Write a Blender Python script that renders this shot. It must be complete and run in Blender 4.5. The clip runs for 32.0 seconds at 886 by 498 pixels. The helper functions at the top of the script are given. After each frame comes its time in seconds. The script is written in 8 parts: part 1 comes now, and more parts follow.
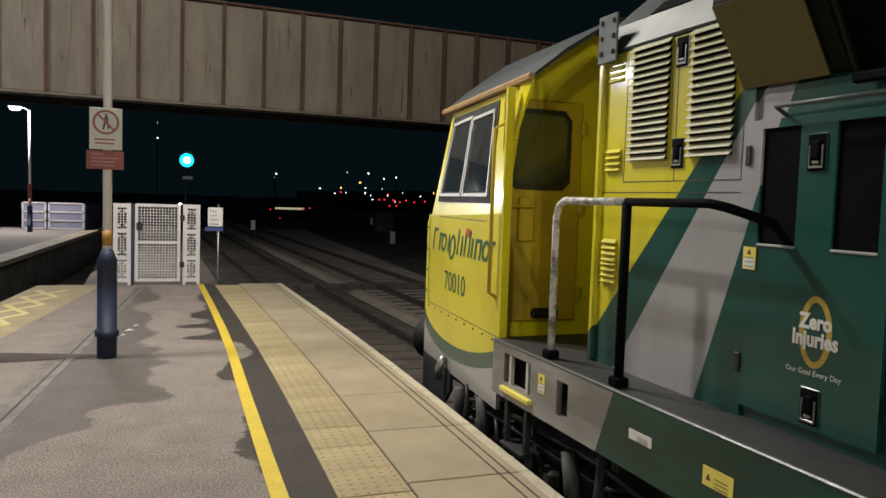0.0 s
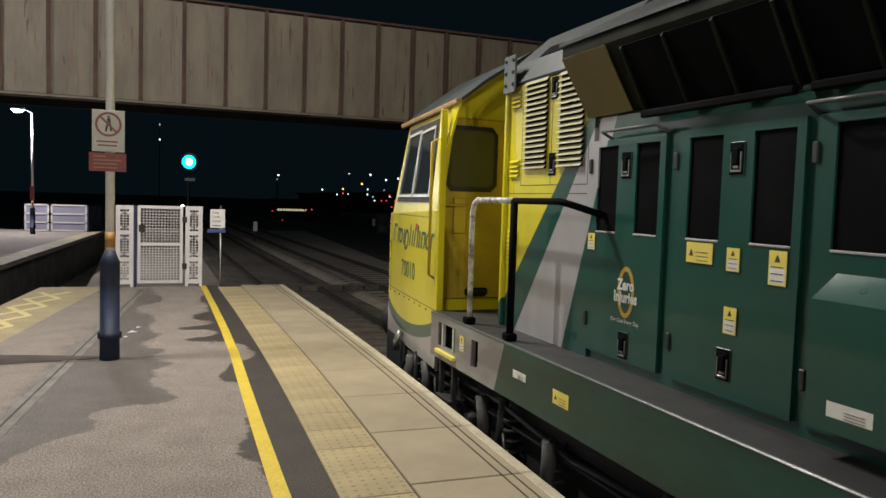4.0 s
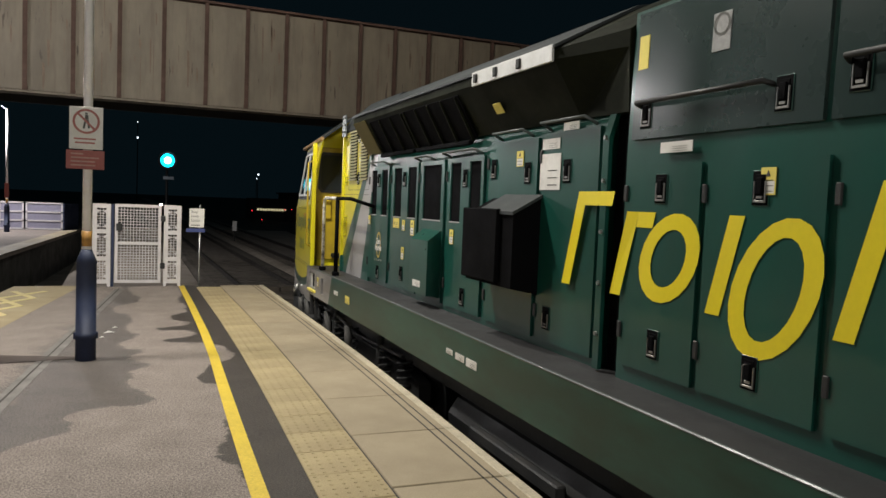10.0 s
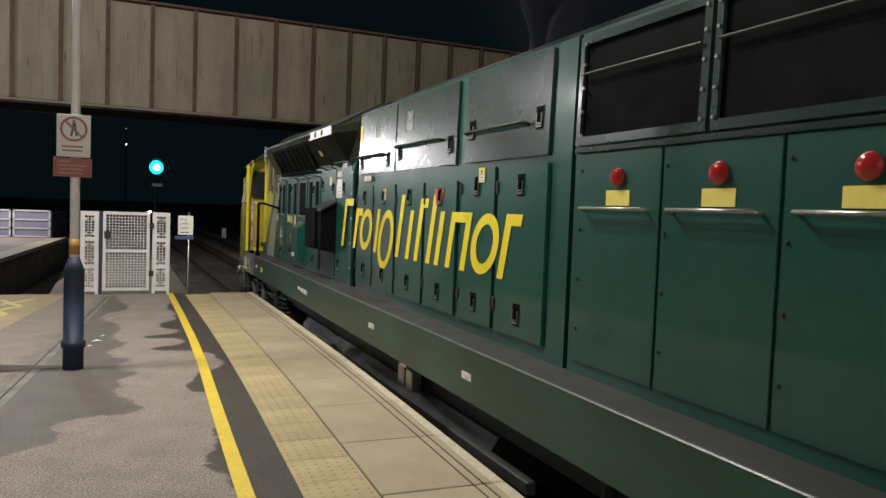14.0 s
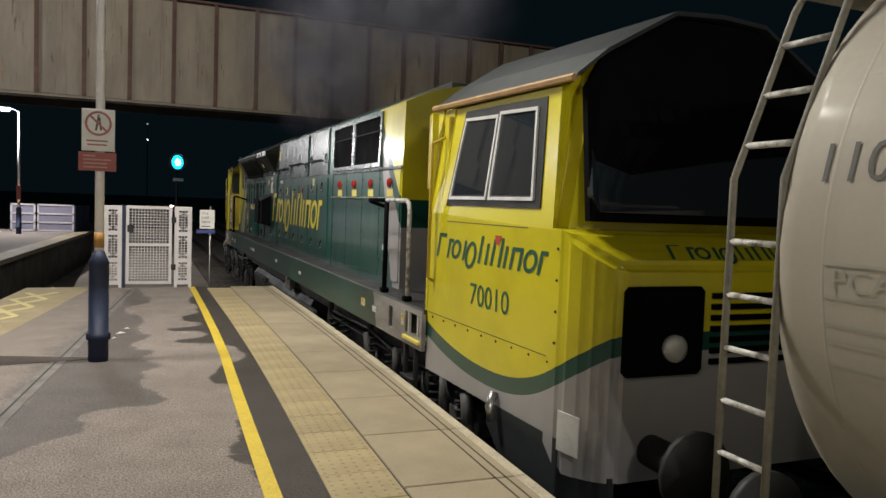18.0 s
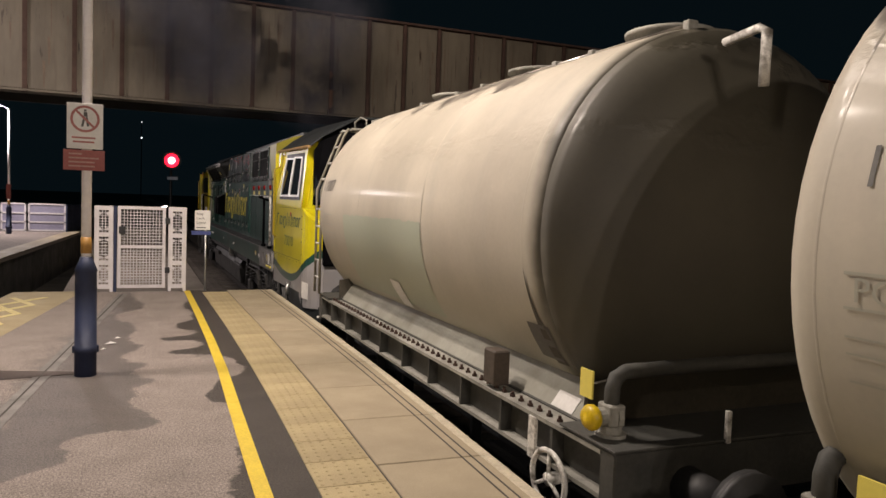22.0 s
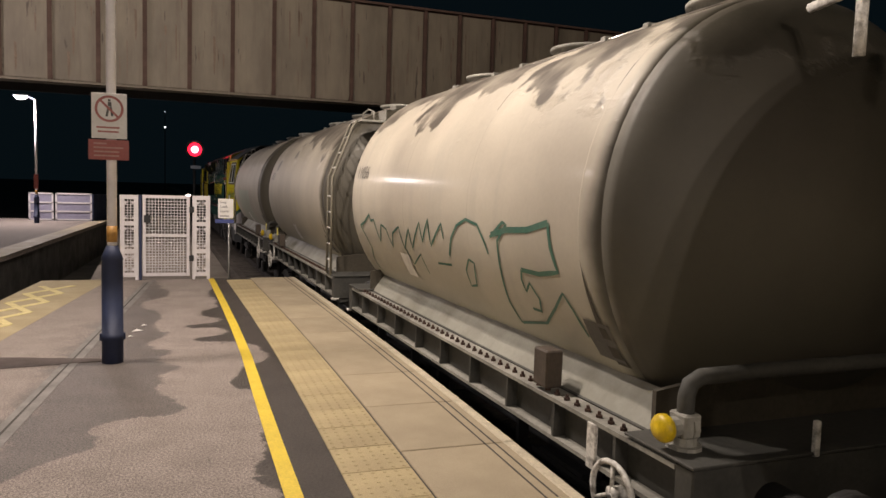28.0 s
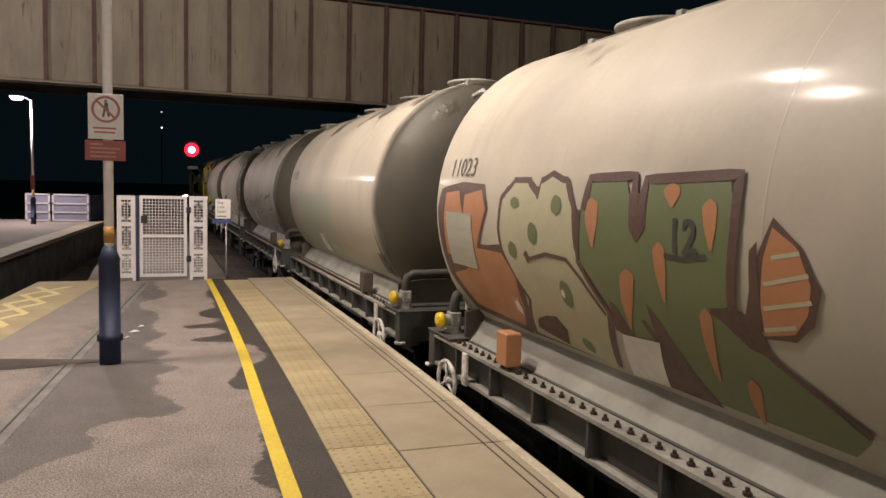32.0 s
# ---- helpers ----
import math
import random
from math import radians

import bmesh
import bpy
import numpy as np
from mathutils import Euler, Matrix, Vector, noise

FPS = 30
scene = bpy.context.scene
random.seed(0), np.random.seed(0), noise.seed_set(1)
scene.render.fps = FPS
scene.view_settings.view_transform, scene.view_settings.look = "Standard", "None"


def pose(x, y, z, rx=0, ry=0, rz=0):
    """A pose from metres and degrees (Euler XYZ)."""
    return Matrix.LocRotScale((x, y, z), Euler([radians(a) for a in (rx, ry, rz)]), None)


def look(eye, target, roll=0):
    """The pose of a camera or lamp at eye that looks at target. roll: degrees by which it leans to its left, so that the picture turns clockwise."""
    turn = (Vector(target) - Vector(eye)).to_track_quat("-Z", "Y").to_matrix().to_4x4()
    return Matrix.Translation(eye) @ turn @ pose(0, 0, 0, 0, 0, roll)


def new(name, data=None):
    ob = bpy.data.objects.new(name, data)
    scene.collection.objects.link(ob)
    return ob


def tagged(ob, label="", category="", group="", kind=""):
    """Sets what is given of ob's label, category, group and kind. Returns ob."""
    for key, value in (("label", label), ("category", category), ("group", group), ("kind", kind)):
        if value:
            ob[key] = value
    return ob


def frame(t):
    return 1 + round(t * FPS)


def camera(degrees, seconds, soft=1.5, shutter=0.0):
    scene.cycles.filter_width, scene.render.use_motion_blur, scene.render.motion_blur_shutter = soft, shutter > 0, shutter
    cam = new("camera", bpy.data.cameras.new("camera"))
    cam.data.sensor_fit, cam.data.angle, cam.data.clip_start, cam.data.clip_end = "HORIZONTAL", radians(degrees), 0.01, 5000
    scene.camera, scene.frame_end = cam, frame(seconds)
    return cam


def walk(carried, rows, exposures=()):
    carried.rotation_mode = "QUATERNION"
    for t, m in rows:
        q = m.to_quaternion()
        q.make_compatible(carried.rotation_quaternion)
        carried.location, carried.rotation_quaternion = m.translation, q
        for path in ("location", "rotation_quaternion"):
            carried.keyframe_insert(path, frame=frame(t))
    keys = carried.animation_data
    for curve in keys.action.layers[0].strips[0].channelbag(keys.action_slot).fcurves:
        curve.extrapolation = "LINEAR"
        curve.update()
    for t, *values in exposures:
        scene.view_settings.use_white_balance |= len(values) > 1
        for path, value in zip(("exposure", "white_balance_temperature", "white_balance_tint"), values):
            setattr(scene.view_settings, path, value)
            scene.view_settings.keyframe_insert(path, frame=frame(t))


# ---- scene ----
cam = camera(61.9, 32.0)
PATH = [
    (0, (-2.16, 0.074, 1.568), (-1.421, 1.928, 1.441), 1.9),
    (0.5, (-2.162, 0.084, 1.57), (-1.425, 1.939, 1.445), 2.0),
    (1, (-2.162, 0.082, 1.57), (-1.428, 1.938, 1.446), 2.0),
    (1.5, (-2.162, 0.081, 1.57), (-1.428, 1.937, 1.445), 1.9),
    (2, (-2.162, 0.077, 1.571), (-1.428, 1.933, 1.444), 1.8),
    (2.5, (-2.16, 0.078, 1.57), (-1.427, 1.935, 1.445), 1.9),
    (3, (-2.161, 0.073, 1.571), (-1.427, 1.929, 1.446), 1.8),
    (3.5, (-2.16, 0.072, 1.571), (-1.425, 1.928, 1.447), 1.8),
    (5.5, (-2.168, 0.077, 1.564), (-1.441, 1.936, 1.437), 1.6),
    (6, (-2.162, 0.078, 1.571), (-1.427, 1.935, 1.449), 1.7),
    (6.5, (-2.159, 0.081, 1.575), (-1.416, 1.934, 1.454), 1.7),
    (7, (-2.162, 0.082, 1.572), (-1.412, 1.932, 1.453), 1.5),
    (7.5, (-2.16, 0.089, 1.57), (-1.413, 1.941, 1.455), 1.7),
    (8, (-2.167, 0.083, 1.569), (-1.423, 1.935, 1.452), 1.7),
    (8.5, (-2.169, 0.091, 1.574), (-1.419, 1.941, 1.451), 2.0),
    (9, (-2.159, 0.083, 1.572), (-1.393, 1.927, 1.45), 2.0),
    (9.5, (-2.164, 0.098, 1.567), (-1.386, 1.936, 1.445), 2.1),
    (10, (-2.17, 0.1, 1.571), (-1.387, 1.936, 1.452), 2.3),
    (10.5, (-2.18, 0.106, 1.569), (-1.393, 1.942, 1.458), 2.4),
    (11, (-2.18, 0.119, 1.575), (-1.379, 1.948, 1.468), 2.4),
    (11.5, (-2.175, 0.115, 1.577), (-1.372, 1.944, 1.476), 2.2),
    (12, (-2.172, 0.109, 1.576), (-1.366, 1.937, 1.479), 2.2),
    (12.5, (-2.166, 0.117, 1.578), (-1.357, 1.944, 1.484), 2.2),
    (13, (-2.166, 0.108, 1.578), (-1.357, 1.935, 1.484), 2.2),
    (13.5, (-2.166, 0.099, 1.578), (-1.356, 1.925, 1.482), 2.1),
    (14, (-2.166, 0.089, 1.578), (-1.359, 1.916, 1.476), 2.1),
    (14.5, (-2.166, 0.079, 1.579), (-1.363, 1.907, 1.472), 2.1),
    (16.5, (-2.182, 0.097, 1.571), (-1.394, 1.932, 1.46), 2.1),
    (17, (-2.18, 0.094, 1.572), (-1.407, 1.935, 1.461), 2.1),
    (17.5, (-2.184, 0.098, 1.574), (-1.419, 1.942, 1.46), 2.1),
    (18, (-2.186, 0.101, 1.567), (-1.424, 1.947, 1.449), 2.1),
    (18.5, (-2.18, 0.094, 1.568), (-1.424, 1.941, 1.443), 2.1),
    (19, (-2.182, 0.09, 1.564), (-1.429, 1.938, 1.438), 2.1),
    (19.5, (-2.175, 0.092, 1.565), (-1.438, 1.947, 1.438), 2.0),
    (20, (-2.181, 0.096, 1.566), (-1.448, 1.953, 1.443), 2.0),
    (20.5, (-2.183, 0.093, 1.563), (-1.454, 1.952, 1.449), 2.0),
    (21, (-2.184, 0.089, 1.569), (-1.461, 1.95, 1.459), 2.0),
    (21.5, (-2.188, 0.155, 1.57), (-1.463, 2.016, 1.461), 2.0),
    (21.7, (-2.188, 0.155, 1.57), (-1.463, 2.016, 1.461), 2.0),
    (21.8, (-2.156, 0.632, 1.594), (-1.382, 2.472, 1.472), 2.1),
    (22, (-2.156, 0.632, 1.594), (-1.382, 2.472, 1.472), 2.1),
    (22.5, (-2.156, 0.632, 1.594), (-1.385, 2.473, 1.477), 1.9),
    (23, (-2.158, 0.619, 1.594), (-1.386, 2.46, 1.472), 1.8),
    (23.5, (-2.158, 0.617, 1.594), (-1.393, 2.461, 1.47), 1.8),
    (24, (-2.158, 0.613, 1.594), (-1.4, 2.46, 1.469), 1.8),
    (24.5, (-2.159, 0.603, 1.594), (-1.405, 2.451, 1.47), 1.7),
    (25, (-2.16, 0.59, 1.595), (-1.402, 2.436, 1.465), 1.8),
    (25.5, (-2.16, 0.587, 1.595), (-1.404, 2.433, 1.459), 1.7),
    (27.5, (-2.154, 0.646, 1.593), (-1.433, 2.505, 1.434), 1.8),
    (28, (-2.154, 0.646, 1.593), (-1.434, 2.505, 1.434), 1.7),
    (28.5, (-2.154, 0.644, 1.593), (-1.434, 2.503, 1.434), 1.5),
    (29, (-2.154, 0.642, 1.593), (-1.433, 2.5, 1.434), 1.5),
    (29.5, (-2.154, 0.64, 1.593), (-1.432, 2.498, 1.433), 1.4),
    (30, (-2.154, 0.64, 1.593), (-1.428, 2.497, 1.435), 1.5),
    (30.5, (-2.154, 0.637, 1.593), (-1.427, 2.493, 1.438), 1.6),
    (31, (-2.154, 0.637, 1.593), (-1.428, 2.494, 1.438), 1.6),
    (31.5, (-2.154, 0.639, 1.593), (-1.429, 2.496, 1.436), 1.6),
    (32, (-2.154, 0.642, 1.593), (-1.428, 2.498, 1.433), 1.5),
]
walk(cam, [(t, look(eye, target, roll)) for t, eye, target, roll in PATH], [(0.0, 0.0, 6280, 7), (21.65, 0.0, 6280, 7), (21.75, 0.0, 6900, 18), (32.0, 0.0, 6900, 18)])

# ---- light: station lamps at night, some added out of view ----
world = bpy.data.worlds.new("night")
scene.world = world
world.use_nodes = True
world.node_tree.nodes["Background"].inputs["Color"].default_value = (0.0035, 0.0085, 0.0115, 1)
world.node_tree.nodes["Background"].inputs["Strength"].default_value = 0.5
scene.view_settings.exposure = 0.0
LAMP_W = 1220.0
LAMP_Z = 6.75


def lamp(x, y, z, watts, size=0.12, color=(1.0, 0.925, 0.82)):
    d = bpy.data.lights.new("lamp_light", "POINT")
    d.shadow_soft_size, d.energy, d.color = size, watts, color
    ob = new("lamp_light", d)
    ob.matrix_world = pose(x, y, z)
    return ob


# 7.64 is the visible post; -14 is added unseen behind the camera
POSTS = (7.64, -14.0)
HEADS = (-0.50, 0.75)
for yy in POSTS:
    for xx in HEADS:
        lamp(-2.525 + xx, yy, LAMP_Z - 0.10, LAMP_W * (1.0 if yy > 0 else 1.1))
# 30.2 is the visible lamp; 14.2 and -1.8 are added as side fill
for yy, ww in ((30.2, 1200.0), (14.2, 520.0), (-1.8, 850.0)):
    lamp(-6.6, yy, 4.22 if yy > 20 else 4.5, ww, 0.12, (1.0, 0.94, 0.93) if yy > 0 else (1.0, 0.925, 0.82))


# ---- materials ----
MATS = {}


def nodes_of(name):
    m = bpy.data.materials.new(name)
    m.use_nodes = True
    MATS[name] = m
    nt = m.node_tree
    return m, nt, nt.nodes["Principled BSDF"]


def coords(nt, scale=1.0):
    tc = nt.nodes.new("ShaderNodeTexCoord")
    mp = nt.nodes.new("ShaderNodeMapping")
    s = scale if isinstance(scale, tuple) else (scale, scale, scale)
    mp.inputs["Scale"].default_value = s
    nt.links.new(tc.outputs["Object"], mp.inputs["Vector"])
    return mp.outputs["Vector"]


def noise_node(nt, scale, detail=4.0, rough=0.55, stretch=1.0):
    n = nt.nodes.new("ShaderNodeTexNoise")
    n.inputs["Scale"].default_value = scale
    n.inputs["Detail"].default_value = detail
    n.inputs["Roughness"].default_value = rough
    nt.links.new(coords(nt, stretch), n.inputs["Vector"])
    return n.outputs["Fac"]


def ramp(nt, fac, lo, hi, a=(0, 0, 0, 1), b=(1, 1, 1, 1)):
    r = nt.nodes.new("ShaderNodeValToRGB")
    r.color_ramp.elements[0].position, r.color_ramp.elements[0].color = lo, a
    r.color_ramp.elements[1].position, r.color_ramp.elements[1].color = hi, b
    nt.links.new(fac, r.inputs["Fac"])
    return r.outputs["Color"]


def mix(nt, fac, a, b, mode="MIX"):
    n = nt.nodes.new("ShaderNodeMix")
    n.data_type, n.blend_type = "RGBA", mode
    for sock, v in (("Factor", fac), ("A", a), ("B", b)):
        s = [i for i in n.inputs if i.name == sock and i.enabled][0] if sock != "Factor" else n.inputs[0]
        if sock == "A":
            s = n.inputs[6]
        if sock == "B":
            s = n.inputs[7]
        if isinstance(v, (int, float)):
            s.default_value = v
        elif isinstance(v, tuple):
            s.default_value = v if len(v) == 4 else (*v, 1)
        else:
            nt.links.new(v, s)
    return n.outputs[2]


def math_node(nt, op, a, b=0.0, clamp=False):
    n = nt.nodes.new("ShaderNodeMath")
    n.operation, n.use_clamp = op, clamp
    for i, v in enumerate((a, b)):
        if isinstance(v, (int, float)):
            n.inputs[i].default_value = v
        else:
            nt.links.new(v, n.inputs[i])
    return n.outputs[0]


def bump_node(nt, p, height, strength=0.2, dist=0.01):
    b = nt.nodes.new("ShaderNodeBump")
    b.inputs["Strength"].default_value, b.inputs["Distance"].default_value = strength, dist
    nt.links.new(height, b.inputs["Height"])
    nt.links.new(b.outputs["Normal"], p.inputs["Normal"])


def surf(name, c, dirt=None, rough=0.6, metal=0.0, big=1.2, fine=40.0, amount=0.5, bump=0.15, dist=0.004, vary=0.0, stretch=1.0, spread=0.12, grain=1.0):
    """A worn surface: base colour, larger stains of dirt, fine grain in tone, gloss and relief."""
    m, nt, p = nodes_of(name)
    dirt = dirt or tuple(v * 0.55 for v in c)
    n1, n2 = noise_node(nt, big, 5, 0.6, stretch), noise_node(nt, fine, 3, 0.6)
    col = mix(nt, math_node(nt, "MULTIPLY", ramp(nt, n1, 0.5 - spread, 0.5 + spread + 0.1), amount), c, dirt)
    g = ramp(nt, n2, 0.3, 0.7, (1 - 0.18 * grain,) * 3 + (1,), (1 + 0.12 * grain,) * 3 + (1,))
    col = mix(nt, 1.0, col, g, "MULTIPLY")
    if vary:
        oi = nt.nodes.new("ShaderNodeObjectInfo")
        v = ramp(nt, oi.outputs["Random"], 0, 1, (1 - vary, 1 - vary, 1 - vary, 1), (1 + vary, 1 + vary, 1 + vary, 1))
        col = mix(nt, 1.0, col, v, "MULTIPLY")
    nt.links.new(col, p.inputs["Base Color"])
    rr = ramp(nt, n1, 0.3, 0.7, (rough * 0.85,) * 3 + (1,), (min(1, rough * 1.2),) * 3 + (1,))
    nt.links.new(rr, p.inputs["Roughness"])
    p.inputs["Metallic"].default_value = metal
    if bump:
        bump_node(nt, p, n2, bump, dist)
    return m


def glow(name, c, strength):
    m, nt, p = nodes_of(name)
    p.inputs["Base Color"].default_value = (*c, 1)
    p.inputs["Emission Color"].default_value = (*c, 1)
    p.inputs["Emission Strength"].default_value = strength
    return m


YEL = (0.67, 0.59, 0.013)
GRN = (0.007, 0.067, 0.051)
GRY = (0.36, 0.35, 0.36)
M_yellow = surf("loco_yellow_paint", YEL, (0.42, 0.30, 0.02), 0.32, big=1.6, fine=60, amount=0.35, bump=0.03, grain=0.25)
M_door = surf("grimy_yellow_paint", (0.50, 0.36, 0.02), (0.20, 0.14, 0.02), 0.45, big=2.0, amount=0.6, bump=0.05, grain=0.25)
# shaded copy of the yellow, for the canopy's end
M_dimy = surf("shade_darkened_yellow", (0.11, 0.088, 0.014), (0.055, 0.046, 0.014), 0.5, big=1.2, amount=0.6, bump=0.03, grain=0.2)
M_green = surf("loco_green_paint", GRN, (0.007, 0.026, 0.019), 0.30, big=1.2, fine=50, amount=0.5, bump=0.03, grain=0.25)
M_upper = surf("sooty_green_paint", (0.017, 0.036, 0.033), (0.012, 0.024, 0.023), 0.26, big=1.4, fine=50, amount=0.6, bump=0.03, grain=0.25)


def lacquer(m, weight=0.5, rough=0.10):
    """A clear glossy coat over paint."""
    p = m.node_tree.nodes["Principled BSDF"]
    p.inputs["Coat Weight"].default_value, p.inputs["Coat Roughness"].default_value = weight, rough
    return m


for m_ in (M_yellow, M_green):
    lacquer(m_)
lacquer(M_upper, 0.4, 0.15)
M_grey = surf("loco_grey_paint", GRY, (0.20, 0.19, 0.19), 0.42, big=1.5, amount=0.5, bump=0.04, grain=0.25)
M_roof = surf("loco_roof_grey", (0.026, 0.031, 0.033), (0.014, 0.016, 0.017), 0.5, big=1.5, amount=0.6, bump=0.05)
M_walk = surf("walkway_plate", (0.034, 0.033, 0.035), (0.018, 0.018, 0.018), 0.55, big=2.2, fine=90, amount=0.6, bump=0.3)
# grimy green, with the canopy's own shade put into the colour
M_under = surf("grimy_shaded_underside", (0.011, 0.013, 0.006), (0.005, 0.006, 0.004), 0.7, big=2, amount=0.7, bump=0.05)
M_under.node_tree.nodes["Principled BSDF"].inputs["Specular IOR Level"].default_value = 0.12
# black parts; in gaps and wells this black stands for deep shade
M_black = surf("black_part_and_recess_shade", (0.004, 0.004, 0.005), (0.002, 0.002, 0.002), 0.75, big=3, amount=0.5, bump=0.05)
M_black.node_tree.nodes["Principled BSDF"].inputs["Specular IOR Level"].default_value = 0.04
M_dark = surf("oily_running_gear", (0.016, 0.017, 0.019), (0.030, 0.027, 0.024), 0.6, big=3.5, fine=35, amount=0.7, bump=0.3)
M_steel = surf("worn_bare_steel", (0.42, 0.42, 0.41), (0.16, 0.14, 0.12), 0.35, 0.85, big=6, amount=0.5, bump=0.1)
M_white = surf("chipped_white_paint", (0.72, 0.70, 0.65), (0.12, 0.10, 0.08), 0.42, big=14, fine=70, amount=0.9, spread=0.05, bump=0.25)
M_frame = surf("aluminium_window_frame", (0.62, 0.62, 0.60), (0.35, 0.34, 0.33), 0.4, 0.3, big=6, amount=0.4, bump=0.05, grain=0.25)
M_rubber = surf("black_rubber", (0.012, 0.012, 0.012), None, 0.55, big=5, amount=0.3, bump=0.05)
M_labely = surf("yellow_label", (0.78, 0.66, 0.13), (0.66, 0.54, 0.12), 0.5, big=9, amount=0.3, bump=0, grain=0.2)
M_labelw = surf("white_label", (0.74, 0.72, 0.69), (0.45, 0.43, 0.40), 0.5, big=9, amount=0.4, bump=0, grain=0.25)
M_ink = surf("faded_black_print", (0.06, 0.058, 0.05), None, 0.5, bump=0)
M_orange = surf("red_accent_paint", (0.55, 0.06, 0.03), None, 0.4, bump=0.02)
M_gold = surf("gold_mark_paint", (0.48, 0.33, 0.05), None, 0.4, bump=0.02)
M_letter = surf("livery_mark_yellow", (0.80, 0.66, 0.02), (0.6, 0.46, 0.02), 0.36, big=2, amount=0.25, bump=0.01, grain=0.15)
M_lettg = surf("livery_mark_green", (0.015, 0.10, 0.065), None, 0.4, bump=0.01, grain=0.3)


def pane(name, tint=(0.02, 0.024, 0.026)):
    m, nt, p = nodes_of(name)
    n = noise_node(nt, 2.5, 4)
    nt.links.new(ramp(nt, n, 0.35, 0.75, (0.015, 0.015, 0.015, 1), (0.07, 0.07, 0.07, 1)), p.inputs["Roughness"])
    p.inputs["Base Color"].default_value = (*tint, 1)
    p.inputs["IOR"].default_value = 1.6
    return m


M_glass = pane("dark_cab_glass", (0.020, 0.026, 0.032))


def livery():
    """Yellow, green, grey and green bands that run aslant over both ends of the hood."""
    m, nt, p = nodes_of("hood_livery_paint")
    tc = nt.nodes.new("ShaderNodeTexCoord")
    sp = nt.nodes.new("ShaderNodeSeparateXYZ")
    nt.links.new(tc.outputs["Object"], sp.inputs[0])
    y, z = sp.outputs["Y"], sp.outputs["Z"]
    ye = math_node(nt, "MAXIMUM", y, math_node(nt, "SUBTRACT", -6.75, y))

    def past(y0, z0, k):
        edge = math_node(nt, "SUBTRACT", y0, math_node(nt, "MULTIPLY", math_node(nt, "SUBTRACT", z, z0), k))
        return math_node(nt, "GREATER_THAN", ye, edge)

    n1, n2 = noise_node(nt, 1.3, 5, 0.6, (1, 1, 0.5)), noise_node(nt, 45, 3)
    col = mix(nt, past(2.96, 0.75, 0.34), GRN, GRY)
    col = mix(nt, past(3.62, 0.75, 0.70), col, GRN)
    col = mix(nt, past(3.74, 1.03, 0.87), col, YEL)
    dirty = mix(nt, 1.0, col, (0.5, 0.48, 0.46), "MULTIPLY")
    col = mix(nt, math_node(nt, "MULTIPLY", ramp(nt, n1, 0.42, 0.72), 0.55), col, dirty)
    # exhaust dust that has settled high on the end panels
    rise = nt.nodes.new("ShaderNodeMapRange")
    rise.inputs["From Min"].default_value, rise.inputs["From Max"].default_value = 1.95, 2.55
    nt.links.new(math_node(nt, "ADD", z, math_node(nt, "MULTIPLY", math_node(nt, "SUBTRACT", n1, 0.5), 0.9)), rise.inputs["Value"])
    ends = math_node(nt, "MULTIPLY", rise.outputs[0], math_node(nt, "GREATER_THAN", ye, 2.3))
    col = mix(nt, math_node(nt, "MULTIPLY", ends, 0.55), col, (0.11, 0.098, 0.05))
    nt.links.new(col, p.inputs["Base Color"])
    nt.links.new(ramp(nt, n1, 0.3, 0.7, (0.27,) * 3 + (1,), (0.42,) * 3 + (1,)), p.inputs["Roughness"])
    bump_node(nt, p, n2, 0.04, 0.004)
    return m


def cab_paint():
    """Yellow cab with a green wave and grey below it."""
    m, nt, p = nodes_of("cab_livery_paint")
    tc = nt.nodes.new("ShaderNodeTexCoord")
    sp = nt.nodes.new("ShaderNodeSeparateXYZ")
    nt.links.new(tc.outputs["Object"], sp.inputs[0])
    y, z = sp.outputs["Y"], sp.outputs["Z"]
    u = math_node(nt, "SUBTRACT", math_node(nt, "ABSOLUTE", math_node(nt, "ADD", y, 3.375)), 8.125)
    # wave: dips in the middle of the cab's side, rises to the nose
    q1 = math_node(nt, "SUBTRACT", u, 1.18)
    up = math_node(nt, "MAXIMUM", q1, 0.0)
    dip = math_node(nt, "MULTIPLY", math_node(nt, "MULTIPLY", q1, q1), 0.13)
    dip = math_node(nt, "ADD", dip, math_node(nt, "MULTIPLY", math_node(nt, "POWER", up, 3.0), 0.12))
    dip = math_node(nt, "ADD", dip, 0.35)
    w = math_node(nt, "MINIMUM", dip, 0.85)
    w2 = math_node(nt, "SUBTRACT", w, 0.12)
    n1, n2 = noise_node(nt, 1.4, 5), noise_node(nt, 50, 3)
    col = mix(nt, math_node(nt, "GREATER_THAN", z, w2), GRY, GRN)
    col = mix(nt, math_node(nt, "GREATER_THAN", z, w), col, YEL)
    dirty = mix(nt, 1.0, col, (0.62, 0.58, 0.5), "MULTIPLY")
    col = mix(nt, math_node(nt, "MULTIPLY", ramp(nt, n1, 0.45, 0.72), 0.5), col, dirty)
    nt.links.new(col, p.inputs["Base Color"])
    p.inputs["Roughness"].default_value = 0.3
    bump_node(nt, p, n2, 0.03, 0.003)
    return m


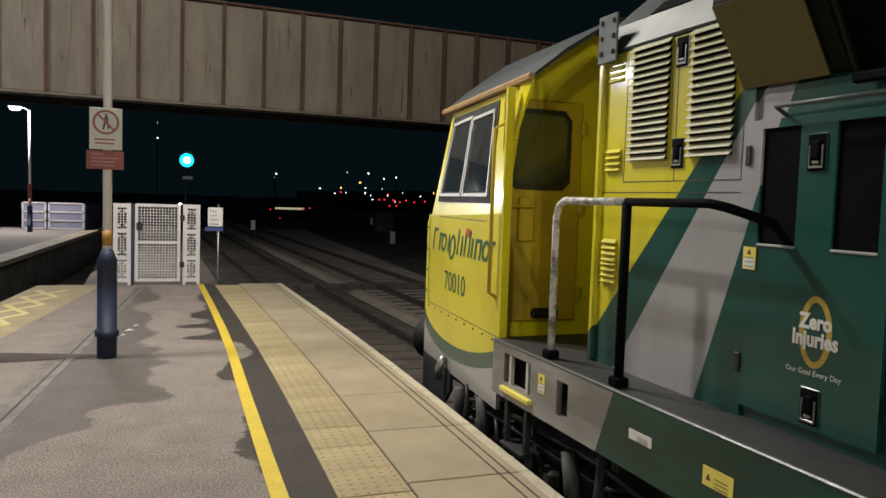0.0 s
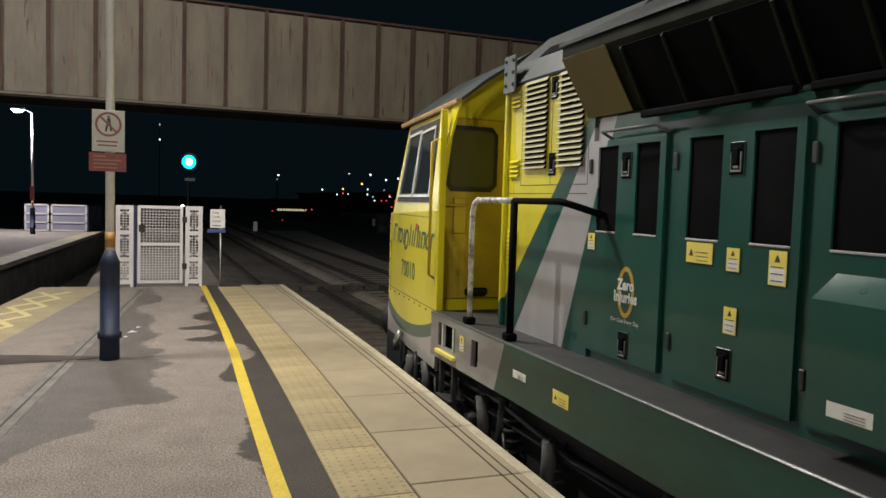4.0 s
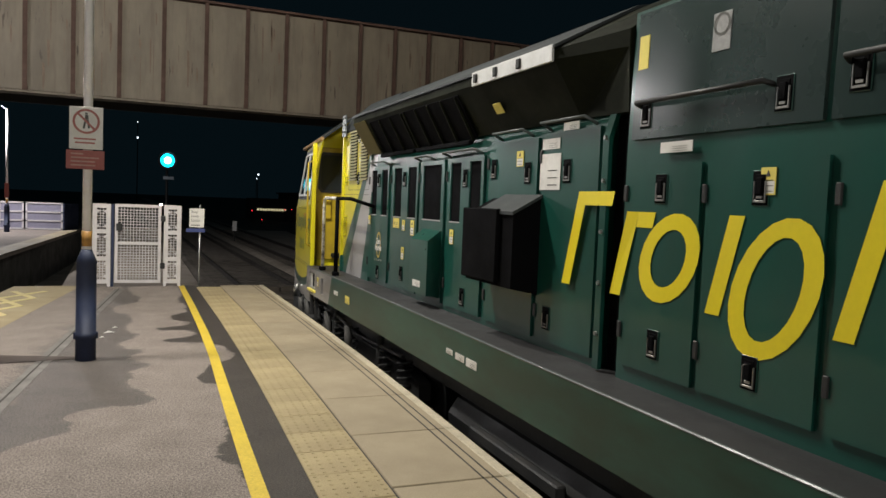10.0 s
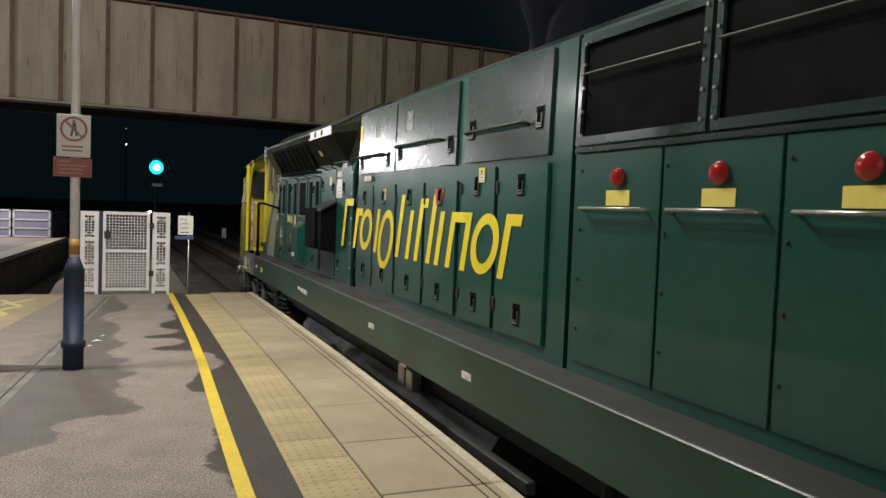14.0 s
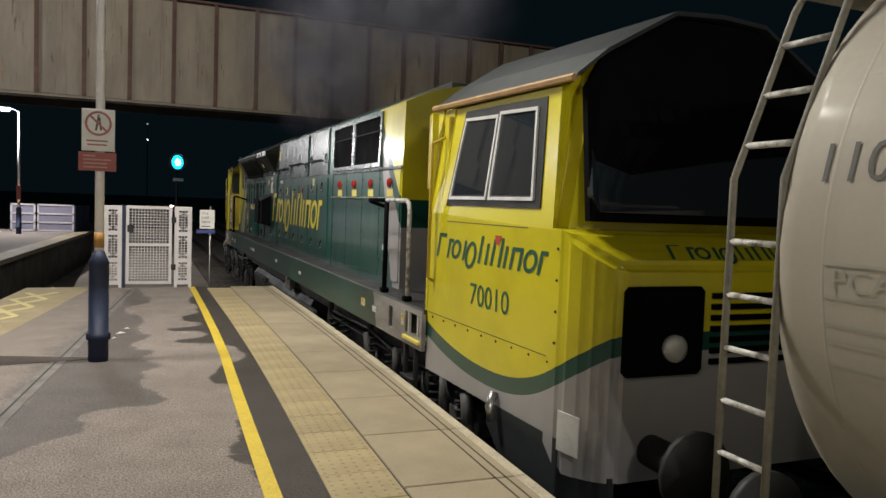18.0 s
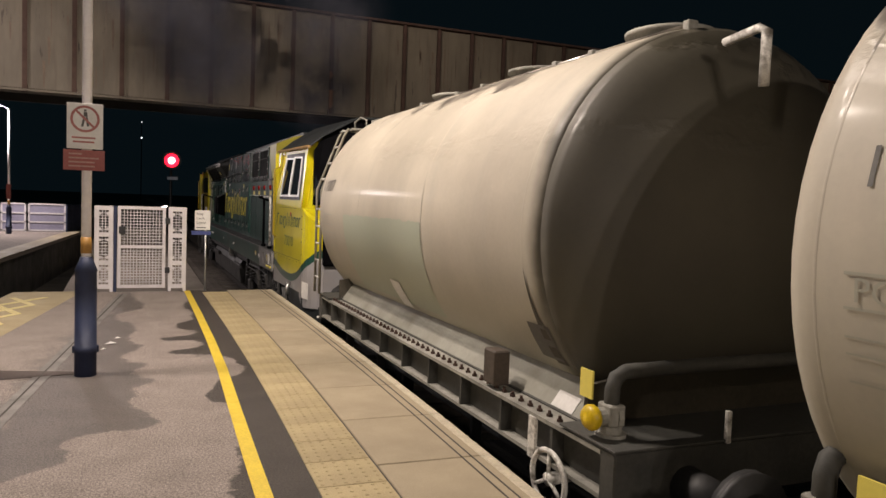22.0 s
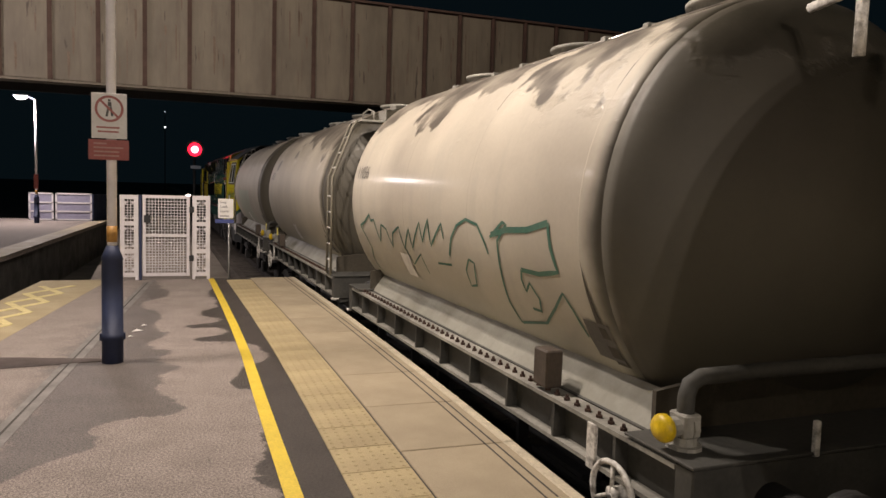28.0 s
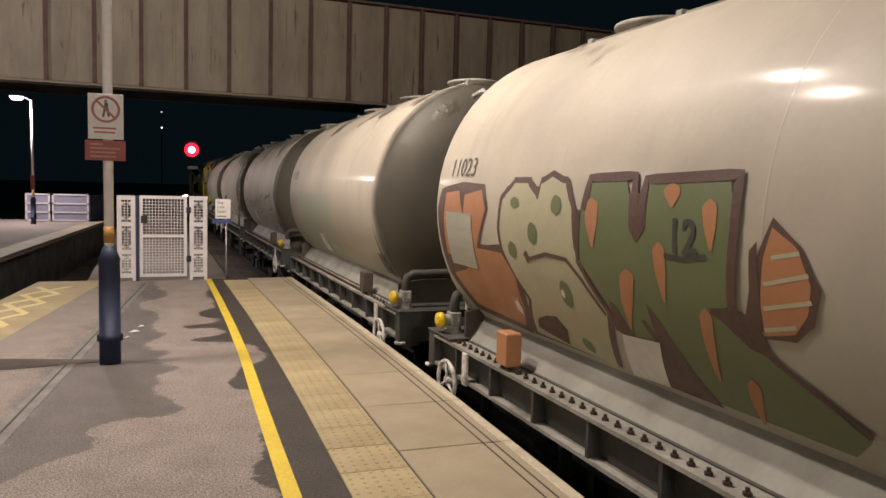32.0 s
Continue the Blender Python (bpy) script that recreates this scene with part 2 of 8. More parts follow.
def beam_paint():
    """Green side beam with grey ends."""
    m, nt, p = nodes_of("side_beam_paint")
    tc = nt.nodes.new("ShaderNodeTexCoord")
    sp = nt.nodes.new("ShaderNodeSeparateXYZ")
    nt.links.new(tc.outputs["Object"], sp.inputs[0])
    ye = math_node(nt, "MAXIMUM", sp.outputs["Y"], math_node(nt, "SUBTRACT", -6.75, sp.outputs["Y"]))
    edge = math_node(nt, "SUBTRACT", 3.50, math_node(nt, "MULTIPLY", sp.outputs["Z"], 0.4))
    n1, n2 = noise_node(nt, 1.6, 5, 0.6, (1, 0.6, 2)), noise_node(nt, 50, 3)
    col = mix(nt, math_node(nt, "GREATER_THAN", ye, edge), GRN, GRY)
    dirty = mix(nt, 1.0, col, (0.36, 0.34, 0.31), "MULTIPLY")
    col = mix(nt, math_node(nt, "MULTIPLY", ramp(nt, n1, 0.32, 0.62), 0.85), col, dirty)
    nt.links.new(col, p.inputs["Base Color"])
    p.inputs["Roughness"].default_value = 0.38
    bump_node(nt, p, n2, 0.05, 0.004)
    return m


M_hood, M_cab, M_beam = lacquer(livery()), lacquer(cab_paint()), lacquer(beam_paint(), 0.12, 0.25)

# station
M_coping = surf("concrete_coping_slab", (0.385, 0.318, 0.217), (0.26, 0.213, 0.152), 0.72, big=2.2, fine=120, amount=0.5, bump=0.35, vary=0.10)
M_tact = surf("buff_tactile_slab", (0.415, 0.332, 0.182), (0.30, 0.243, 0.15), 0.72, big=2.5, fine=110, amount=0.6, bump=0.3, vary=0.10)
M_nose = surf("cream_edge_paint", (0.56, 0.49, 0.36), (0.30, 0.26, 0.20), 0.65, big=5, fine=60, amount=0.7, bump=0.2)
M_line = surf("yellow_line_paint", (0.74, 0.54, 0.045), (0.52, 0.38, 0.07), 0.6, big=5, fine=90, amount=0.35, bump=0.4, dist=0.006)
M_chalk = surf("worn_yellow_marking", (0.66, 0.56, 0.24), (0.48, 0.40, 0.19), 0.7, big=6, fine=60, amount=0.6, bump=0.2)
M_joint = surf("dark_joint_mortar", (0.055, 0.048, 0.04), None, 0.9, bump=0.2)
M_drain = surf("drain_channel_concrete", (0.20, 0.185, 0.17), (0.10, 0.095, 0.09), 0.7, big=4, fine=80, amount=0.6, bump=0.3)
M_wall = surf("sooty_platform_wall", (0.06, 0.055, 0.05), (0.02, 0.02, 0.02), 0.85, big=2, fine=20, amount=0.8, bump=0.4, dist=0.01)
M_ballast = surf("dirty_ballast", (0.15, 0.125, 0.10), (0.06, 0.05, 0.042), 0.9, big=1.2, fine=22, amount=0.8, bump=0.9, dist=0.05)
M_sleeper = surf("concrete_sleeper", (0.13, 0.11, 0.09), (0.06, 0.05, 0.042), 0.85, big=3, amount=0.8, bump=0.3)
M_rail = surf("rusty_rail", (0.05, 0.042, 0.036), (0.03, 0.025, 0.022), 0.6, 0.3, big=4, amount=0.6, bump=0.2)
M_blue = surf("dark_blue_post_paint", (0.020, 0.030, 0.075), (0.013, 0.02, 0.045), 0.62, big=3, fine=40, amount=0.5, bump=0.08, grain=0.25)
M_pole = surf("white_pole_paint", (0.86, 0.84, 0.86), (0.66, 0.63, 0.62), 0.26, big=4, amount=0.4, bump=0.05, grain=0.25)
M_oband = surf("orange_band_paint", (0.48, 0.25, 0.06), None, 0.5, bump=0.05)
M_signr = surf("faded_red_sign", (0.30, 0.055, 0.04), (0.22, 0.05, 0.04), 0.45, big=5, amount=0.5, bump=0)
M_ring = surf("faded_red_ring", (0.38, 0.11, 0.09), None, 0.45, bump=0)
M_gate = surf("white_gate_paint", (0.62, 0.59, 0.60), (0.40, 0.37, 0.36), 0.45, big=4, amount=0.4, bump=0.06, grain=0.25)
M_rib = surf("rust_brown_rib", (0.072, 0.036, 0.024), (0.03, 0.02, 0.017), 0.8, big=3, amount=0.7, bump=0.3)
M_soffit = surf("bridge_soffit", (0.045, 0.045, 0.045), None, 0.9, bump=0.2)
M_night = surf("unlit_yard_ground", (0.085, 0.078, 0.066), (0.02, 0.02, 0.02), 0.95, big=0.6, fine=8, amount=0.8, bump=0.4, dist=0.03)
M_shed = surf("dark_shed_cladding", (0.03, 0.03, 0.032), None, 0.8, big=0.5, bump=0.1)
M_signal = surf("black_signal_casing", (0.012, 0.012, 0.012), None, 0.6, bump=0.1)
M_lampw = glow("lamp_lens", (1.0, 0.90, 0.78), 22.0)
M_siggreen = glow("green_signal_lens", (0.02, 0.62, 0.85), 3.0)
M_sigred = glow("red_signal_lens", (1.0, 0.015, 0.04), 3.0)
M_core_g = glow("green_signal_glare", (0.55, 1.0, 1.0), 6.0)
M_core_r = glow("red_signal_glare", (1.0, 0.42, 0.45), 6.0)
M_far_w = glow("distant_white_light", (0.85, 0.92, 1.0), 4.0)
M_far_o = glow("distant_orange_light", (1.0, 0.42, 0.08), 3.0)
M_far_r = glow("distant_red_light", (1.0, 0.03, 0.05), 2.0)
M_litwin = glow("lit_carriage_window", (1.0, 0.86, 0.5), 0.55)


def bridge_paint():
    """Cream paint in broad faded fields, with sparse ragged runs of rust, different on each panel."""
    m, nt, p = nodes_of("bridge_cream_paint")
    tc = nt.nodes.new("ShaderNodeTexCoord")
    oi = nt.nodes.new("ShaderNodeObjectInfo")
    cb = nt.nodes.new("ShaderNodeCombineXYZ")
    nt.links.new(math_node(nt, "MULTIPLY", oi.outputs["Random"], 61.0), cb.inputs["X"])
    ad = nt.nodes.new("ShaderNodeVectorMath")
    nt.links.new(tc.outputs["Object"], ad.inputs[0])
    nt.links.new(cb.outputs[0], ad.inputs[1])

    def noi(scale, detail, sx):
        mp = nt.nodes.new("ShaderNodeMapping")
        mp.inputs["Scale"].default_value = sx
        nt.links.new(ad.outputs[0], mp.inputs["Vector"])
        n = nt.nodes.new("ShaderNodeTexNoise")
        n.inputs["Scale"].default_value, n.inputs["Detail"].default_value = scale, detail
        n.inputs["Roughness"].default_value = 0.62
        nt.links.new(mp.outputs[0], n.inputs["Vector"])
        return n.outputs["Fac"]

    col = mix(nt, ramp(nt, noi(1.1, 4, (1.6, 1, 0.5)), 0.36, 0.66), (0.158, 0.130, 0.093), (0.106, 0.086, 0.061))
    col = mix(nt, math_node(nt, "MULTIPLY", ramp(nt, noi(1.5, 5, (5, 1, 0.30)), 0.52, 0.72), 0.5), col, (0.090, 0.066, 0.045))
    col = mix(nt, math_node(nt, "MULTIPLY", ramp(nt, noi(1.7, 7, (4.0, 1, 0.55)), 0.635, 0.665), 0.85), col, (0.042, 0.028, 0.020))
    v = ramp(nt, oi.outputs["Random"], 0, 1, (0.90, 0.90, 0.90, 1), (1.08, 1.08, 1.08, 1))
    nt.links.new(mix(nt, 1.0, col, v, "MULTIPLY"), p.inputs["Base Color"])
    p.inputs["Roughness"].default_value = 0.62
    bump_node(nt, p, noi(14, 4, (1, 1, 1)), 0.2, 0.004)
    return m


M_panel = bridge_paint()


def asphalt():
    """Platform asphalt: pale dry surface, dark damp patches with a lobed edge, aggregate grain."""
    m, nt, p = nodes_of("platform_asphalt")
    tc = nt.nodes.new("ShaderNodeTexCoord")
    sp = nt.nodes.new("ShaderNodeSeparateXYZ")
    nt.links.new(tc.outputs["Object"], sp.inputs[0])
    x, y = sp.outputs["X"], sp.outputs["Y"]
    n1 = noise_node(nt, 2.6, 4.0, 0.55)
    n2, n3, n4 = noise_node(nt, 70, 3, 0.8), noise_node(nt, 3.5, 5), noise_node(nt, 260, 2, 0.6)
    n5 = noise_node(nt, 8.0, 3.0, 0.6)
    wob = math_node(nt, "ADD", math_node(nt, "MULTIPLY", math_node(nt, "SUBTRACT", n1, 0.5), 0.22), math_node(nt, "MULTIPLY", math_node(nt, "SUBTRACT", n5, 0.5), 0.22))
    along = nt.nodes.new("ShaderNodeMapRange")
    along.inputs["From Min"].default_value, along.inputs["From Max"].default_value = 0.0, 14.0
    nt.links.new(math_node(nt, "ADD", y, wob), along.inputs["Value"])

    def edge(lobes):
        """The lobed edge of a damp strip: how far it reaches (x from -4 to 0) at each y from 0 to 14."""
        c = nt.nodes.new("ShaderNodeFloatCurve")
        pts_ = c.mapping.curves[0].points
        for q_, (yy, xx) in enumerate(lobes):
            if q_ in (0, len(lobes) - 1):
                pts_[0 if q_ == 0 else len(pts_) - 1].location = (yy / 14.0, (xx + 4.0) / 4.0)
            else:
                pts_.new(yy / 14.0, (xx + 4.0) / 4.0)
        c.mapping.update()
        nt.links.new(along.outputs[0], c.inputs["Value"])
        return math_node(nt, "SUBTRACT", math_node(nt, "MULTIPLY", c.outputs[0], 4.0), 4.0)

    drain = edge(((0.0, -3.60), (4.9, -3.11), (5.2, -3.12), (13.2, -2.30), (14.0, -2.22)))
    lobes = edge(((0.0, -3.70), (4.6, -3.02), (5.05, -2.87), (5.27, -2.66), (5.5, -2.48), (5.72, -2.56), (5.9, -2.40), (6.05, -1.97), (6.35, -2.08), (6.6, -2.15), (7.05, -2.14), (7.34, -1.98), (7.66, -2.16), (7.95, -2.03), (8.34, -2.25), (8.78, -2.08), (9.16, -2.20), (10.1, -2.13), (10.9, -2.36), (11.7, -2.02), (12.6, -2.12), (14.0, -2.2)))
    line = edge(((0.0, -1.62), (4.3, -1.57), (4.7, -1.62), (5.2, -1.53), (6.2, -1.46), (6.65, -1.57), (7.2, -1.44), (7.45, -1.22), (7.9, -1.20), (8.2, -1.42), (8.5, -1.80), (8.75, -1.46), (9.0, -1.5), (9.25, -1.86), (9.5, -1.48), (10.0, -1.68), (10.6, -1.44), (11.8, -1.46), (12.6, -1.36), (14.0, -1.3)))
    xw = math_node(nt, "ADD", x, wob)
    soft_ = lambda v, w: ramp(nt, math_node(nt, "ADD", math_node(nt, "MULTIPLY", v, 0.5), 0.5), 0.5 - w, 0.5 + w)
    wet1 = math_node(nt, "MULTIPLY", soft_(math_node(nt, "SUBTRACT", lobes, xw), 0.006), soft_(math_node(nt, "SUBTRACT", x, math_node(nt, "ADD", drain, math_node(nt, "MULTIPLY", wob, 2.2))), 0.06))
    wet2 = soft_(math_node(nt, "SUBTRACT", xw, line), 0.006)
    wet = math_node(nt, "MAXIMUM", wet1, wet2)
    dry = mix(nt, ramp(nt, n3, 0.35, 0.7), (0.298, 0.261, 0.240), (0.238, 0.209, 0.192))
    damp = mix(nt, ramp(nt, n3, 0.35, 0.7), (0.145, 0.129, 0.120), (0.114, 0.103, 0.096))
    col = mix(nt, wet1, dry, damp)
    col = mix(nt, wet2, col, mix(nt, ramp(nt, n3, 0.35, 0.7), (0.078, 0.068, 0.062), (0.058, 0.051, 0.047)))
    g = ramp(nt, math_node(nt, "ADD", math_node(nt, "MULTIPLY", n2, 0.55), math_node(nt, "MULTIPLY", noise_node(nt, 150, 2, 0.7), 0.45)), 0.38, 0.64, (0.22, 0.22, 0.22, 1), (1.86, 1.80, 1.75, 1))
    col = mix(nt, 1.0, col, g, "MULTIPLY")
    nt.links.new(col, p.inputs["Base Color"])
    nt.links.new(mix(nt, wet, (0.82, 0.82, 0.82), (0.55, 0.55, 0.55)), p.inputs["Roughness"])
    p.inputs["Specular IOR Level"].default_value = 0.25
    bump_node(nt, p, math_node(nt, "ADD", n2, math_node(nt, "MULTIPLY", n4, 0.5)), 0.8, 0.008)
    return m


M_asphalt = asphalt()


def tank_paint():
    """Cement-dusted off-white tank: pale dust above, greyer film below, dark crusts on the crown, thin runs."""
    m, nt, p = nodes_of("cement_dusted_tank")
    tc = nt.nodes.new("ShaderNodeTexCoord")
    sp = nt.nodes.new("ShaderNodeSeparateXYZ")
    nt.links.new(tc.outputs["Object"], sp.inputs[0])
    z = sp.outputs["Z"]
    oi = nt.nodes.new("ShaderNodeObjectInfo")
    shift = nt.nodes.new("ShaderNodeCombineXYZ")
    nt.links.new(math_node(nt, "MULTIPLY", oi.outputs["Random"], 37.0), shift.inputs["X"])
    add = nt.nodes.new("ShaderNodeVectorMath")
    nt.links.new(tc.outputs["Object"], add.inputs[0])
    nt.links.new(shift.outputs[0], add.inputs[1])

    def noi(scale, detail, sx=(1, 1, 1)):
        mp = nt.nodes.new("ShaderNodeMapping")
        mp.inputs["Scale"].default_value = sx
        nt.links.new(add.outputs[0], mp.inputs["Vector"])
        n = nt.nodes.new("ShaderNodeTexNoise")
        n.inputs["Scale"].default_value, n.inputs["Detail"].default_value = scale, detail
        nt.links.new(mp.outputs[0], n.inputs["Vector"])
        return n.outputs["Fac"]

    n1, n2, n3 = noi(0.9, 5), noi(30, 4), noi(2.2, 3, (1, 1.8, 0.12))
    col = mix(nt, ramp(nt, n1, 0.36, 0.68), (0.525, 0.474, 0.383), (0.40, 0.355, 0.288))
    col = mix(nt, math_node(nt, "MULTIPLY", ramp(nt, noi(0.55, 6, (1, 1, 0.7)), 0.52, 0.66), 0.5), col, (0.355, 0.318, 0.257))
    streak = math_node(nt, "MULTIPLY", ramp(nt, n3, 0.53, 0.74), 0.38)
    col = mix(nt, streak, col, (0.34, 0.315, 0.27))
    low = math_node(nt, "ADD", z, math_node(nt, "MULTIPLY", math_node(nt, "SUBTRACT", n1, 0.5), 0.5))
    film = nt.nodes.new("ShaderNodeMapRange")
    film.inputs["From Min"].default_value, film.inputs["From Max"].default_value = 1.5, 0.6
    nt.links.new(low, film.inputs["Value"])
    col = mix(nt, math_node(nt, "MULTIPLY", film.outputs[0], 0.6), col, (0.41, 0.405, 0.335))
    crown = math_node(nt, "ADD", z, math_node(nt, "MULTIPLY", math_node(nt, "SUBTRACT", noi(1.3, 6), 0.5), 2.2))
    shade = nt.nodes.new("ShaderNodeSeparateColor")
    nt.links.new(oi.outputs["Color"], shade.inputs[0])
    crown = math_node(nt, "ADD", crown, math_node(nt, "SUBTRACT", shade.outputs["Red"], 0.7))
    crust = ramp(nt, math_node(nt, "MULTIPLY", crown, 0.3), 0.700, 0.722)
    col = mix(nt, math_node(nt, "MULTIPLY", crust, math_node(nt, "ADD", 0.45, math_node(nt, "MULTIPLY", ramp(nt, noi(2.6, 5), 0.4, 0.6), 0.5))), col, (0.105, 0.090, 0.075))
    # soot and brake dust over the rear end, darkened further for its shade
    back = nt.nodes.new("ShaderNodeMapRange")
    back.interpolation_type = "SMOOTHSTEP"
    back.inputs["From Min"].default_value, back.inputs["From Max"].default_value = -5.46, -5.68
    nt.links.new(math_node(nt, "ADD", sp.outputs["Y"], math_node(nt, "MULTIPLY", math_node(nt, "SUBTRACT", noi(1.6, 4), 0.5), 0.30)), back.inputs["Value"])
    soot_shade = mix(nt, ramp(nt, n1, 0.35, 0.7), (0.058, 0.052, 0.036), (0.032, 0.028, 0.020))
    col = mix(nt, math_node(nt, "MULTIPLY", back.outputs[0], 0.93), col, soot_shade)
    g = ramp(nt, n2, 0.3, 0.7, (0.975, 0.975, 0.975, 1), (1.02, 1.02, 1.02, 1))
    col = mix(nt, 1.0, col, g, "MULTIPLY")
    nt.links.new(col, p.inputs["Base Color"])
    wet = math_node(nt, "MULTIPLY", ramp(nt, math_node(nt, "MULTIPLY", crown, 0.3), 0.655, 0.69), math_node(nt, "SUBTRACT", 1.0, crust))
    wet = math_node(nt, "MULTIPLY", wet, ramp(nt, noi(5.0, 4, (1, 0.6, 1.6)), 0.48, 0.56))
    # glossy cement smear along the shoulder
    smear = math_node(nt, "ADD", z, math_node(nt, "MULTIPLY", math_node(nt, "SUBTRACT", noi(1.8, 5), 0.5), 0.5))
    smear = ramp(nt, math_node(nt, "ABSOLUTE", math_node(nt, "SUBTRACT", smear, 2.10)), 0.05, 0.10, (1, 1, 1, 1), (0, 0, 0, 1))
    smear = math_node(nt, "MULTIPLY", smear, math_node(nt, "MULTIPLY", ramp(nt, noi(4.0, 5, (1, 0.5, 1.5)), 0.44, 0.54), shade.outputs["Green"]))
    wet = math_node(nt, "MAXIMUM", wet, smear)
    nt.links.new(mix(nt, wet, mix(nt, crust, (0.62, 0.62, 0.62), (0.42, 0.42, 0.42)), (0.33, 0.33, 0.33)), p.inputs["Roughness"])
    nt.links.new(math_node(nt, "MULTIPLY", math_node(nt, "SUBTRACT", 1.0, back.outputs[0]), shade.outputs["Blue"]), p.inputs["Coat Weight"])
    p.inputs["Coat Roughness"].default_value = 0.15
    h = math_node(nt, "ADD", math_node(nt, "MULTIPLY", n2, 0.06), math_node(nt, "MULTIPLY", crust, math_node(nt, "ADD", 0.5, noi(9, 4))))
    h = math_node(nt, "ADD", h, math_node(nt, "MULTIPLY", wet, math_node(nt, "MULTIPLY", noi(26, 5), 1.8)))
    bump_node(nt, p, h, 0.32, 0.014)
    return m


M_tank = tank_paint()
M_tankend = surf("grimy_end_and_gap_shade", (0.075, 0.064, 0.045), (0.04, 0.034, 0.025), 0.65, big=1.1, fine=30, amount=0.8, bump=0.15)
M_film = surf("greenish_washed_film", (0.35, 0.38, 0.30), (0.40, 0.415, 0.33), 0.5, big=0.8, fine=30, amount=0.5, bump=0.02, grain=0.15)
M_film2 = surf("grey_washed_film", (0.40, 0.39, 0.32), (0.46, 0.44, 0.36), 0.5, big=0.8, fine=30, amount=0.5, bump=0.02, grain=0.15)
M_wframe = surf("cement_caked_frame", (0.33, 0.32, 0.28), (0.10, 0.096, 0.084), 0.75, big=2.2, fine=30, amount=0.8, bump=0.4)
# sooty steel; on deck plates and end pipe it puts shade into colour
M_wdark = surf("sooty_web_and_deck_shade", (0.040, 0.040, 0.036), (0.10, 0.096, 0.082), 0.7, big=2.6, fine=30, amount=0.6, bump=0.3)
M_wside = surf("cement_skirt", (0.31, 0.305, 0.26), (0.17, 0.16, 0.13), 0.6, big=2.0, fine=30, amount=0.75, bump=0.06, grain=0.3)
M_run = surf("thin_dirt_run", (0.27, 0.255, 0.21), (0.36, 0.335, 0.28), 0.6, big=6, amount=0.6, bump=0, grain=0.3)
M_boxw = surf("rust_brown_box", (0.075, 0.055, 0.04), (0.03, 0.025, 0.02), 0.7, big=4, amount=0.7, bump=0.2)
M_tap = surf("yellow_valve_cap", (0.70, 0.48, 0.01), None, 0.4, big=8, bump=0.05)
M_pipe = surf("dusty_pipe", (0.24, 0.22, 0.17), (0.10, 0.095, 0.075), 0.6, big=6, amount=0.6, bump=0.2)
M_graf = surf("green_paint_tag", (0.03, 0.13, 0.09), (0.10, 0.17, 0.12), 0.55, big=7, amount=0.6, bump=0)
M_gor = surf("orange_spray_paint", (0.44, 0.20, 0.09), (0.34, 0.16, 0.08), 0.5, big=4, amount=0.4, bump=0, grain=0.25)
M_ggr = surf("green_spray_paint", (0.13, 0.16, 0.07), (0.17, 0.19, 0.10), 0.5, big=3, amount=0.4, bump=0, grain=0.25)
M_gcr = surf("cream_spray_paint", (0.44, 0.42, 0.28), (0.36, 0.34, 0.23), 0.5, big=3, amount=0.4, bump=0, grain=0.25)
M_gbr = surf("dark_brown_outline_paint", (0.11, 0.06, 0.045), None, 0.5, big=4, bump=0)
M_stencil = surf("faded_stencil_ink", (0.09, 0.085, 0.08), (0.20, 0.19, 0.17), 0.6, big=9, amount=0.5, bump=0)


# ---- mesh helpers ----
def mesh_of(name, bm):
    me = bpy.data.meshes.new(name)
    bmesh.ops.recalc_face_normals(bm, faces=bm.faces)
    bm.to_mesh(me)
    bm.free()
    return me


def part(name, bm, material, parent=None, label="", smooth=False):
    me = bm if isinstance(bm, bpy.types.Mesh) else mesh_of(name, bm)
    if not me.materials:
        me.materials.append(material)
    if smooth:
        for f in me.polygons:
            f.use_smooth = True
    ob = new(name, me)
    if parent is not None:
        ob.parent = parent
    if label:
        ob["label"] = label
    return ob


def thing(name, label, category, group="", kind=""):
    return tagged(new(name), label, category, group, kind)


def box(bm, x0, x1, y0, y1, z0, z1, bevel=0.0):
    vs = [bm.verts.new((x, y, z)) for x in (x0, x1) for y in (y0, y1) for z in (z0, z1)]
    fs = [bm.faces.new([vs[i] for i in f]) for f in ((0, 1, 3, 2), (4, 6, 7, 5), (0, 4, 5, 1), (2, 3, 7, 6), (0, 2, 6, 4), (1, 5, 7, 3))]
    if bevel:
        es = list({e for f in fs for e in f.edges})
        bmesh.ops.bevel(bm, geom=es, offset=bevel, segments=1, affect="EDGES")
    return bm


def bx(x0, x1, y0, y1, z0, z1, bevel=0.0):
    return box(bmesh.new(), x0, x1, y0, y1, z0, z1, bevel)


def prism(bm, outline, axis, a, b):
    """An outline of points in the other two axes, extruded along one axis from a to b."""
    def at(p, v):
        q = list(p)
        q.insert("xyz".index(axis), v)
        return q
    lo = [bm.verts.new(at(p, a)) for p in outline]
    hi = [bm.verts.new(at(p, b)) for p in outline]
    n = len(outline)
    bm.faces.new(lo)
    bm.faces.new(hi[::-1])
    for i in range(n):
        bm.faces.new((lo[i], lo[(i + 1) % n], hi[(i + 1) % n], hi[i]))
    return bm


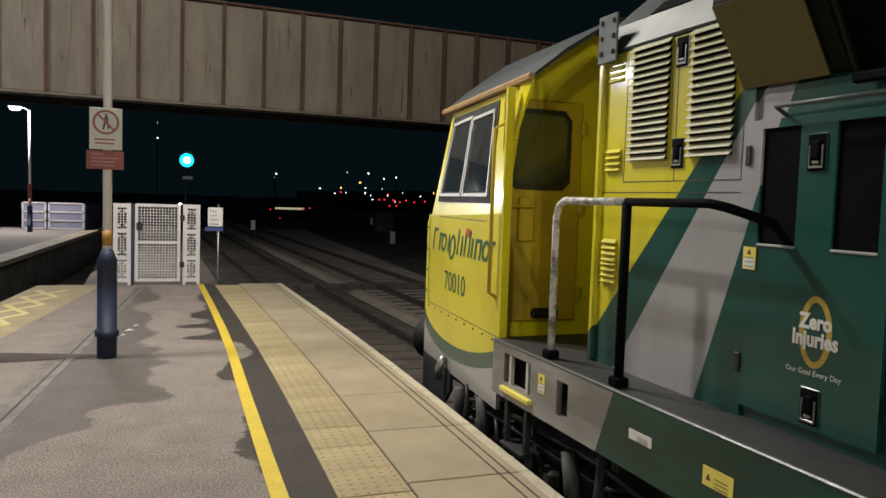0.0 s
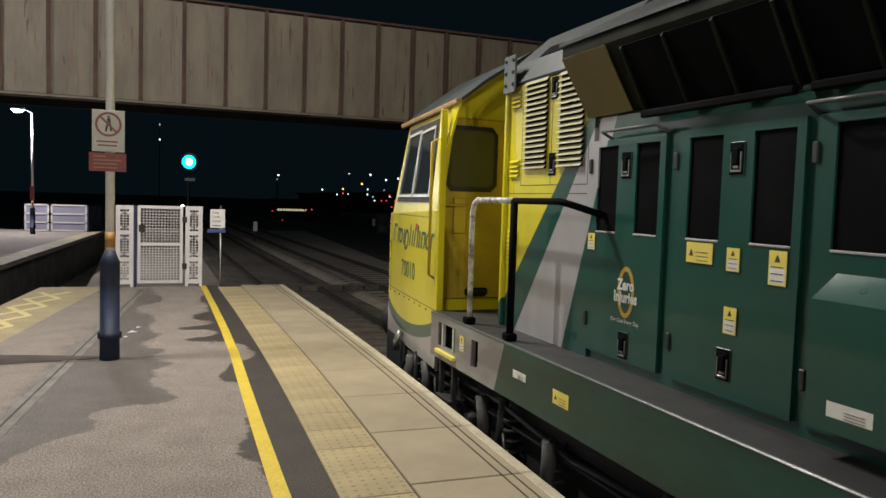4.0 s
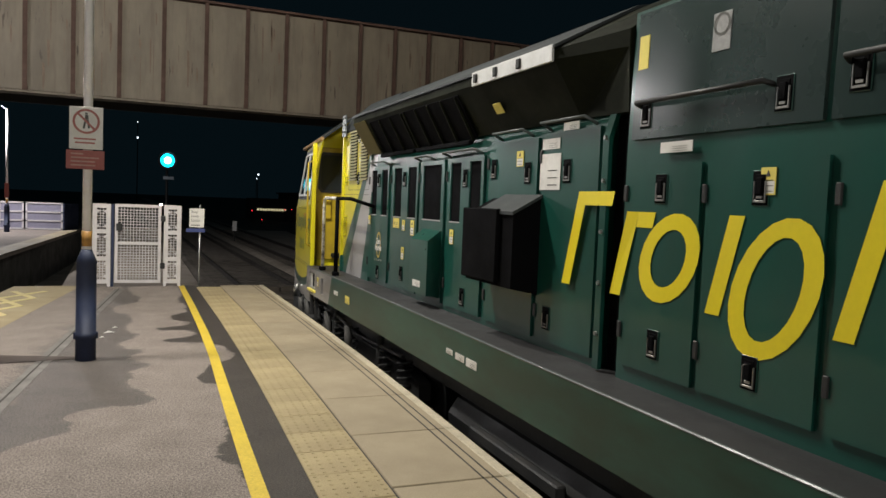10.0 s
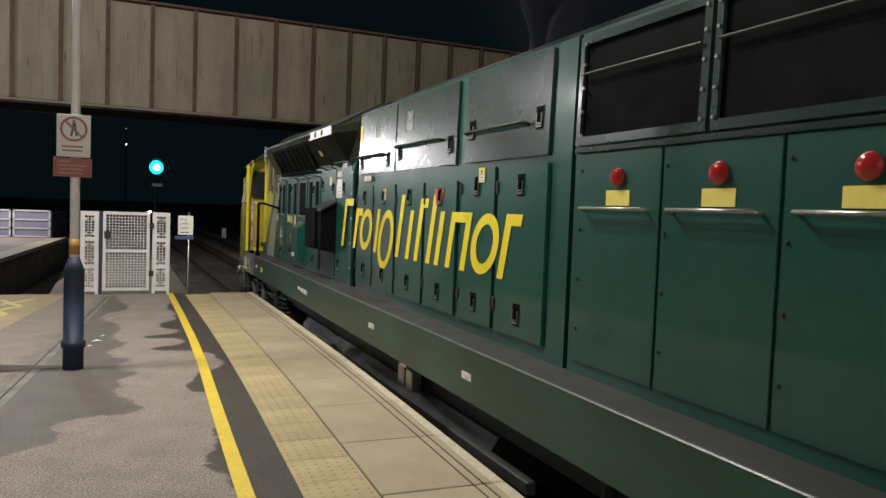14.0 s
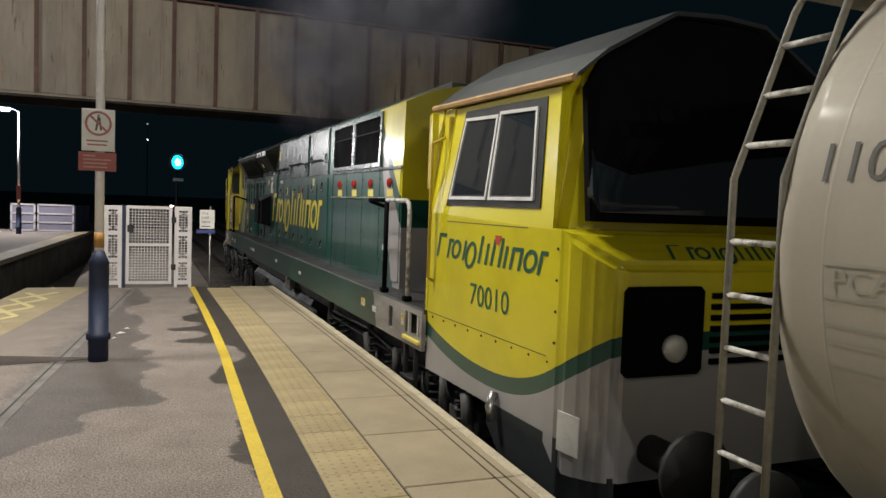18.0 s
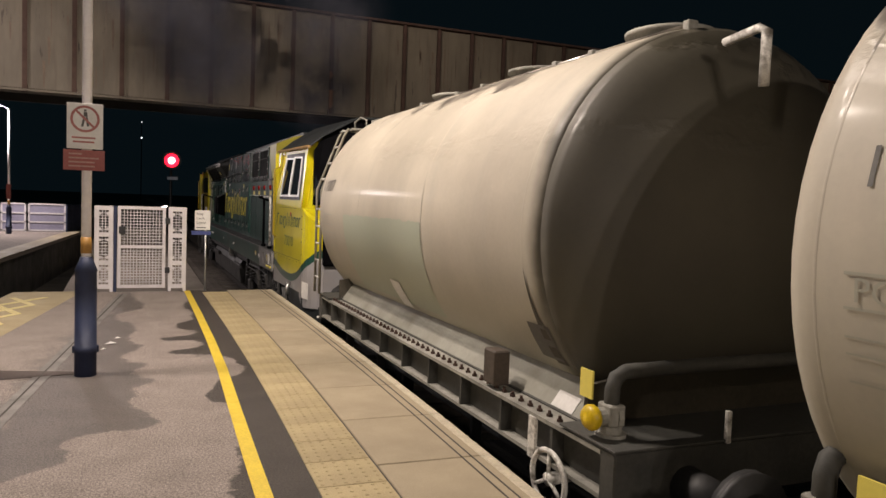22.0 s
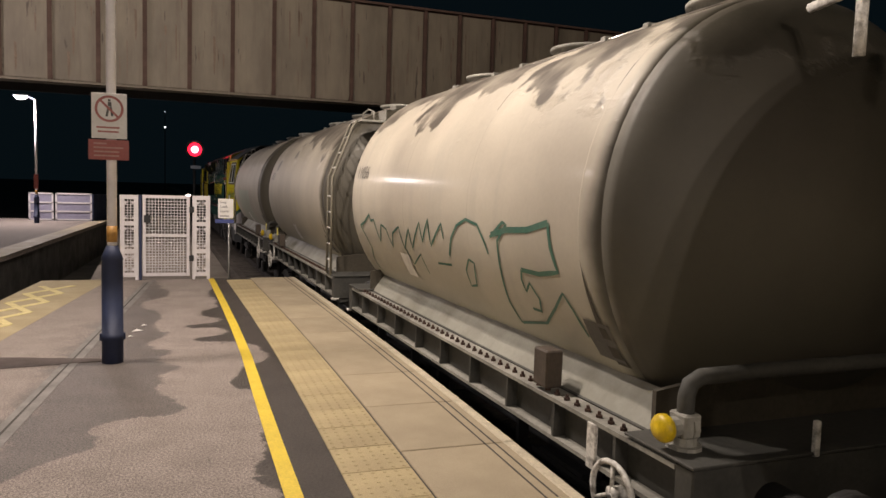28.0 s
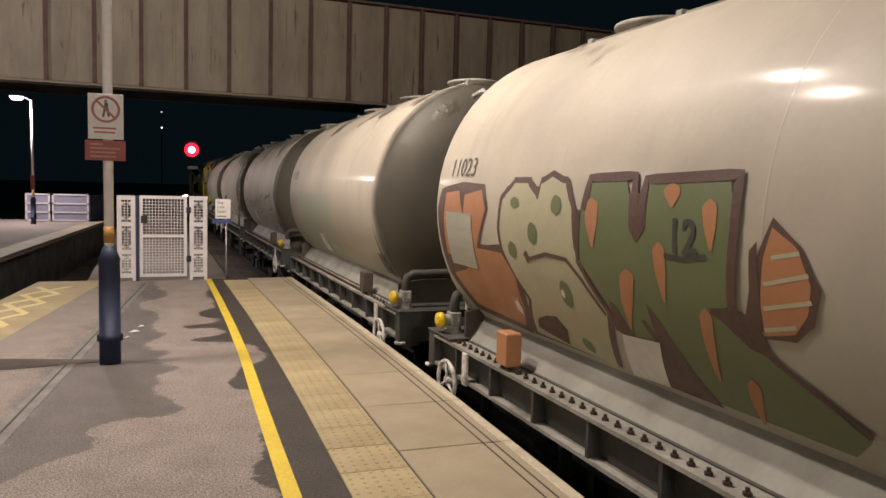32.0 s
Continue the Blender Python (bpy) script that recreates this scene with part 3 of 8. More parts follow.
def rod(bm, pts, r, seg=8):
    """A tube along a line of points."""
    rings = []
    pts = [Vector(p) for p in pts]
    for i, p in enumerate(pts):
        d = (pts[min(i + 1, len(pts) - 1)] - pts[max(i - 1, 0)]).normalized()
        a = d.orthogonal().normalized()
        if rings:
            a = (last - last.dot(d) * d).normalized()
        last = a
        b = d.cross(a)
        rings.append([bm.verts.new(p + r * (math.cos(t) * a + math.sin(t) * b)) for t in (2 * math.pi * k / seg for k in range(seg))])
    for u, v in zip(rings, rings[1:]):
        for k in range(seg):
            bm.faces.new((u[k], u[(k + 1) % seg], v[(k + 1) % seg], v[k]))
    bm.faces.new(rings[0])
    bm.faces.new(rings[-1][::-1])
    return bm


def lathe(bm, prof, seg=24, origin=(0, 0, 0), axis="y"):
    """Rings of (along, radius) about an axis through origin; ends are closed."""
    o = Vector(origin)
    dirs = {"y": (Vector((0, 1, 0)), Vector((1, 0, 0)), Vector((0, 0, 1))), "x": (Vector((1, 0, 0)), Vector((0, 1, 0)), Vector((0, 0, 1))), "z": (Vector((0, 0, 1)), Vector((1, 0, 0)), Vector((0, 1, 0)))}
    d, a, b = dirs[axis]
    rings = []
    for s, r in prof:
        rings.append([bm.verts.new(o + d * s + r * (math.cos(t) * a + math.sin(t) * b)) for t in (2 * math.pi * k / seg for k in range(seg))])
    for u, v in zip(rings, rings[1:]):
        for k in range(seg):
            bm.faces.new((u[k], u[(k + 1) % seg], v[(k + 1) % seg], v[k]))
    bm.faces.new(rings[0])
    bm.faces.new(rings[-1][::-1])
    return bm


def loft(bm, sections, close=True):
    """Skin between sections of equal length (lists of 3D points)."""
    rings = [[bm.verts.new(p) for p in s] for s in sections]
    n = len(rings[0])
    for u, v in zip(rings, rings[1:]):
        for k in range(n if close else n - 1):
            bm.faces.new((u[k], u[(k + 1) % n], v[(k + 1) % n], v[k]))
    if close:
        bm.faces.new(rings[0])
        bm.faces.new(rings[-1][::-1])
    return bm


def letters(body, size, m, align="CENTER", depth=0.002, bold=0.0):
    """A mesh of letters in the built-in font, laid in the plane of m (its x reads along, its y up)."""
    cu = bpy.data.curves.new("letters", "FONT")
    cu.body, cu.size, cu.align_x, cu.align_y, cu.extrude = body, size, align, "CENTER", depth
    cu.resolution_u, cu.offset = 3, bold
    ob = bpy.data.objects.new("letters", cu)
    scene.collection.objects.link(ob)
    dg = bpy.context.evaluated_depsgraph_get()
    me = bpy.data.meshes.new_from_object(ob.evaluated_get(dg))
    bpy.data.objects.remove(ob)
    me.transform(m)
    me.materials.clear()
    return me


# ---- the station ----
END_Y = 13.55
XC = 1.47      # middle of the track beside the platform
RAIL_Z = -0.915


BEND_Y = (-60.0, -12.0, 0.0, 2.5, 3.5, 4.2, 4.8, 5.8, 6.7, 8.0, 10.0, 13.5, 20.0, 45.0, 400.0)
BEND_X = (-1.20, -0.34, -0.150, -0.100, -0.070, -0.042, -0.022, 0.012, 0.036, 0.060, 0.078, 0.075, 0.060, 0.0, 0.0)


def bend(y):
    """How far the gently curving platform edge and track stand off a straight line."""
    return float(np.interp(y, BEND_Y, BEND_X))


def along(x, ya, yb):
    """Points of a line that keeps its distance from the curving edge."""
    return [(x + bend(y), y) for y in [ya] + [k for k in BEND_Y if ya < k < yb] + [yb]]


def ride(d, front, back):
    """A vehicle's place on the curving track, d along it; front and back: where its axles or pivots stand."""
    xf, xb = 0.5 * bend(front + d), 0.5 * bend(back + d)
    turn = math.atan2(xf - xb, front - back)
    return pose(xf - math.sin(turn) * front, d, 0, 0, 0, -math.degrees(turn))


def left_edge(y):
    return -3.88 - 0.105 * (13.2 - y)


def left_inner(y):
    return -2.95 - 0.149 * (13.05 - y)


def flat(name, pts, z, material, parent=None, label="", thick=0.0):
    bm = bmesh.new()
    if thick:
        prism(bm, pts, "z", z - thick, z)
    else:
        bm.faces.new([bm.verts.new((*p, z)) for p in pts])
    return part(name, bm, material, parent, label)


ground = tagged(flat("ground", [(-900, -300), (900, -300), (900, 1500), (-900, 1500)], -1.22, M_night), "dark unlit yard ground running out into the night", "ground", kind="structure")

platform = thing("platform", "asphalt island platform with concrete coping and buff tactile paving", "platform", kind="structure")
part("platform_wall", prism(bmesh.new(), along(-0.12, -45, END_Y - 0.02) + along(-0.035, -45, END_Y - 0.02)[::-1], "z", -1.25, -0.09), M_wall, platform, "sooty brick platform face")
part("platform_end_wall", prism(bmesh.new(), [(-3.86, END_Y - 0.1), (-0.12, END_Y - 0.1), (-0.12, END_Y - 0.02), (-3.86, END_Y - 0.02)], "z", -1.25, -0.09), M_wall, platform)
y0 = -45
part("left_face", prism(bmesh.new(), [(left_edge(y0), y0), (left_edge(END_Y - 0.02), END_Y - 0.02), (left_edge(END_Y - 0.02) + 0.1, END_Y - 0.02), (left_edge(y0) + 0.1, y0)], "z", -1.25, -0.09), M_wall, platform)
flat("asphalt", [(left_edge(-45), -45)] + along(-1.175, -45, END_Y) + [(left_inner(END_Y), END_Y), (left_inner(-6), -6), (left_edge(-6), -6)], 0.0, M_asphalt, platform, "patchy damp asphalt surface", thick=0.09)
flat("joint_bed", along(-0.012, -45, END_Y - 0.004) + along(-1.175, -45, END_Y - 0.004)[::-1], -0.008, M_joint, platform, thick=0.08)
flat("left_paving", [(left_edge(-6), -6), (left_inner(-6), -6), (left_inner(END_Y), END_Y), (left_edge(END_Y), END_Y)], 0.002, M_tact, platform, "buff paving along the other edge", thick=0.09)


def quad_line(bm, a, b, w, z, t=0.004):
    a, b = Vector(a), Vector(b)
    n = Vector((-(b - a).y, (b - a).x)).normalized() * w / 2
    prism(bm, [tuple(a - n), tuple(a + n), tuple(b + n), tuple(b - n)], "z", z - 0.01, z + t)


# yellow safety line, slightly wavering
bm = bmesh.new()
pts = [(-1.325, END_Y - 0.05), (-1.335, 11.0), (-1.355, 9.0), (-1.385, 7.6), (-1.435, 6.3), (-1.475, 5.2), (-1.51, 4.1), (-1.55, 2.5), (-1.60, 0), (-1.75, -12), (-1.8, -45)]
loft(bm, [[(x - 0.049, y, -0.01), (x + 0.049, y, -0.01), (x + 0.046, y, 0.004), (x - 0.046, y, 0.004)] for x, y in pts])
part("yellow_line", bm, M_line, platform, "thick yellow safety line with worn edges")
bm = bmesh.new()
quad_line(bm, (-2.29, END_Y - 0.4), (-3.12, 5.2), 0.13, 0.0, 0.003)
quad_line(bm, (-3.12, 5.21), (-5.6, -25), 0.13, 0.0, 0.003)
part("drain_channel", bm, M_drain, platform, "narrow drain channel cover set in the asphalt")
bm = bmesh.new()
quad_line(bm, (-2.30, END_Y - 0.4), (-3.13, 5.2), 0.016, 0.0, 0.0045)
part("drain_slot", bm, M_joint, platform)
# the lamp post's cast shadow, painted as a dark wedge from its foot
bm = bmesh.new()
prism(bm, [(-2.60, 7.69), (-2.60, 7.78), (-3.3, 8.0), (-4.6, 8.3), (-4.6, 7.55), (-3.3, 7.60)], "z", -0.01, 0.0035)
part("asphalt_patch", bm, surf("pole_shadow_asphalt", (0.075, 0.055, 0.048), (0.05, 0.04, 0.035), 0.85, big=4, fine=140, amount=0.5, bump=0.5), platform, "dark wedge of the pole's cast shadow, painted on the asphalt")
# worn zigzag on the other edge's paving
bm = bmesh.new()
for k in range(5):
    ya = 12.86 - k * 1.58
    x1, x2 = left_edge(ya) + 0.15, left_edge(ya) + 0.58
    for p_, q_, h_ in ((x1, x2, 0.004), (x2, x1, 0.0045)):
        quad_line(bm, (p_, ya), (q_ - 0.083, ya - 0.79), 0.095, 0.002, h_)
        quad_line(bm, (q_ - 0.083, ya - 0.79), (p_ - 0.166, ya - 1.58), 0.095, 0.002, h_ + 0.0004)
part("zigzag_marking", bm, M_chalk, platform, "worn pale yellow zigzag marking")
# scraps of litter
lit = thing("paper_scrap", "small crumpled white paper scraps on the asphalt", "litter")
for x, y, s in ((-2.36, 9.05, 0.06), (-2.30, 9.35, 0.035), (-2.42, 8.75, 0.03)):
    bm = bmesh.new()
    bm.faces.new([bm.verts.new((x + dx * s, y + dy * s, z)) for dx, dy, z in ((-1, -0.5, 0.002), (0.2, -0.7, 0.012), (1, 0.3, 0.003), (-0.1, 0.8, 0.016))])
    part("scrap", bm, M_labelw, lit)

# track beside the platform and beyond
def track(name, xc, ya, yb, label, stone=None, curve=lambda y: 0.0):
    tr = thing(name, label, "railway track", kind="structure")
    bed = bmesh.new()
    prism(bed, [(xc - 1.9, -1.21), (xc - 1.45, -1.06), (xc + 1.45, -1.06), (xc + 1.9, -1.21)], "y", ya, yb)
    part("ballast", bed, stone or M_ballast, tr, "dirty stone ballast")
    for sx in (-0.7525, 0.7525):
        b = bmesh.new()
        prof = [(-0.07, -0.16), (0.07, -0.16), (0.065, -0.145), (0.012, -0.13), (0.012, -0.05), (0.035, -0.04), (0.035, 0.0), (-0.035, 0.0), (-0.035, -0.04), (-0.012, -0.05), (-0.012, -0.13), (-0.065, -0.145)]
        loft(b, [[(xc + sx + px + curve(y), y, RAIL_Z + pz) for px, pz in prof] for y in BEND_Y])
        part("rail", b, M_rail, tr, "dull rusty steel rail")
    b = bmesh.new()
    y = max(ya, -8)
    while y < min(yb, 60):
        box(b, xc - 1.25, xc + 1.25, y, y + 0.25, -1.12, -1.045)
        y += 0.65
    sl = part("sleepers", b, M_sleeper, tr)
    sl["kind"] = "stuff"
    return tr


track("track_near", XC, -60, 400, "single railway track on dirty ballast beside the platform", None, bend)
track("track_left", -6.6, -60, 400, "railway track in the dark trough between platforms")
track("track_far", XC + 3.4, -60, 400, "second railway track past the near one", surf("pale_ballast", (0.40, 0.335, 0.27), (0.22, 0.185, 0.15), 0.9, big=0.9, fine=22, amount=0.7, bump=0.9, dist=0.05))
# boarded foot crossing past the platform end
cr = thing("foot_crossing", "pale cable trough lids across the ballast past the platform", "crossing", kind="structure")
for k in range(9):
    part("trough_lid", bx(0.55 + k * 0.62, 1.13 + k * 0.62, 20.9, 21.15, -1.06, -0.90, 0.01), M_sleeper, cr)
# pale gravel walkway beyond
flat("gravel_path", [(1.9 + XC, 14), (6.0, 14), (9.5, 60), (5.2, 60)], -1.05, surf("pale_gravel", (0.42, 0.36, 0.30), (0.24, 0.205, 0.17), 0.95, big=0.8, fine=25, amount=0.7, bump=0.8, dist=0.04), None).update_tag()
gp = bpy.data.objects["gravel_path"]
tagged(gp, "pale gravel strip between the tracks beyond the platform", "gravel", kind="structure")
gp2 = flat("gravel_path", [(-3.7, 13.7), (-0.3, 13.7), (0.0, 60), (-4.4, 60)], -1.06, MATS["pale_gravel"])
tagged(gp2, "dim gravel ground past the platform end", "gravel", kind="structure")

# ---- the bridge ----
bridge = thing("bridge", "cream steel plate bridge with rust-brown ribs across the tracks", "bridge", kind="structure")
BY, BZ0, BZ1 = 18.0, 3.62, 5.92
part("girder_web", bx(-26, 26, BY + 0.06, BY + 0.12, BZ0, BZ1), M_rib, bridge)
part("top_flange", bx(-26, 26, BY - 0.10, BY + 0.35, BZ1, BZ1 + 0.05), M_rib, bridge, "rust-brown top flange")
part("bottom_flange", bx(-26, 26, BY - 0.07, BY + 0.40, BZ0 - 0.045, BZ0), M_panel, bridge, "flaking cream bottom flange")
part("deck", bx(-26, 26, BY + 0.12, BY + 2.5, BZ0 + 0.25, BZ0 + 0.55), M_soffit, bridge, "dark underside of the deck")
part("far_girder", bx(-26, 26, BY + 2.5, BY + 2.6, BZ0, BZ1), M_soffit, bridge)
pm = mesh_of("web_panel", bx(-0.42, 0.42, 0.035, 0.06, 0.02, BZ1 - BZ0 - 0.02, 0.006))
pm.materials.append(M_panel)
rm = bmesh.new()
box(rm, -0.045, 0.045, -0.05, -0.03, 0.0, BZ1 - BZ0)
box(rm, -0.012, 0.012, -0.03, 0.06, 0.0, BZ1 - BZ0)
prism(rm, [(-0.05, 0.0), (-0.05, -0.05), (0.06, -0.05), (0.06, 0.12)], "x", -0.05, 0.05)
rm = mesh_of("rib", rm)
rm.materials.append(M_rib)
for k in range(-23, 26):
    xr = -4.22 + 0.905 * k
    if abs(xr) > 25:
        continue
    o = part("rib", rm, M_rib, bridge)
    o.location = (xr, BY, BZ0)
    o = part("web_panel", pm, M_panel, bridge)
    o.location = (xr + 0.4525, BY, BZ0)
# dark runs of rust on the web
runs = bmesh.new()
rng = random.Random(5)
for k in range(150):
    xr = rng.uniform(-6, 10)
    n = (xr + 4.22) / 0.905
    if abs(n - round(n)) < 0.13:
        continue
    za = rng.uniform(3.66, 5.3)
    zb = min(5.88, za + rng.uniform(0.12, 0.95))
    w = rng.choice((0.004, 0.006, 0.008, 0.012, 0.02, 0.03))
    prism(runs, [(xr - w, zb), (xr + w * 0.6, zb - 0.02), (xr + w, (za + zb) / 2), (xr + w * 0.3, za), (xr - w * 0.5, za + 0.05)], "y", BY + 0.0325, BY + 0.04)
part("rust_stain", runs, surf("rust_run_stain", (0.12, 0.085, 0.06), (0.20, 0.15, 0.11), 0.85, big=5, bump=0.1), bridge, "dark rust runs on the plates")["kind"] = "stuff"
for xx in (-12.5, 12.8):
    part("pier", bx(xx - 0.6, xx + 0.6, BY + 0.2, BY + 2.4, -1.2, BZ0 + 0.25), M_wall, bridge)


# ---- lamp posts ----
def lamp_post(name, label, x, y, base_h, signs, group, height, arms):
    t = thing(name, label, "lamp post", group)
    b = bmesh.new()
    lathe(b, [(0, 0.088), (0.20, 0.088), (0.20, 0.094), (0.26, 0.094), (0.26, 0.088), (base_h - 0.13, 0.086), (base_h - 0.12, 0.092), (base_h, 0.045)], 20, (x, y, 0), "z")
    part("base_sleeve", b, M_blue, t, "dark blue steel base sleeve", True)
    b = bmesh.new()
    lathe(b, [(base_h, 0.041), (height, 0.036)], 16, (x, y, 0), "z")
    part("pole", b, M_pole, t, "white painted steel pole", True)
    b = bmesh.new()
    lathe(b, [(base_h + 0.03, 0.0435), (base_h + 0.17, 0.0435)], 16, (x, y, 0), "z")
    part("orange_band", b, M_oband, t, "faded orange band", True)
    for s in (-1, 1):
        part("clamp_bolt", bx(x + s * 0.09 - 0.014, x + s * 0.09 + 0.014, y - 0.02, y + 0.02, 0.20, 0.26, 0.004), M_blue, t)
    for ax in arms:
        b = bmesh.new()
        rod(b, [(x, y, height - 0.02), (x + ax * 0.4, y, height + 0.08), (x + ax, y, height + 0.10)], 0.024)
        part("arm", b, M_blue, t)
        h = bmesh.new()
        box(h, x + ax - 0.22, x + ax + 0.22, y - 0.14, y + 0.14, height + 0.06, height + 0.14, 0.02)
        hd = part("lamp_head", h, M_pole, t, "flat grey lamp head")
        g = bmesh.new()
        loft(g, [[(x + ax + dx * k, y + dy * k, z) for dx, dy in ((-1, -0.6), (1, -0.6), (1, 0.6), (-1, 0.6))] for k, z in ((0.12, height + 0.0), (0.17, height + 0.06))])
        l = part("lens", g, M_lampw, hd, "glowing lamp lens")
    return t


post = lamp_post("lamp_post", "added lamp post out of view behind the camera and two signs", -2.525, 7.64, 1.03, True, "platform lamp posts", LAMP_Z - 0.02, HEADS)
# the added post behind the camera
for yy in POSTS[1:]:
    lamp_post("lamp_post", "added lamp post out of view behind the camera", -2.525, yy, 1.03, False, "platform lamp posts", LAMP_Z - 0.02, HEADS)
# posts for the two added fill lamps, both out of view
for yy in (14.2, -1.8):
    lamp_post("lamp_post", "added lamp post out of view on the other platform", -6.15, yy, 1.0, False, "platform lamp posts", 4.33, (-0.45,))
far_post = lamp_post("lamp_post", "white lamp post with blue base and small red sign", -6.15, 30.2, 1.0, True, "platform lamp posts", 4.33, (-0.45,))
part("sign_plate", bx(-6.22, -6.08, 30.13, 30.15, 1.22, 1.72), M_signr, far_post, "small faded red sign")

# prohibition sign and the red plate below it, both on the post
SY = 7.575
sg = thing("prohibition_sign", "white prohibition sign with faded red ring and slash on the post", "sign")
part("sign_plate", bx(-2.675, -2.40, SY, SY + 0.004, 1.945, 2.325, 0.001), M_labelw, sg, "white sign plate")
ring = bmesh.new()
cx, cz, ro, ri = -2.5375, 2.195, 0.112, 0.092
outer = [ring.verts.new((cx + ro * math.cos(a), SY - 0.002, cz + ro * math.sin(a))) for a in (2 * math.pi * k / 40 for k in range(40))]
inner = [ring.verts.new((cx + ri * math.cos(a), SY - 0.002, cz + ri * math.sin(a))) for a in (2 * math.pi * k / 40 for k in range(40))]
for k in range(40):
    ring.faces.new((outer[k], outer[(k + 1) % 40], inner[(k + 1) % 40], inner[k]))
dx = 0.012
prism(ring, [(cx - 0.075, cz + 0.062), (cx - 0.062, cz + 0.075), (cx + 0.075, cz - 0.062), (cx + 0.062, cz - 0.075)], "y", SY - 0.0045, SY - 0.003)
part("ring", ring, M_ring, sg, "faded red ring and slash")
mk = bmesh.new()
for a in (((-0.012, 0.02), (0.020, 0.02), (0.016, 0.058), (-0.010, 0.058)), ((-0.010, 0.062), (0.010, 0.062), (0.012, 0.078), (-0.008, 0.080)), ((-0.014, 0.018), (0.004, 0.018), (-0.012, -0.065), (-0.030, -0.065)), ((0.004, 0.018), (0.020, 0.018), (0.032, -0.06), (0.014, -0.062))):
    prism(mk, [(cx + p, cz + q) for p, q in a], "y", SY - 0.0025, SY - 0.001)
part("pictogram", mk, M_ink, sg, "plain dark pictogram bars")
bars = bmesh.new()
for k, w in enumerate((0.10, 0.09)):
    box(bars, cx - w, cx + w * 0.8, SY - 0.0015, SY, 2.03 - k * 0.035, 2.045 - k * 0.035)
part("writing_bar", bars, MATS["faded_red_ring"], sg)
part("clip", bx(-2.57, -2.48, SY + 0.004, SY + 0.03, 2.10, 2.14), M_steel, sg)
rs = thing("warning_plate", "faded red plate with four rows of pale writing on the post", "sign")
part("sign_plate", bx(-2.70, -2.385, SY, SY + 0.004, 1.765, 1.935, 0.001), M_signr, rs, "faded red plate")
wb = bmesh.new()
for k, w in enumerate((0.10, 0.23, 0.20, 0.20)):
    box(wb, -2.66, -2.66 + w, SY - 0.0015, SY, 1.895 - k * 0.034, 1.908 - k * 0.034)
part("writing_bar", wb, surf("pale_pink_writing", (0.45, 0.24, 0.2), None, 0.5, bump=0), rs)
part("clip", bx(-2.57, -2.48, SY + 0.004, SY + 0.03, 1.83, 1.87), M_steel, rs)


# ---- gate at the platform's end ----
def mesh_panel(bm, x0, x1, z0, z1, y, step=0.046, r=0.0045):
    n = max(1, round((x1 - x0) / step))
    for k in range(1, n):
        xx = x0 + (x1 - x0) * k / n
        box(bm, xx - r, xx + r, y - r, y + r, z0, z1)
    n = max(1, round((z1 - z0) / step))
    for k in range(1, n):
        zz = z0 + (z1 - z0) * k / n
        box(bm, x0, x1, y - r - 0.001, y + r + 0.001, zz - r, zz + r)


GY = 13.47


def framed(t, name, x0, x1, z0, z1, rails, label, w=0.05):
    b = bmesh.new()
    box(b, x0, x0 + w, GY - 0.02, GY + 0.02, z0, z1, 0.004)
    box(b, x1 - w, x1, GY - 0.02, GY + 0.02, z0, z1, 0.004)
    zs = [z0 + 0.0] + rails + [z1 - w]
    for zz in zs:
        box(b, x0 + w, x1 - w, GY - 0.018, GY + 0.018, zz, zz + w)
    fr = part(name, b, M_gate, t, label)
    for za, zb in zip(zs, zs[1:]):
        g = bmesh.new()
        mesh_panel(g, x0 + w, x1 - w, za + w, zb, GY)
        part("mesh_infill", g, M_gate, fr, "white welded mesh")
        if x1 - x0 < 0.4:
            for cx_ in (x0 + w, x1 - w - 0.03):
                for cz_ in (za + w + 0.03, zb - 0.075):
                    part("clamp", bx(cx_, cx_ + 0.03, GY - 0.014, GY + 0.014, cz_, cz_ + 0.045, 0.004), M_gate, fr)
    return fr


gate = thing("end_gate", "white steel mesh gate with side panels at the platform end", "gate")
framed(gate, "side_panel", -2.72, -2.445, 0.05, 1.37, [0.43, 0.88], "narrow white mesh side panel", 0.07)
framed(gate, "gate_leaf", -2.385, -1.665, 0.06, 1.375, [0.70], "white mesh gate leaf")
framed(gate, "side_panel", -1.625, -1.345, 0.05, 1.38, [0.43, 0.88], "narrow white mesh side panel", 0.07)
part("gate_post", bx(-2.44, -2.395, GY - 0.03, GY + 0.03, 0.0, 1.37, 0.005), M_blue, gate, "dark blue gate post")
for xx in (-2.70, -2.47, -1.60, -1.37):
    part("foot", bx(xx - 0.025, xx + 0.025, GY - 0.03, GY + 0.03, 0.0, 0.06, 0.005), M_gate, gate)
for zz in (0.30, 1.10):
    part("hinge", bx(-1.675, -1.60, GY - 0.045, GY - 0.02, zz, zz + 0.10, 0.01), M_dark, gate, "dark hinge block")
part("lock_plate", bx(-2.365, -2.27, GY - 0.03, GY - 0.012, 0.93, 1.05, 0.004), M_dark, gate)
gl = part("warning_lamp", bx(-1.70, -1.65, GY - 0.03, GY + 0.01, 1.375, 1.40, 0.006), glow("pale_pink_lamp", (1.0, 0.75, 0.7), 8.0), gate, "tiny bright lamp on the gate top")

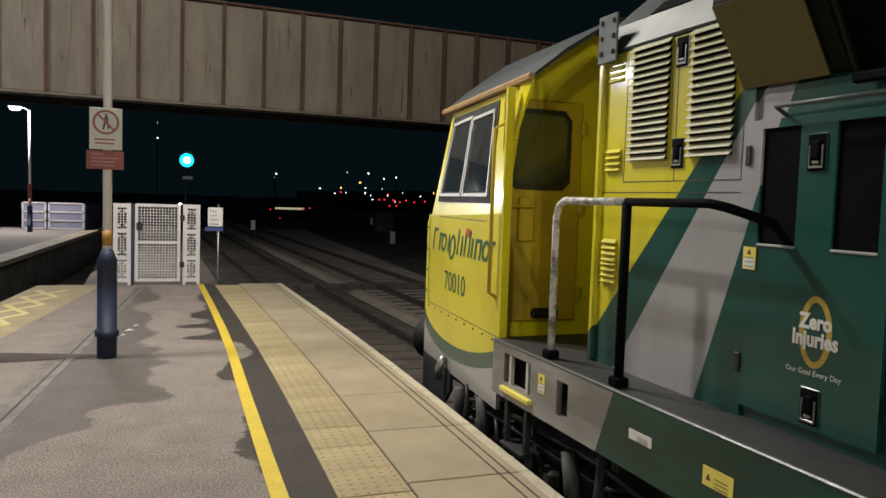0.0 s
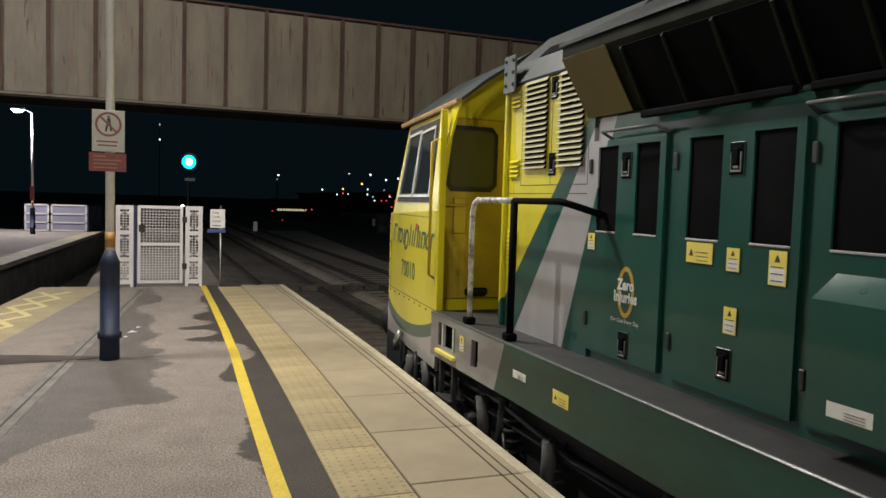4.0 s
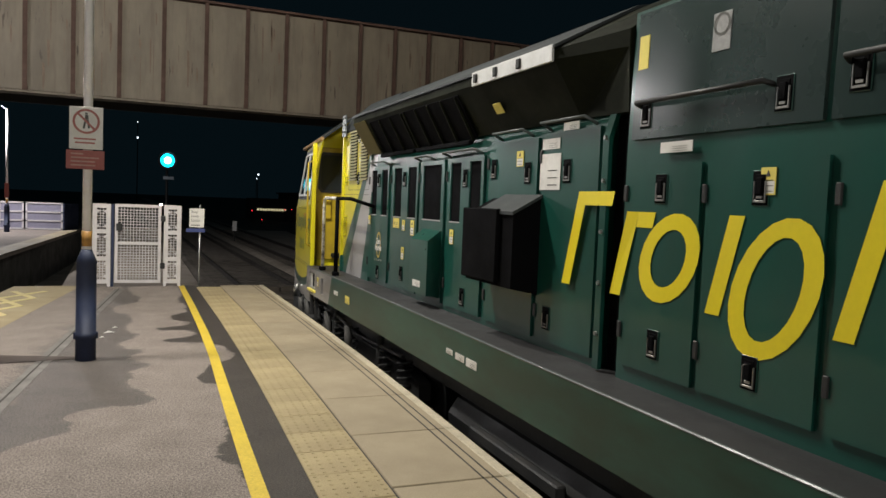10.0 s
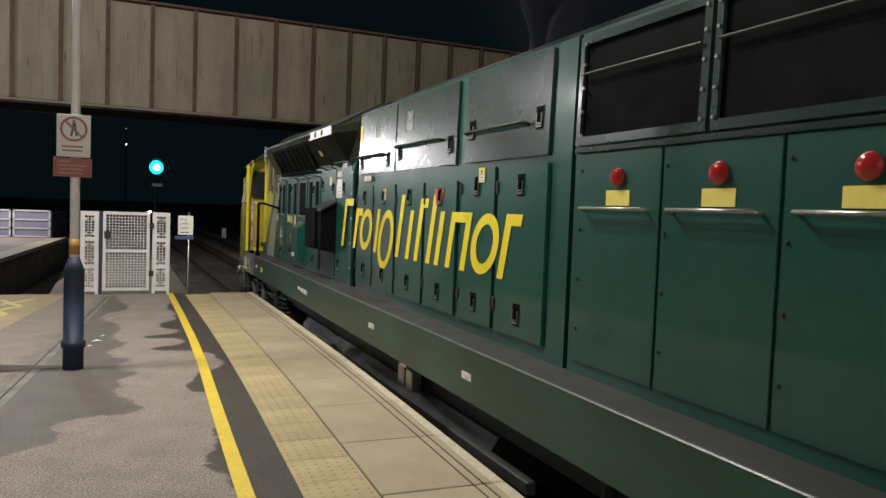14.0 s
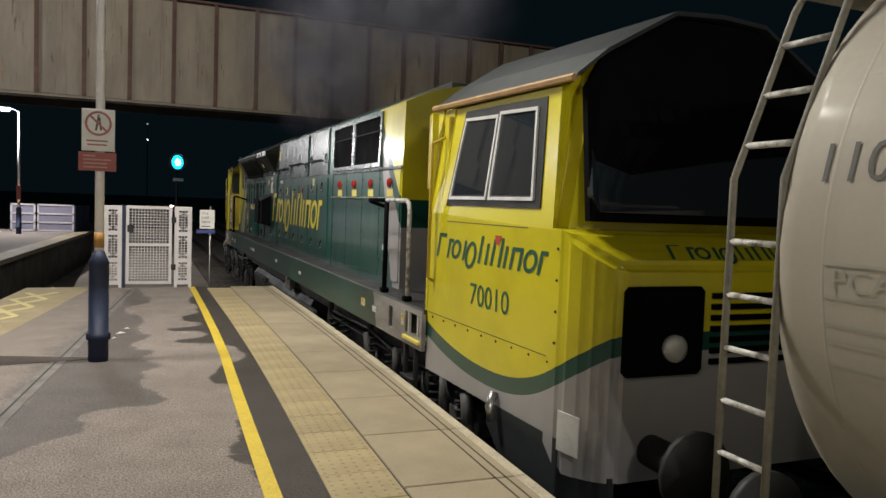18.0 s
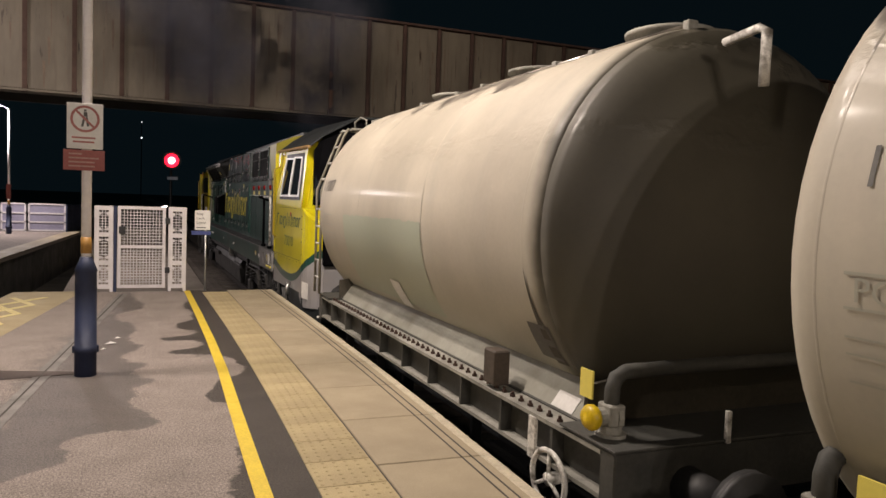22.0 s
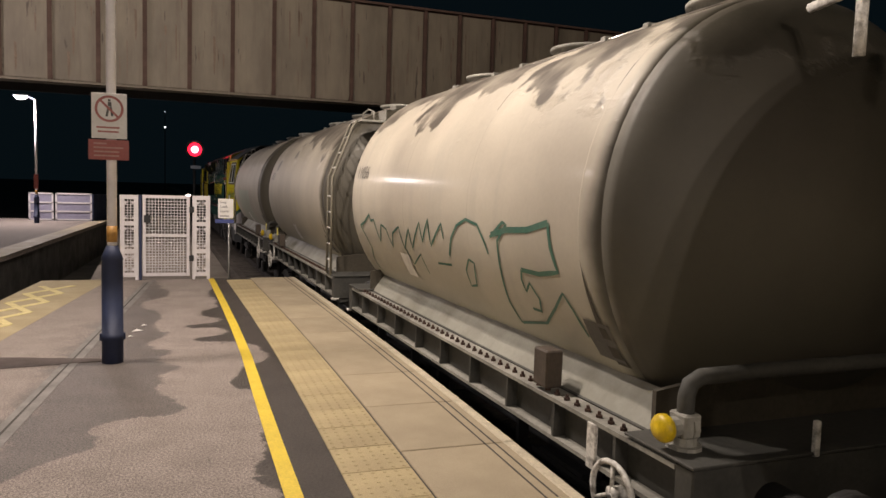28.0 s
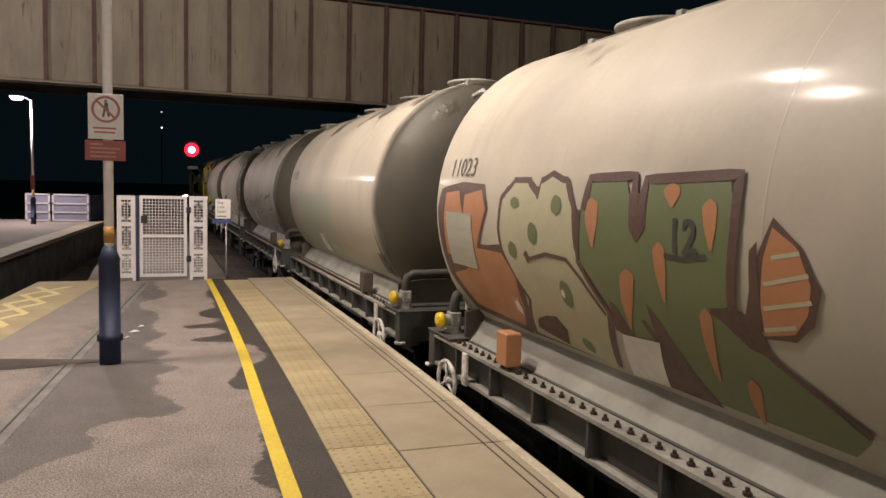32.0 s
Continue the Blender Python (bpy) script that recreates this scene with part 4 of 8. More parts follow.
ls = thing("limit_sign", "small white notice with blue plate on a thin grey post", "sign")
part("post", rod(bmesh.new(), [(-1.02, 13.75, -1.1), (-1.02, 13.75, 1.40)], 0.017), M_steel, ls, smooth=True)
part("sign_plate", bx(-1.20, -0.95, 13.725, 13.73, 1.005, 1.335, 0.001), M_labelw, ls, "white notice")
part("blue_plate", bx(-1.25, -0.94, 13.725, 13.732, 0.92, 0.985, 0.001), surf("blue_sign_plate", (0.05, 0.07, 0.22), None, 0.45, bump=0), ls, "blue plate")
for k, (w, tx) in enumerate(((0.10, "Stop"), (0.11, "Look"), (0.15, "Listen"))):
    part("writing", letters(tx, 0.062, Matrix.Translation((-1.17, 13.722, 1.275 - k * 0.075)) @ pose(0, 0, 0, 90), "LEFT", 0.001), M_ink, ls)
part("writing_bar", bx(-1.17, -1.02, 13.722, 13.725, 1.035, 1.05), M_ink, ls)

# ---- the other platform ----
op = thing("platform_across", "dim asphalt platform across the track trough", "platform", kind="structure")


def across_edge(y):
    return -5.04 + 0.0704 * (y - 17.77)


pts = [(-40, -20), (across_edge(-20) - 4.2, -20), (across_edge(12) - 0.35, 12), (across_edge(17.77), 17.77), (across_edge(33.6), 33.6), (-40, 33.6)]
flat("asphalt", pts, 0.0, M_asphalt, op, thick=0.1)
part("platform_wall", prism(bmesh.new(), [(p[0] - 0.06, p[1]) for p in pts[1:5]] + [(p[0] - 0.2, p[1]) for p in pts[4:0:-1]], "z", -1.22, -0.1), M_wall, op)
bm = bmesh.new()
prism(bm, [(p[0], p[1]) for p in pts[1:5]] + [(p[0] - 0.5, p[1]) for p in pts[4:0:-1]], "z", -0.05, 0.006)
part("coping", bm, M_coping, op, "pale coping edge")
g2 = thing("end_gate", "white rail gate and fence at the far platform end", "gate")
for x0, x1 in ((-6.67, -5.84), (-5.78, -4.52)):
    b = bmesh.new()
    for xx in (x0, x1 - 0.06):
        box(b, xx, xx + 0.06, 32.05, 32.11, 0, 1.06)
    for zz in (0.02, 0.33, 0.66, 1.0):
        box(b, x0, x1, 32.05, 32.11, zz, zz + 0.055)
    fr = part("gate_leaf", b, M_gate, g2, "white barred gate leaf")
    g = bmesh.new()
    box(g, x0 + 0.06, x1 - 0.06, 32.075, 32.085, 0.05, 1.0)
    part("mesh_infill", g, surf("fine_lavender_mesh", (0.26, 0.25, 0.33), (0.18, 0.17, 0.24), 0.6, big=3, fine=30, bump=0.2) if "fine_lavender_mesh" not in MATS else MATS["fine_lavender_mesh"], fr, "fine pale mesh infill")
part("blue_fence", prism(bmesh.new(), [(-4.52, 32.05), (-4.1, 33.4), (-4.05, 33.4), (-4.47, 32.05)], "z", 0, 1.03), M_blue, g2, "dark blue fence return")

# ---- the locomotive ----
loco = thing("locomotive", "yellow, grey and dark green diesel freight locomotive moving off", "locomotive")
HX = 0.43          # near side of the hood
CAB_L = 1.96


def mirrored(half):
    """A closed outline from a half outline of (x, z) on the platform's side, bottom to top."""
    return [(x, z) for x, z in half] + [(2 * XC - x, z) for x, z in half[::-1]]


def hood(name, half, ya, yb, material, label=""):
    return part(name, prism(bmesh.new(), mirrored(half), "y", ya, yb), material, loco, label)


M_dull = surf("faded_grey_label", (0.30, 0.30, 0.30), (0.18, 0.18, 0.18), 0.5, big=9, amount=0.4, bump=0)
M_plate = surf("grey_green_plate", (0.10, 0.115, 0.115), (0.05, 0.055, 0.055), 0.4, big=5, amount=0.5, bump=0.05)


def strips(openings, x0, x1, ya, yb, z0, z1):
    """One plate with rectangular openings through it."""
    bm = bmesh.new()
    cy = sorted({ya, yb, *[v for o in openings for v in o[:2]]})
    cz = sorted({z0, z1, *[min(max(v, z0), z1) for o in openings for v in o[2:]]})
    vs = {}

    def v(x, y, z):
        if (x, y, z) not in vs:
            vs[(x, y, z)] = bm.verts.new((x, y, z))
        return vs[(x, y, z)]

    def solid(i, k):
        if not (0 <= i < len(cy) - 1 and 0 <= k < len(cz) - 1):
            return False
        y, z = (cy[i] + cy[i + 1]) / 2, (cz[k] + cz[k + 1]) / 2
        return not any(o[0] < y < o[1] and o[2] < z < o[3] for o in openings)

    for i in range(len(cy) - 1):
        for k in range(len(cz) - 1):
            if not solid(i, k):
                continue
            a, b, c, d = cy[i], cy[i + 1], cz[k], cz[k + 1]
            bm.faces.new((v(x0, a, c), v(x0, b, c), v(x0, b, d), v(x0, a, d)))
            bm.faces.new((v(x1, a, d), v(x1, b, d), v(x1, b, c), v(x1, a, c)))
            for di, dk, p, q in ((-1, 0, (a, c), (a, d)), (1, 0, (b, d), (b, c)), (0, -1, (b, c), (a, c)), (0, 1, (a, d), (b, d))):
                if not solid(i + di, k + dk):
                    bm.faces.new((v(x0, *p), v(x0, *q), v(x1, *q), v(x1, *p)))
    return bm


def pieces(name, boxes, material, parent, label=""):
    """Each box (x0, x1, y0, y1, z0, z1, bevel) as a part of its own."""
    for q in boxes:
        part(name, bx(*q), material, parent, label)


ops_ = [(4.16, 4.54, 0.36, 0.56), (3.70, 3.83, 0.33, 0.54), (-10.68, -10.56, 0.33, 0.54), (-11.44, -11.06, 0.36, 0.56)]
beam = part("side_beam", strips(ops_, 0.13, 0.17, -11.5, 4.72, 0.25, 0.618), M_beam, loco, "green side beam with grey ends")
part("side_beam", bx(2 * XC - 0.17, 2 * XC - 0.13, -11.5, 4.72, 0.25, 0.618), M_beam, loco)
part("worn_edge", bx(0.126, 0.15, -11.5, 4.72, 0.612, 0.628, 0.006), M_plate, beam, "bright worn steel edge")
part("walkway", bx(0.145, 2 * XC - 0.145, -11.5, 4.72, 0.585, 0.626), M_walk, loco, "dark grey walkway plate")
part("underframe", bx(0.35, 2 * XC - 0.35, -13.0, 6.3, 0.02, 0.585), M_dark, loco)
# black fill for the shade inside the step opening
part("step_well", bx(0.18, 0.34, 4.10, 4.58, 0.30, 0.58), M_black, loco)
for yy in (4.13, -11.47):
    part("step", bx(0.10, 0.30, yy, yy + 0.42, 0.30, 0.335, 0.006), M_labely, loco, "step with worn yellow edge")
for yy in (4.20, 4.44, -11.40, -11.15):
    part("step_bar", bx(0.135, 0.16, yy, yy + 0.03, 0.33, 0.58), M_frame, loco)

for yy in (4.39, -11.14):
    g = bmesh.new()
    for q_ in (-0.14, 0.14):
        box(g, 0.15, 0.19, yy + q_ - 0.02, yy + q_ + 0.02, -0.42, 0.26, 0.004)
    st_ = part("stirrup", g, M_dark, loco, "black steel step stirrup")
    for zz in (-0.40, -0.08):
        part("tread", bx(0.12, 0.27, yy - 0.16, yy + 0.16, zz, zz + 0.03, 0.005), M_dark, st_)
# hood sections
low = [(HX, 0.62)]
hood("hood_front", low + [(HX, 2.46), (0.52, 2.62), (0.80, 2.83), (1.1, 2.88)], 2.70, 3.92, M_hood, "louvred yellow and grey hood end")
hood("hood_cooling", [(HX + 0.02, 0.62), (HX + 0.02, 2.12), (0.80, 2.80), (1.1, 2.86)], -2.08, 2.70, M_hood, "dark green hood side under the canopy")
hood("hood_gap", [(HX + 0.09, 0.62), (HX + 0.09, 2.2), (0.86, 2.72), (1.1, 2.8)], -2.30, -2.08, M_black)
UX = 0.447
UP = [(HX, 1.95), (UX, 2.68)]
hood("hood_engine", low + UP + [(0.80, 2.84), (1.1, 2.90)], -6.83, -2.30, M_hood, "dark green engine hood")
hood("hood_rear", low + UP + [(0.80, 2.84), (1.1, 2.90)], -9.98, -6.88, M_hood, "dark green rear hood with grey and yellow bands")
hood("hood_seam", [(HX + 0.03, 0.62), (HX + 0.03, 1.9), (0.54, 2.64), (1.1, 2.84)], -6.88, -6.83, M_black)
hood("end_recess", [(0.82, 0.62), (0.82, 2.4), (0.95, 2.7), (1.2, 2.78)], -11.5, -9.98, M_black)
hood("roof_cap", [(0.424, 2.475), (0.418, 2.49), (0.505, 2.655), (0.79, 2.90), (1.1, 2.945)], 2.68, 3.98, M_roof, "grey roof panel")
part("corner_post", bx(HX - 0.03, HX + 0.09, 3.90, 3.95, 0.63, 2.45, 0.01), M_hood, loco)
part("bolt_plate", bx(HX - 0.045, HX - 0.03, 3.76, 3.95, 2.42, 2.70, 0.004), M_plate, loco)
bm = bmesh.new()
for i in range(3):
    for j in range(2):
        lathe(bm, [(0, 0.016), (-0.012, 0.012)], 6, (HX - 0.045, 3.79 + j * 0.12, 2.48 + i * 0.09), "x")
part("bolt", bm, M_dark, loco)["kind"] = "stuff"

# canopy over the cooling doors: lip out over the walkway, sloping underside and roof
sec = lambda y, lx, lz0, lz1, bz: [(HX + 0.01, y, bz), (lx, y, lz0), (lx, y, lz1), (0.80, y, 2.86), (1.1, y, 2.93), (2 * XC - 1.1, y, 2.93), (2 * XC - 0.80, y, 2.86), (2 * XC - lx, y, lz1), (2 * XC - lx, y, lz0), (2 * XC - HX - 0.01, y, bz)]
LX = 0.22
cn = bmesh.new()
loft(cn, [sec(2.77, LX, 2.485, 2.545, 2.14), sec(-1.80, LX, 2.485, 2.545, 2.14), sec(-2.28, 0.42, 2.5, 2.6, 2.14)])
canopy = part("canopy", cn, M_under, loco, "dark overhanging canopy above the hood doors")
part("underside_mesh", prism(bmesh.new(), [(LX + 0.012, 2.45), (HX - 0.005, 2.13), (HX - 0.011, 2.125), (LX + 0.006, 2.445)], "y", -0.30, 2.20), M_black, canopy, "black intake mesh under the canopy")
part("canopy_end", prism(bmesh.new(), [(LX - 0.002, 2.48), (HX - 0.003, 2.132), (HX - 0.008, 2.128), (LX - 0.007, 2.476)], "y", 2.30, 2.768), M_dimy, canopy, "yellow end of the canopy underside, darkened for its shade")
rf = bmesh.new()
for sx in (0, 1):
    a = [(LX - 0.015, 2.55), (LX - 0.015, 2.57), (0.80, 2.885), (1.12, 2.95), (1.12, 2.93), (0.80, 2.865)]
    if sx:
        a = [(2 * XC - x, z) for x, z in a]
    prism(rf, a, "y", -1.82, 2.79)
part("canopy_roof", rf, M_roof, canopy, "grey sloping canopy roof")
part("lip_strip", bx(LX - 0.018, LX, -1.8, -0.62, 2.47, 2.575, 0.004), M_frame, canopy, "bare metal lip strip with lugs")
pieces("lug", [(LX - 0.032, LX - 0.017, yy, yy + 0.05, 2.49, 2.555, 0.004) for yy in (-0.72, -1.05, -1.40)], M_dark, canopy)
# dark intake boxes hung below the canopy
for y0_, y1_ in ((2.16, 1.10), (1.02, -0.24)):
    n = int((y0_ - y1_) / 0.30)
    for k in range(n + 1):
        yy = y1_ + (y0_ - y1_) * k / n
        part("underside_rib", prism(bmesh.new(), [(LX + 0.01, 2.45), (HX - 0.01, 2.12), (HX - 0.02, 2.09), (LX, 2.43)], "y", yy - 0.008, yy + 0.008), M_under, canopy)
    part("intake_rail", bx(0.37, 0.41, y1_, y0_, 2.07, 2.11, 0.008), M_black, loco)

M_louvre = surf("grimy_yellow_slat", (0.36, 0.34, 0.20), (0.26, 0.24, 0.16), 0.45, big=3, amount=0.6, bump=0.03, grain=0.3)
# louvred panel at the front of the hood
for y0_, y1_ in ((3.64, 3.30), (3.14, 2.82)):
    for k in range(17):
        zz = 1.83 + k * 0.038
        part("louvre", prism(bmesh.new(), [(HX - 0.005, zz + 0.034), (HX - 0.005, zz + 0.028), (HX - 0.026, zz + 0.004), (HX - 0.030, zz + 0.006)], "y", y1_, y0_), M_louvre, loco)
    part("louvre_back", bx(HX - 0.004, HX + 0.004, y1_ + 0.008, y0_ - 0.008, 1.835, 2.475), M_black, loco)
g = bmesh.new()
for y0_, y1_, z0_, z1_ in ((3.69, 3.685, 1.72, 2.44), (3.245, 3.24, 1.72, 2.44), (2.765, 2.76, 1.72, 2.44), (3.69, 2.76, 1.715, 1.72), (3.90, 2.76, 1.655, 1.66)):
    box(g, HX - 0.0015, HX + 0.002, y1_, y0_, z0_, z1_)
part("seam", g, M_ink, loco)
part("roof_slot", prism(bmesh.new(), [(0.512, 2.661), (0.60, 2.742), (0.597, 2.747), (0.509, 2.666)], "y", 2.95, 3.62), M_black, loco, "black vent slot under the roof edge")
for zz in (2.30, 1.78, 1.25, 1.12):
    b = bmesh.new()
    for k in range(4):
        prism(b, [(HX - 0.002, zz + k * 0.035), (HX - 0.022, zz + 0.005 + k * 0.035), (HX - 0.002, zz + 0.026 + k * 0.035)], "y", 3.72, 3.86)
    part("small_louvre", b, M_hood, loco)


def latch(y, z, x=HX, parent=None, tilt=0.0):
    """A recessed paddle latch."""
    o = part("latch", latch_mesh, M_steel, parent or loco, "paddle latch in a dark recess")
    o.location = (x, y, z)
    o.rotation_euler = (0, tilt, 0)
    return o


lm = bmesh.new()
box(lm, -0.006, 0.0, -0.048, 0.048, -0.078, 0.078, 0.003)
box(lm, -0.009, -0.005, -0.029, 0.029, -0.056, 0.060, 0.002)
box(lm, -0.020, -0.008, -0.020, 0.020, -0.030, 0.048, 0.005)
for q4 in ((-0.034, 0.034, -0.064, -0.054), (-0.034, -0.029, -0.060, 0.030), (0.029, 0.034, -0.060, 0.030), (-0.016, 0.016, -0.046, -0.034)):
    box(lm, -0.014, -0.005, *q4, 0.001)
latch_mesh = mesh_of("latch", lm)
for m_ in (M_green, M_black, M_steel):
    latch_mesh.materials.append(m_)
for p_ in latch_mesh.polygons:
    c_ = p_.center
    if c_.x > -0.0065 and (abs(c_.y) > 0.036 or abs(c_.z) > 0.068 or c_.x > -0.004):
        p_.material_index = 0
    elif (abs(c_.y) > 0.0285 or c_.z < -0.033) and c_.x < -0.0045:
        p_.material_index = 2
    else:
        p_.material_index = 1


def door(y0_, y1_, z0, z1, vents=(), latches=(), x=HX, name="hood_door", label=""):
    """A proud hood door between y0_ (front) and y1_, with black grilles let into it."""
    holes = sorted([(b, a, c, d) for a, b, c, d in vents])
    d = part(name, strips(holes, x - 0.022, x, y1_ + 0.012, y0_ - 0.012, z0, z1), M_hood, loco, label)
    for a, b, c, e in vents:
        part("grille", bx(x - 0.010, x - 0.004, b, a, c, e), M_black, d, "black mesh grille")
        part("grille_sill", bx(x - 0.028, x - 0.008, b, a, c - 0.012, c, 0.003), M_grey, d)
    for ly, lz in latches:
        latch(ly, lz, x - 0.022, d)
    pieces("hinge", [(x - 0.034, x - 0.02, y0_ - 0.02, y0_ + 0.01, zz, zz + 0.09, 0.004) for zz in (z0 + 0.15, z1 - 0.2)], M_dark, d)
    return d


for ly, lz in ((3.215, 2.38), (3.215, 1.86)):
    latch(ly, lz, HX - 0.001)
V = (1.43, 1.94)
CX_ = HX + 0.02
door(2.72, 1.98, 0.68, 1.98, [(2.64, 2.43, *V), (2.25, 2.04, *V)], [(2.34, 1.82), (2.30, 0.775)], CX_)
door(1.90, 1.06, 0.68, 1.98, [(1.80, 1.56, *V), (1.36, 1.12, *V)], [(1.46, 1.82), (1.48, 0.84)], CX_)
door(1.02, 0.38, 0.68, 1.98, [(0.92, 0.46, *V)], [(0.70, 0.84)], CX_)
door(0.32, -0.44, 0.68, 1.98, [(0.24, 0.02, *V), (-0.16, -0.38, *V)], [(-0.08, 1.80), (-0.10, 0.80)], CX_)
door(-0.52, -1.30, 0.68, 2.06, (), [(-1.16, 1.82), (-0.62, 1.86)], CX_)
door(-1.34, -2.04, 0.68, 2.08, (), [(-1.68, 1.82), (-1.50, 0.84)], CX_)
# boxes on the doors
part("filter_box", prism(bmesh.new(), [(CX_ - 0.02, 0.72), (0.30, 0.74), (0.30, 1.24), (CX_ - 0.02, 1.34)], "y", 0.42, 0.88), M_green, loco, "wedge-topped green box on a hood door")
part("equipment_box", prism(bmesh.new(), [(CX_ - 0.02, 0.98), (0.22, 1.02), (0.22, 1.52), (CX_ - 0.02, 1.64)], "y", -1.36, -0.62), M_black, loco, "black equipment box with sloping lid")
part("box_lid", prism(bmesh.new(), [(CX_ - 0.022, 1.645), (0.205, 1.523), (0.205, 1.545), (CX_ - 0.022, 1.668)], "y", -1.38, -0.82), M_roof, loco)
part("box_front", bx(0.185, 0.22, -1.18, -0.60, 1.04, 1.56, 0.008), M_black, loco)
# engine-room doors, lower row
LD = [(-2.34, -2.94), (-2.96, -3.66), (-3.70, -4.44), (-4.48, -5.18), (-5.26, -5.86), (-5.90, -6.60)]
for k, (a, b) in enumerate(LD):
    m = (a + b) / 2
    door(a, b, 0.72, 1.83 if k < 4 else 1.92, (), [(m, 1.70 if k < 4 else 1.78), (m, 0.88)], HX)


def slant(y, z, off=0.0):
    """On the leaning upper side of the engine hood."""
    x = HX + (UX - HX) * (z - 1.95) / 0.73
    return (x - off, y, z)


def slant_panel(name, ya, yb, za, zb, material, off=0.022, label="", parent=None):
    bm = bmesh.new()
    f = [slant(ya, za, off), slant(yb, za, off), slant(yb, zb, off), slant(ya, zb, off)]
    r = [slant(ya, za, 0), slant(yb, za, 0), slant(yb, zb, 0), slant(ya, zb, 0)]
    loft(bm, [r, f])
    return part(name, bm, material, parent or loco, label)


UPD = [(-2.36, -3.60), (-3.64, -5.12), (-5.30, -6.58)]
tilt = math.atan2(UX - HX, 0.73)
for k, (a, b) in enumerate(UPD):
    d = slant_panel("upper_door", a, b, 1.97, 2.655, M_upper, label="leaning upper hood door")
    for ly in ((a - 0.12, b + 0.12) if k else (b + 0.2, a - 0.12)):
        latch(ly, 2.10 if k < 1 else 2.14 if k < 2 else 2.22, slant(0, 2.14, 0.022)[0], d, tilt)
    g = bmesh.new()
    z = 2.16 if k < 1 else 2.20
    gx = slant(0, z, 0.07)[0]
    rod(g, [(gx + 0.06, a - 0.06, z - 0.015), (gx, a - 0.08, z), (gx, b + 0.28, z), (gx + 0.06, b + 0.26, z - 0.015)], 0.013)
    part("grab_rail", g, M_rubber, d, "black grab rail", smooth=True)
part("bracket_strip", prism(bmesh.new(), [(HX - 0.005, 0.64), (HX - 0.03, 0.64), (HX - 0.03, 2.0), (HX + 0.12, 2.5), (HX + 0.15, 2.5), (HX - 0.005, 1.98)], "y", -2.16, -2.10), M_green, loco)
bm = bmesh.new()
for zz in (0.85, 1.15, 1.45, 1.75, 2.0):
    lathe(bm, [(0, 0.016), (-0.014, 0.012)], 6, (HX - 0.03, -2.13, zz), "x")
part("bolt", bm, M_steel, loco)["kind"] = "stuff"

# rear part: sealed panels below, large intake windows above
RP = [(-6.94, -7.68), (-7.70, -8.44), (-8.46, -9.18), (-9.20, -9.94)]
for a, b in RP:
    part("side_panel", bx(HX - 0.012, HX, b, a, 0.70, 1.95, 0.004), M_hood, loco, "sealed green side panel")
    y_ = (a + b) / 2 - 0.02
    g = bmesh.new()
    rod(g, [(HX, a - 0.08, 1.615), (HX - 0.06, a - 0.09, 1.625), (HX - 0.06, b + 0.10, 1.625), (HX, b + 0.09, 1.615)], 0.011)
    part("grab_rail", g, M_steel, loco, smooth=True)
    lg = bmesh.new()
    lathe(lg, [(0.0, 0.056), (-0.012, 0.056), (-0.03, 0.042), (-0.036, 0.016)], 16, (HX - 0.012, y_, 1.80), "x")
    part("red_reflector", lg, pane("red_lamp_glass", (0.30, 0.02, 0.02)) if "red_lamp_glass" not in MATS else MATS["red_lamp_glass"], loco, "red domed side lamp", True)
    part("warning_label", bx(HX - 0.016, HX - 0.012, y_ - 0.105, y_ + 0.105, 1.645, 1.73), M_labely, loco, "yellow warning label")
    bm = bmesh.new()
    for zz in (0.9, 1.2, 1.5, 1.85):
        lathe(bm, [(0, 0.012), (-0.01, 0.009)], 6, (HX - 0.012, a - 0.03, zz), "x")
    part("bolt", bm, M_dark, loco)["kind"] = "stuff"
part("waist_rail", bx(HX - 0.024, HX, -9.98, -6.9, 1.955, 1.985, 0.004), M_upper, loco, "sooty waist rail")
for a, b in ((-6.94, -7.94), (-8.06, -9.16)):
    slant_panel("intake_mesh", a, b, 2.05, 2.60, M_black, 0.006, "black intake mesh")
    fr = bmesh.new()
    for c, d, e, g_ in ((a + 0.04, a, 2.0, 2.65), (b, b - 0.05, 2.0, 2.65), (a, b, 2.0, 2.05), (a, b, 2.60, 2.65)):
        f = [slant(c, e, 0.026), slant(d, e, 0.026), slant(d, g_, 0.026), slant(c, g_, 0.026)]
        r = [slant(c, e, 0), slant(d, e, 0), slant(d, g_, 0), slant(c, g_, 0)]
        loft(fr, [r, f])
    part("intake_frame", fr, M_upper, loco, "bolted green frame")
    g = bmesh.new()
    rod(g, [slant(a, 2.42, 0.04), slant(b, 2.42, 0.04)], 0.008)
    part("stay_rod", g, M_dark, loco)
bm = bmesh.new()
for a in (-6.96, -7.96, -8.04, -9.18):
    for zz in (2.06, 2.2, 2.34, 2.48, 2.6):
        x_, y_, z_ = slant(a, zz, 0.03)
        lathe(bm, [(0.006, 0.013), (-0.006, 0.010)], 6, (x_, y_, z_), "x")
part("bolt", bm, M_steel, loco)["kind"] = "stuff"
part("end_locker", bx(0.55, 1.2, -10.98, -10.42, 1.72, 2.50, 0.015), M_door, loco, "yellow locker behind the cab")
part("end_grille", bx(0.62, 1.2, -11.2, -10.45, 0.66, 1.68, 0.01), M_black, loco)
b = bmesh.new()
for k in range(9):
    box(b, 0.60, 0.62, -11.15, -10.5, 0.78 + k * 0.1, 0.80 + k * 0.1)
part("grille_bar", b, M_dark, loco)
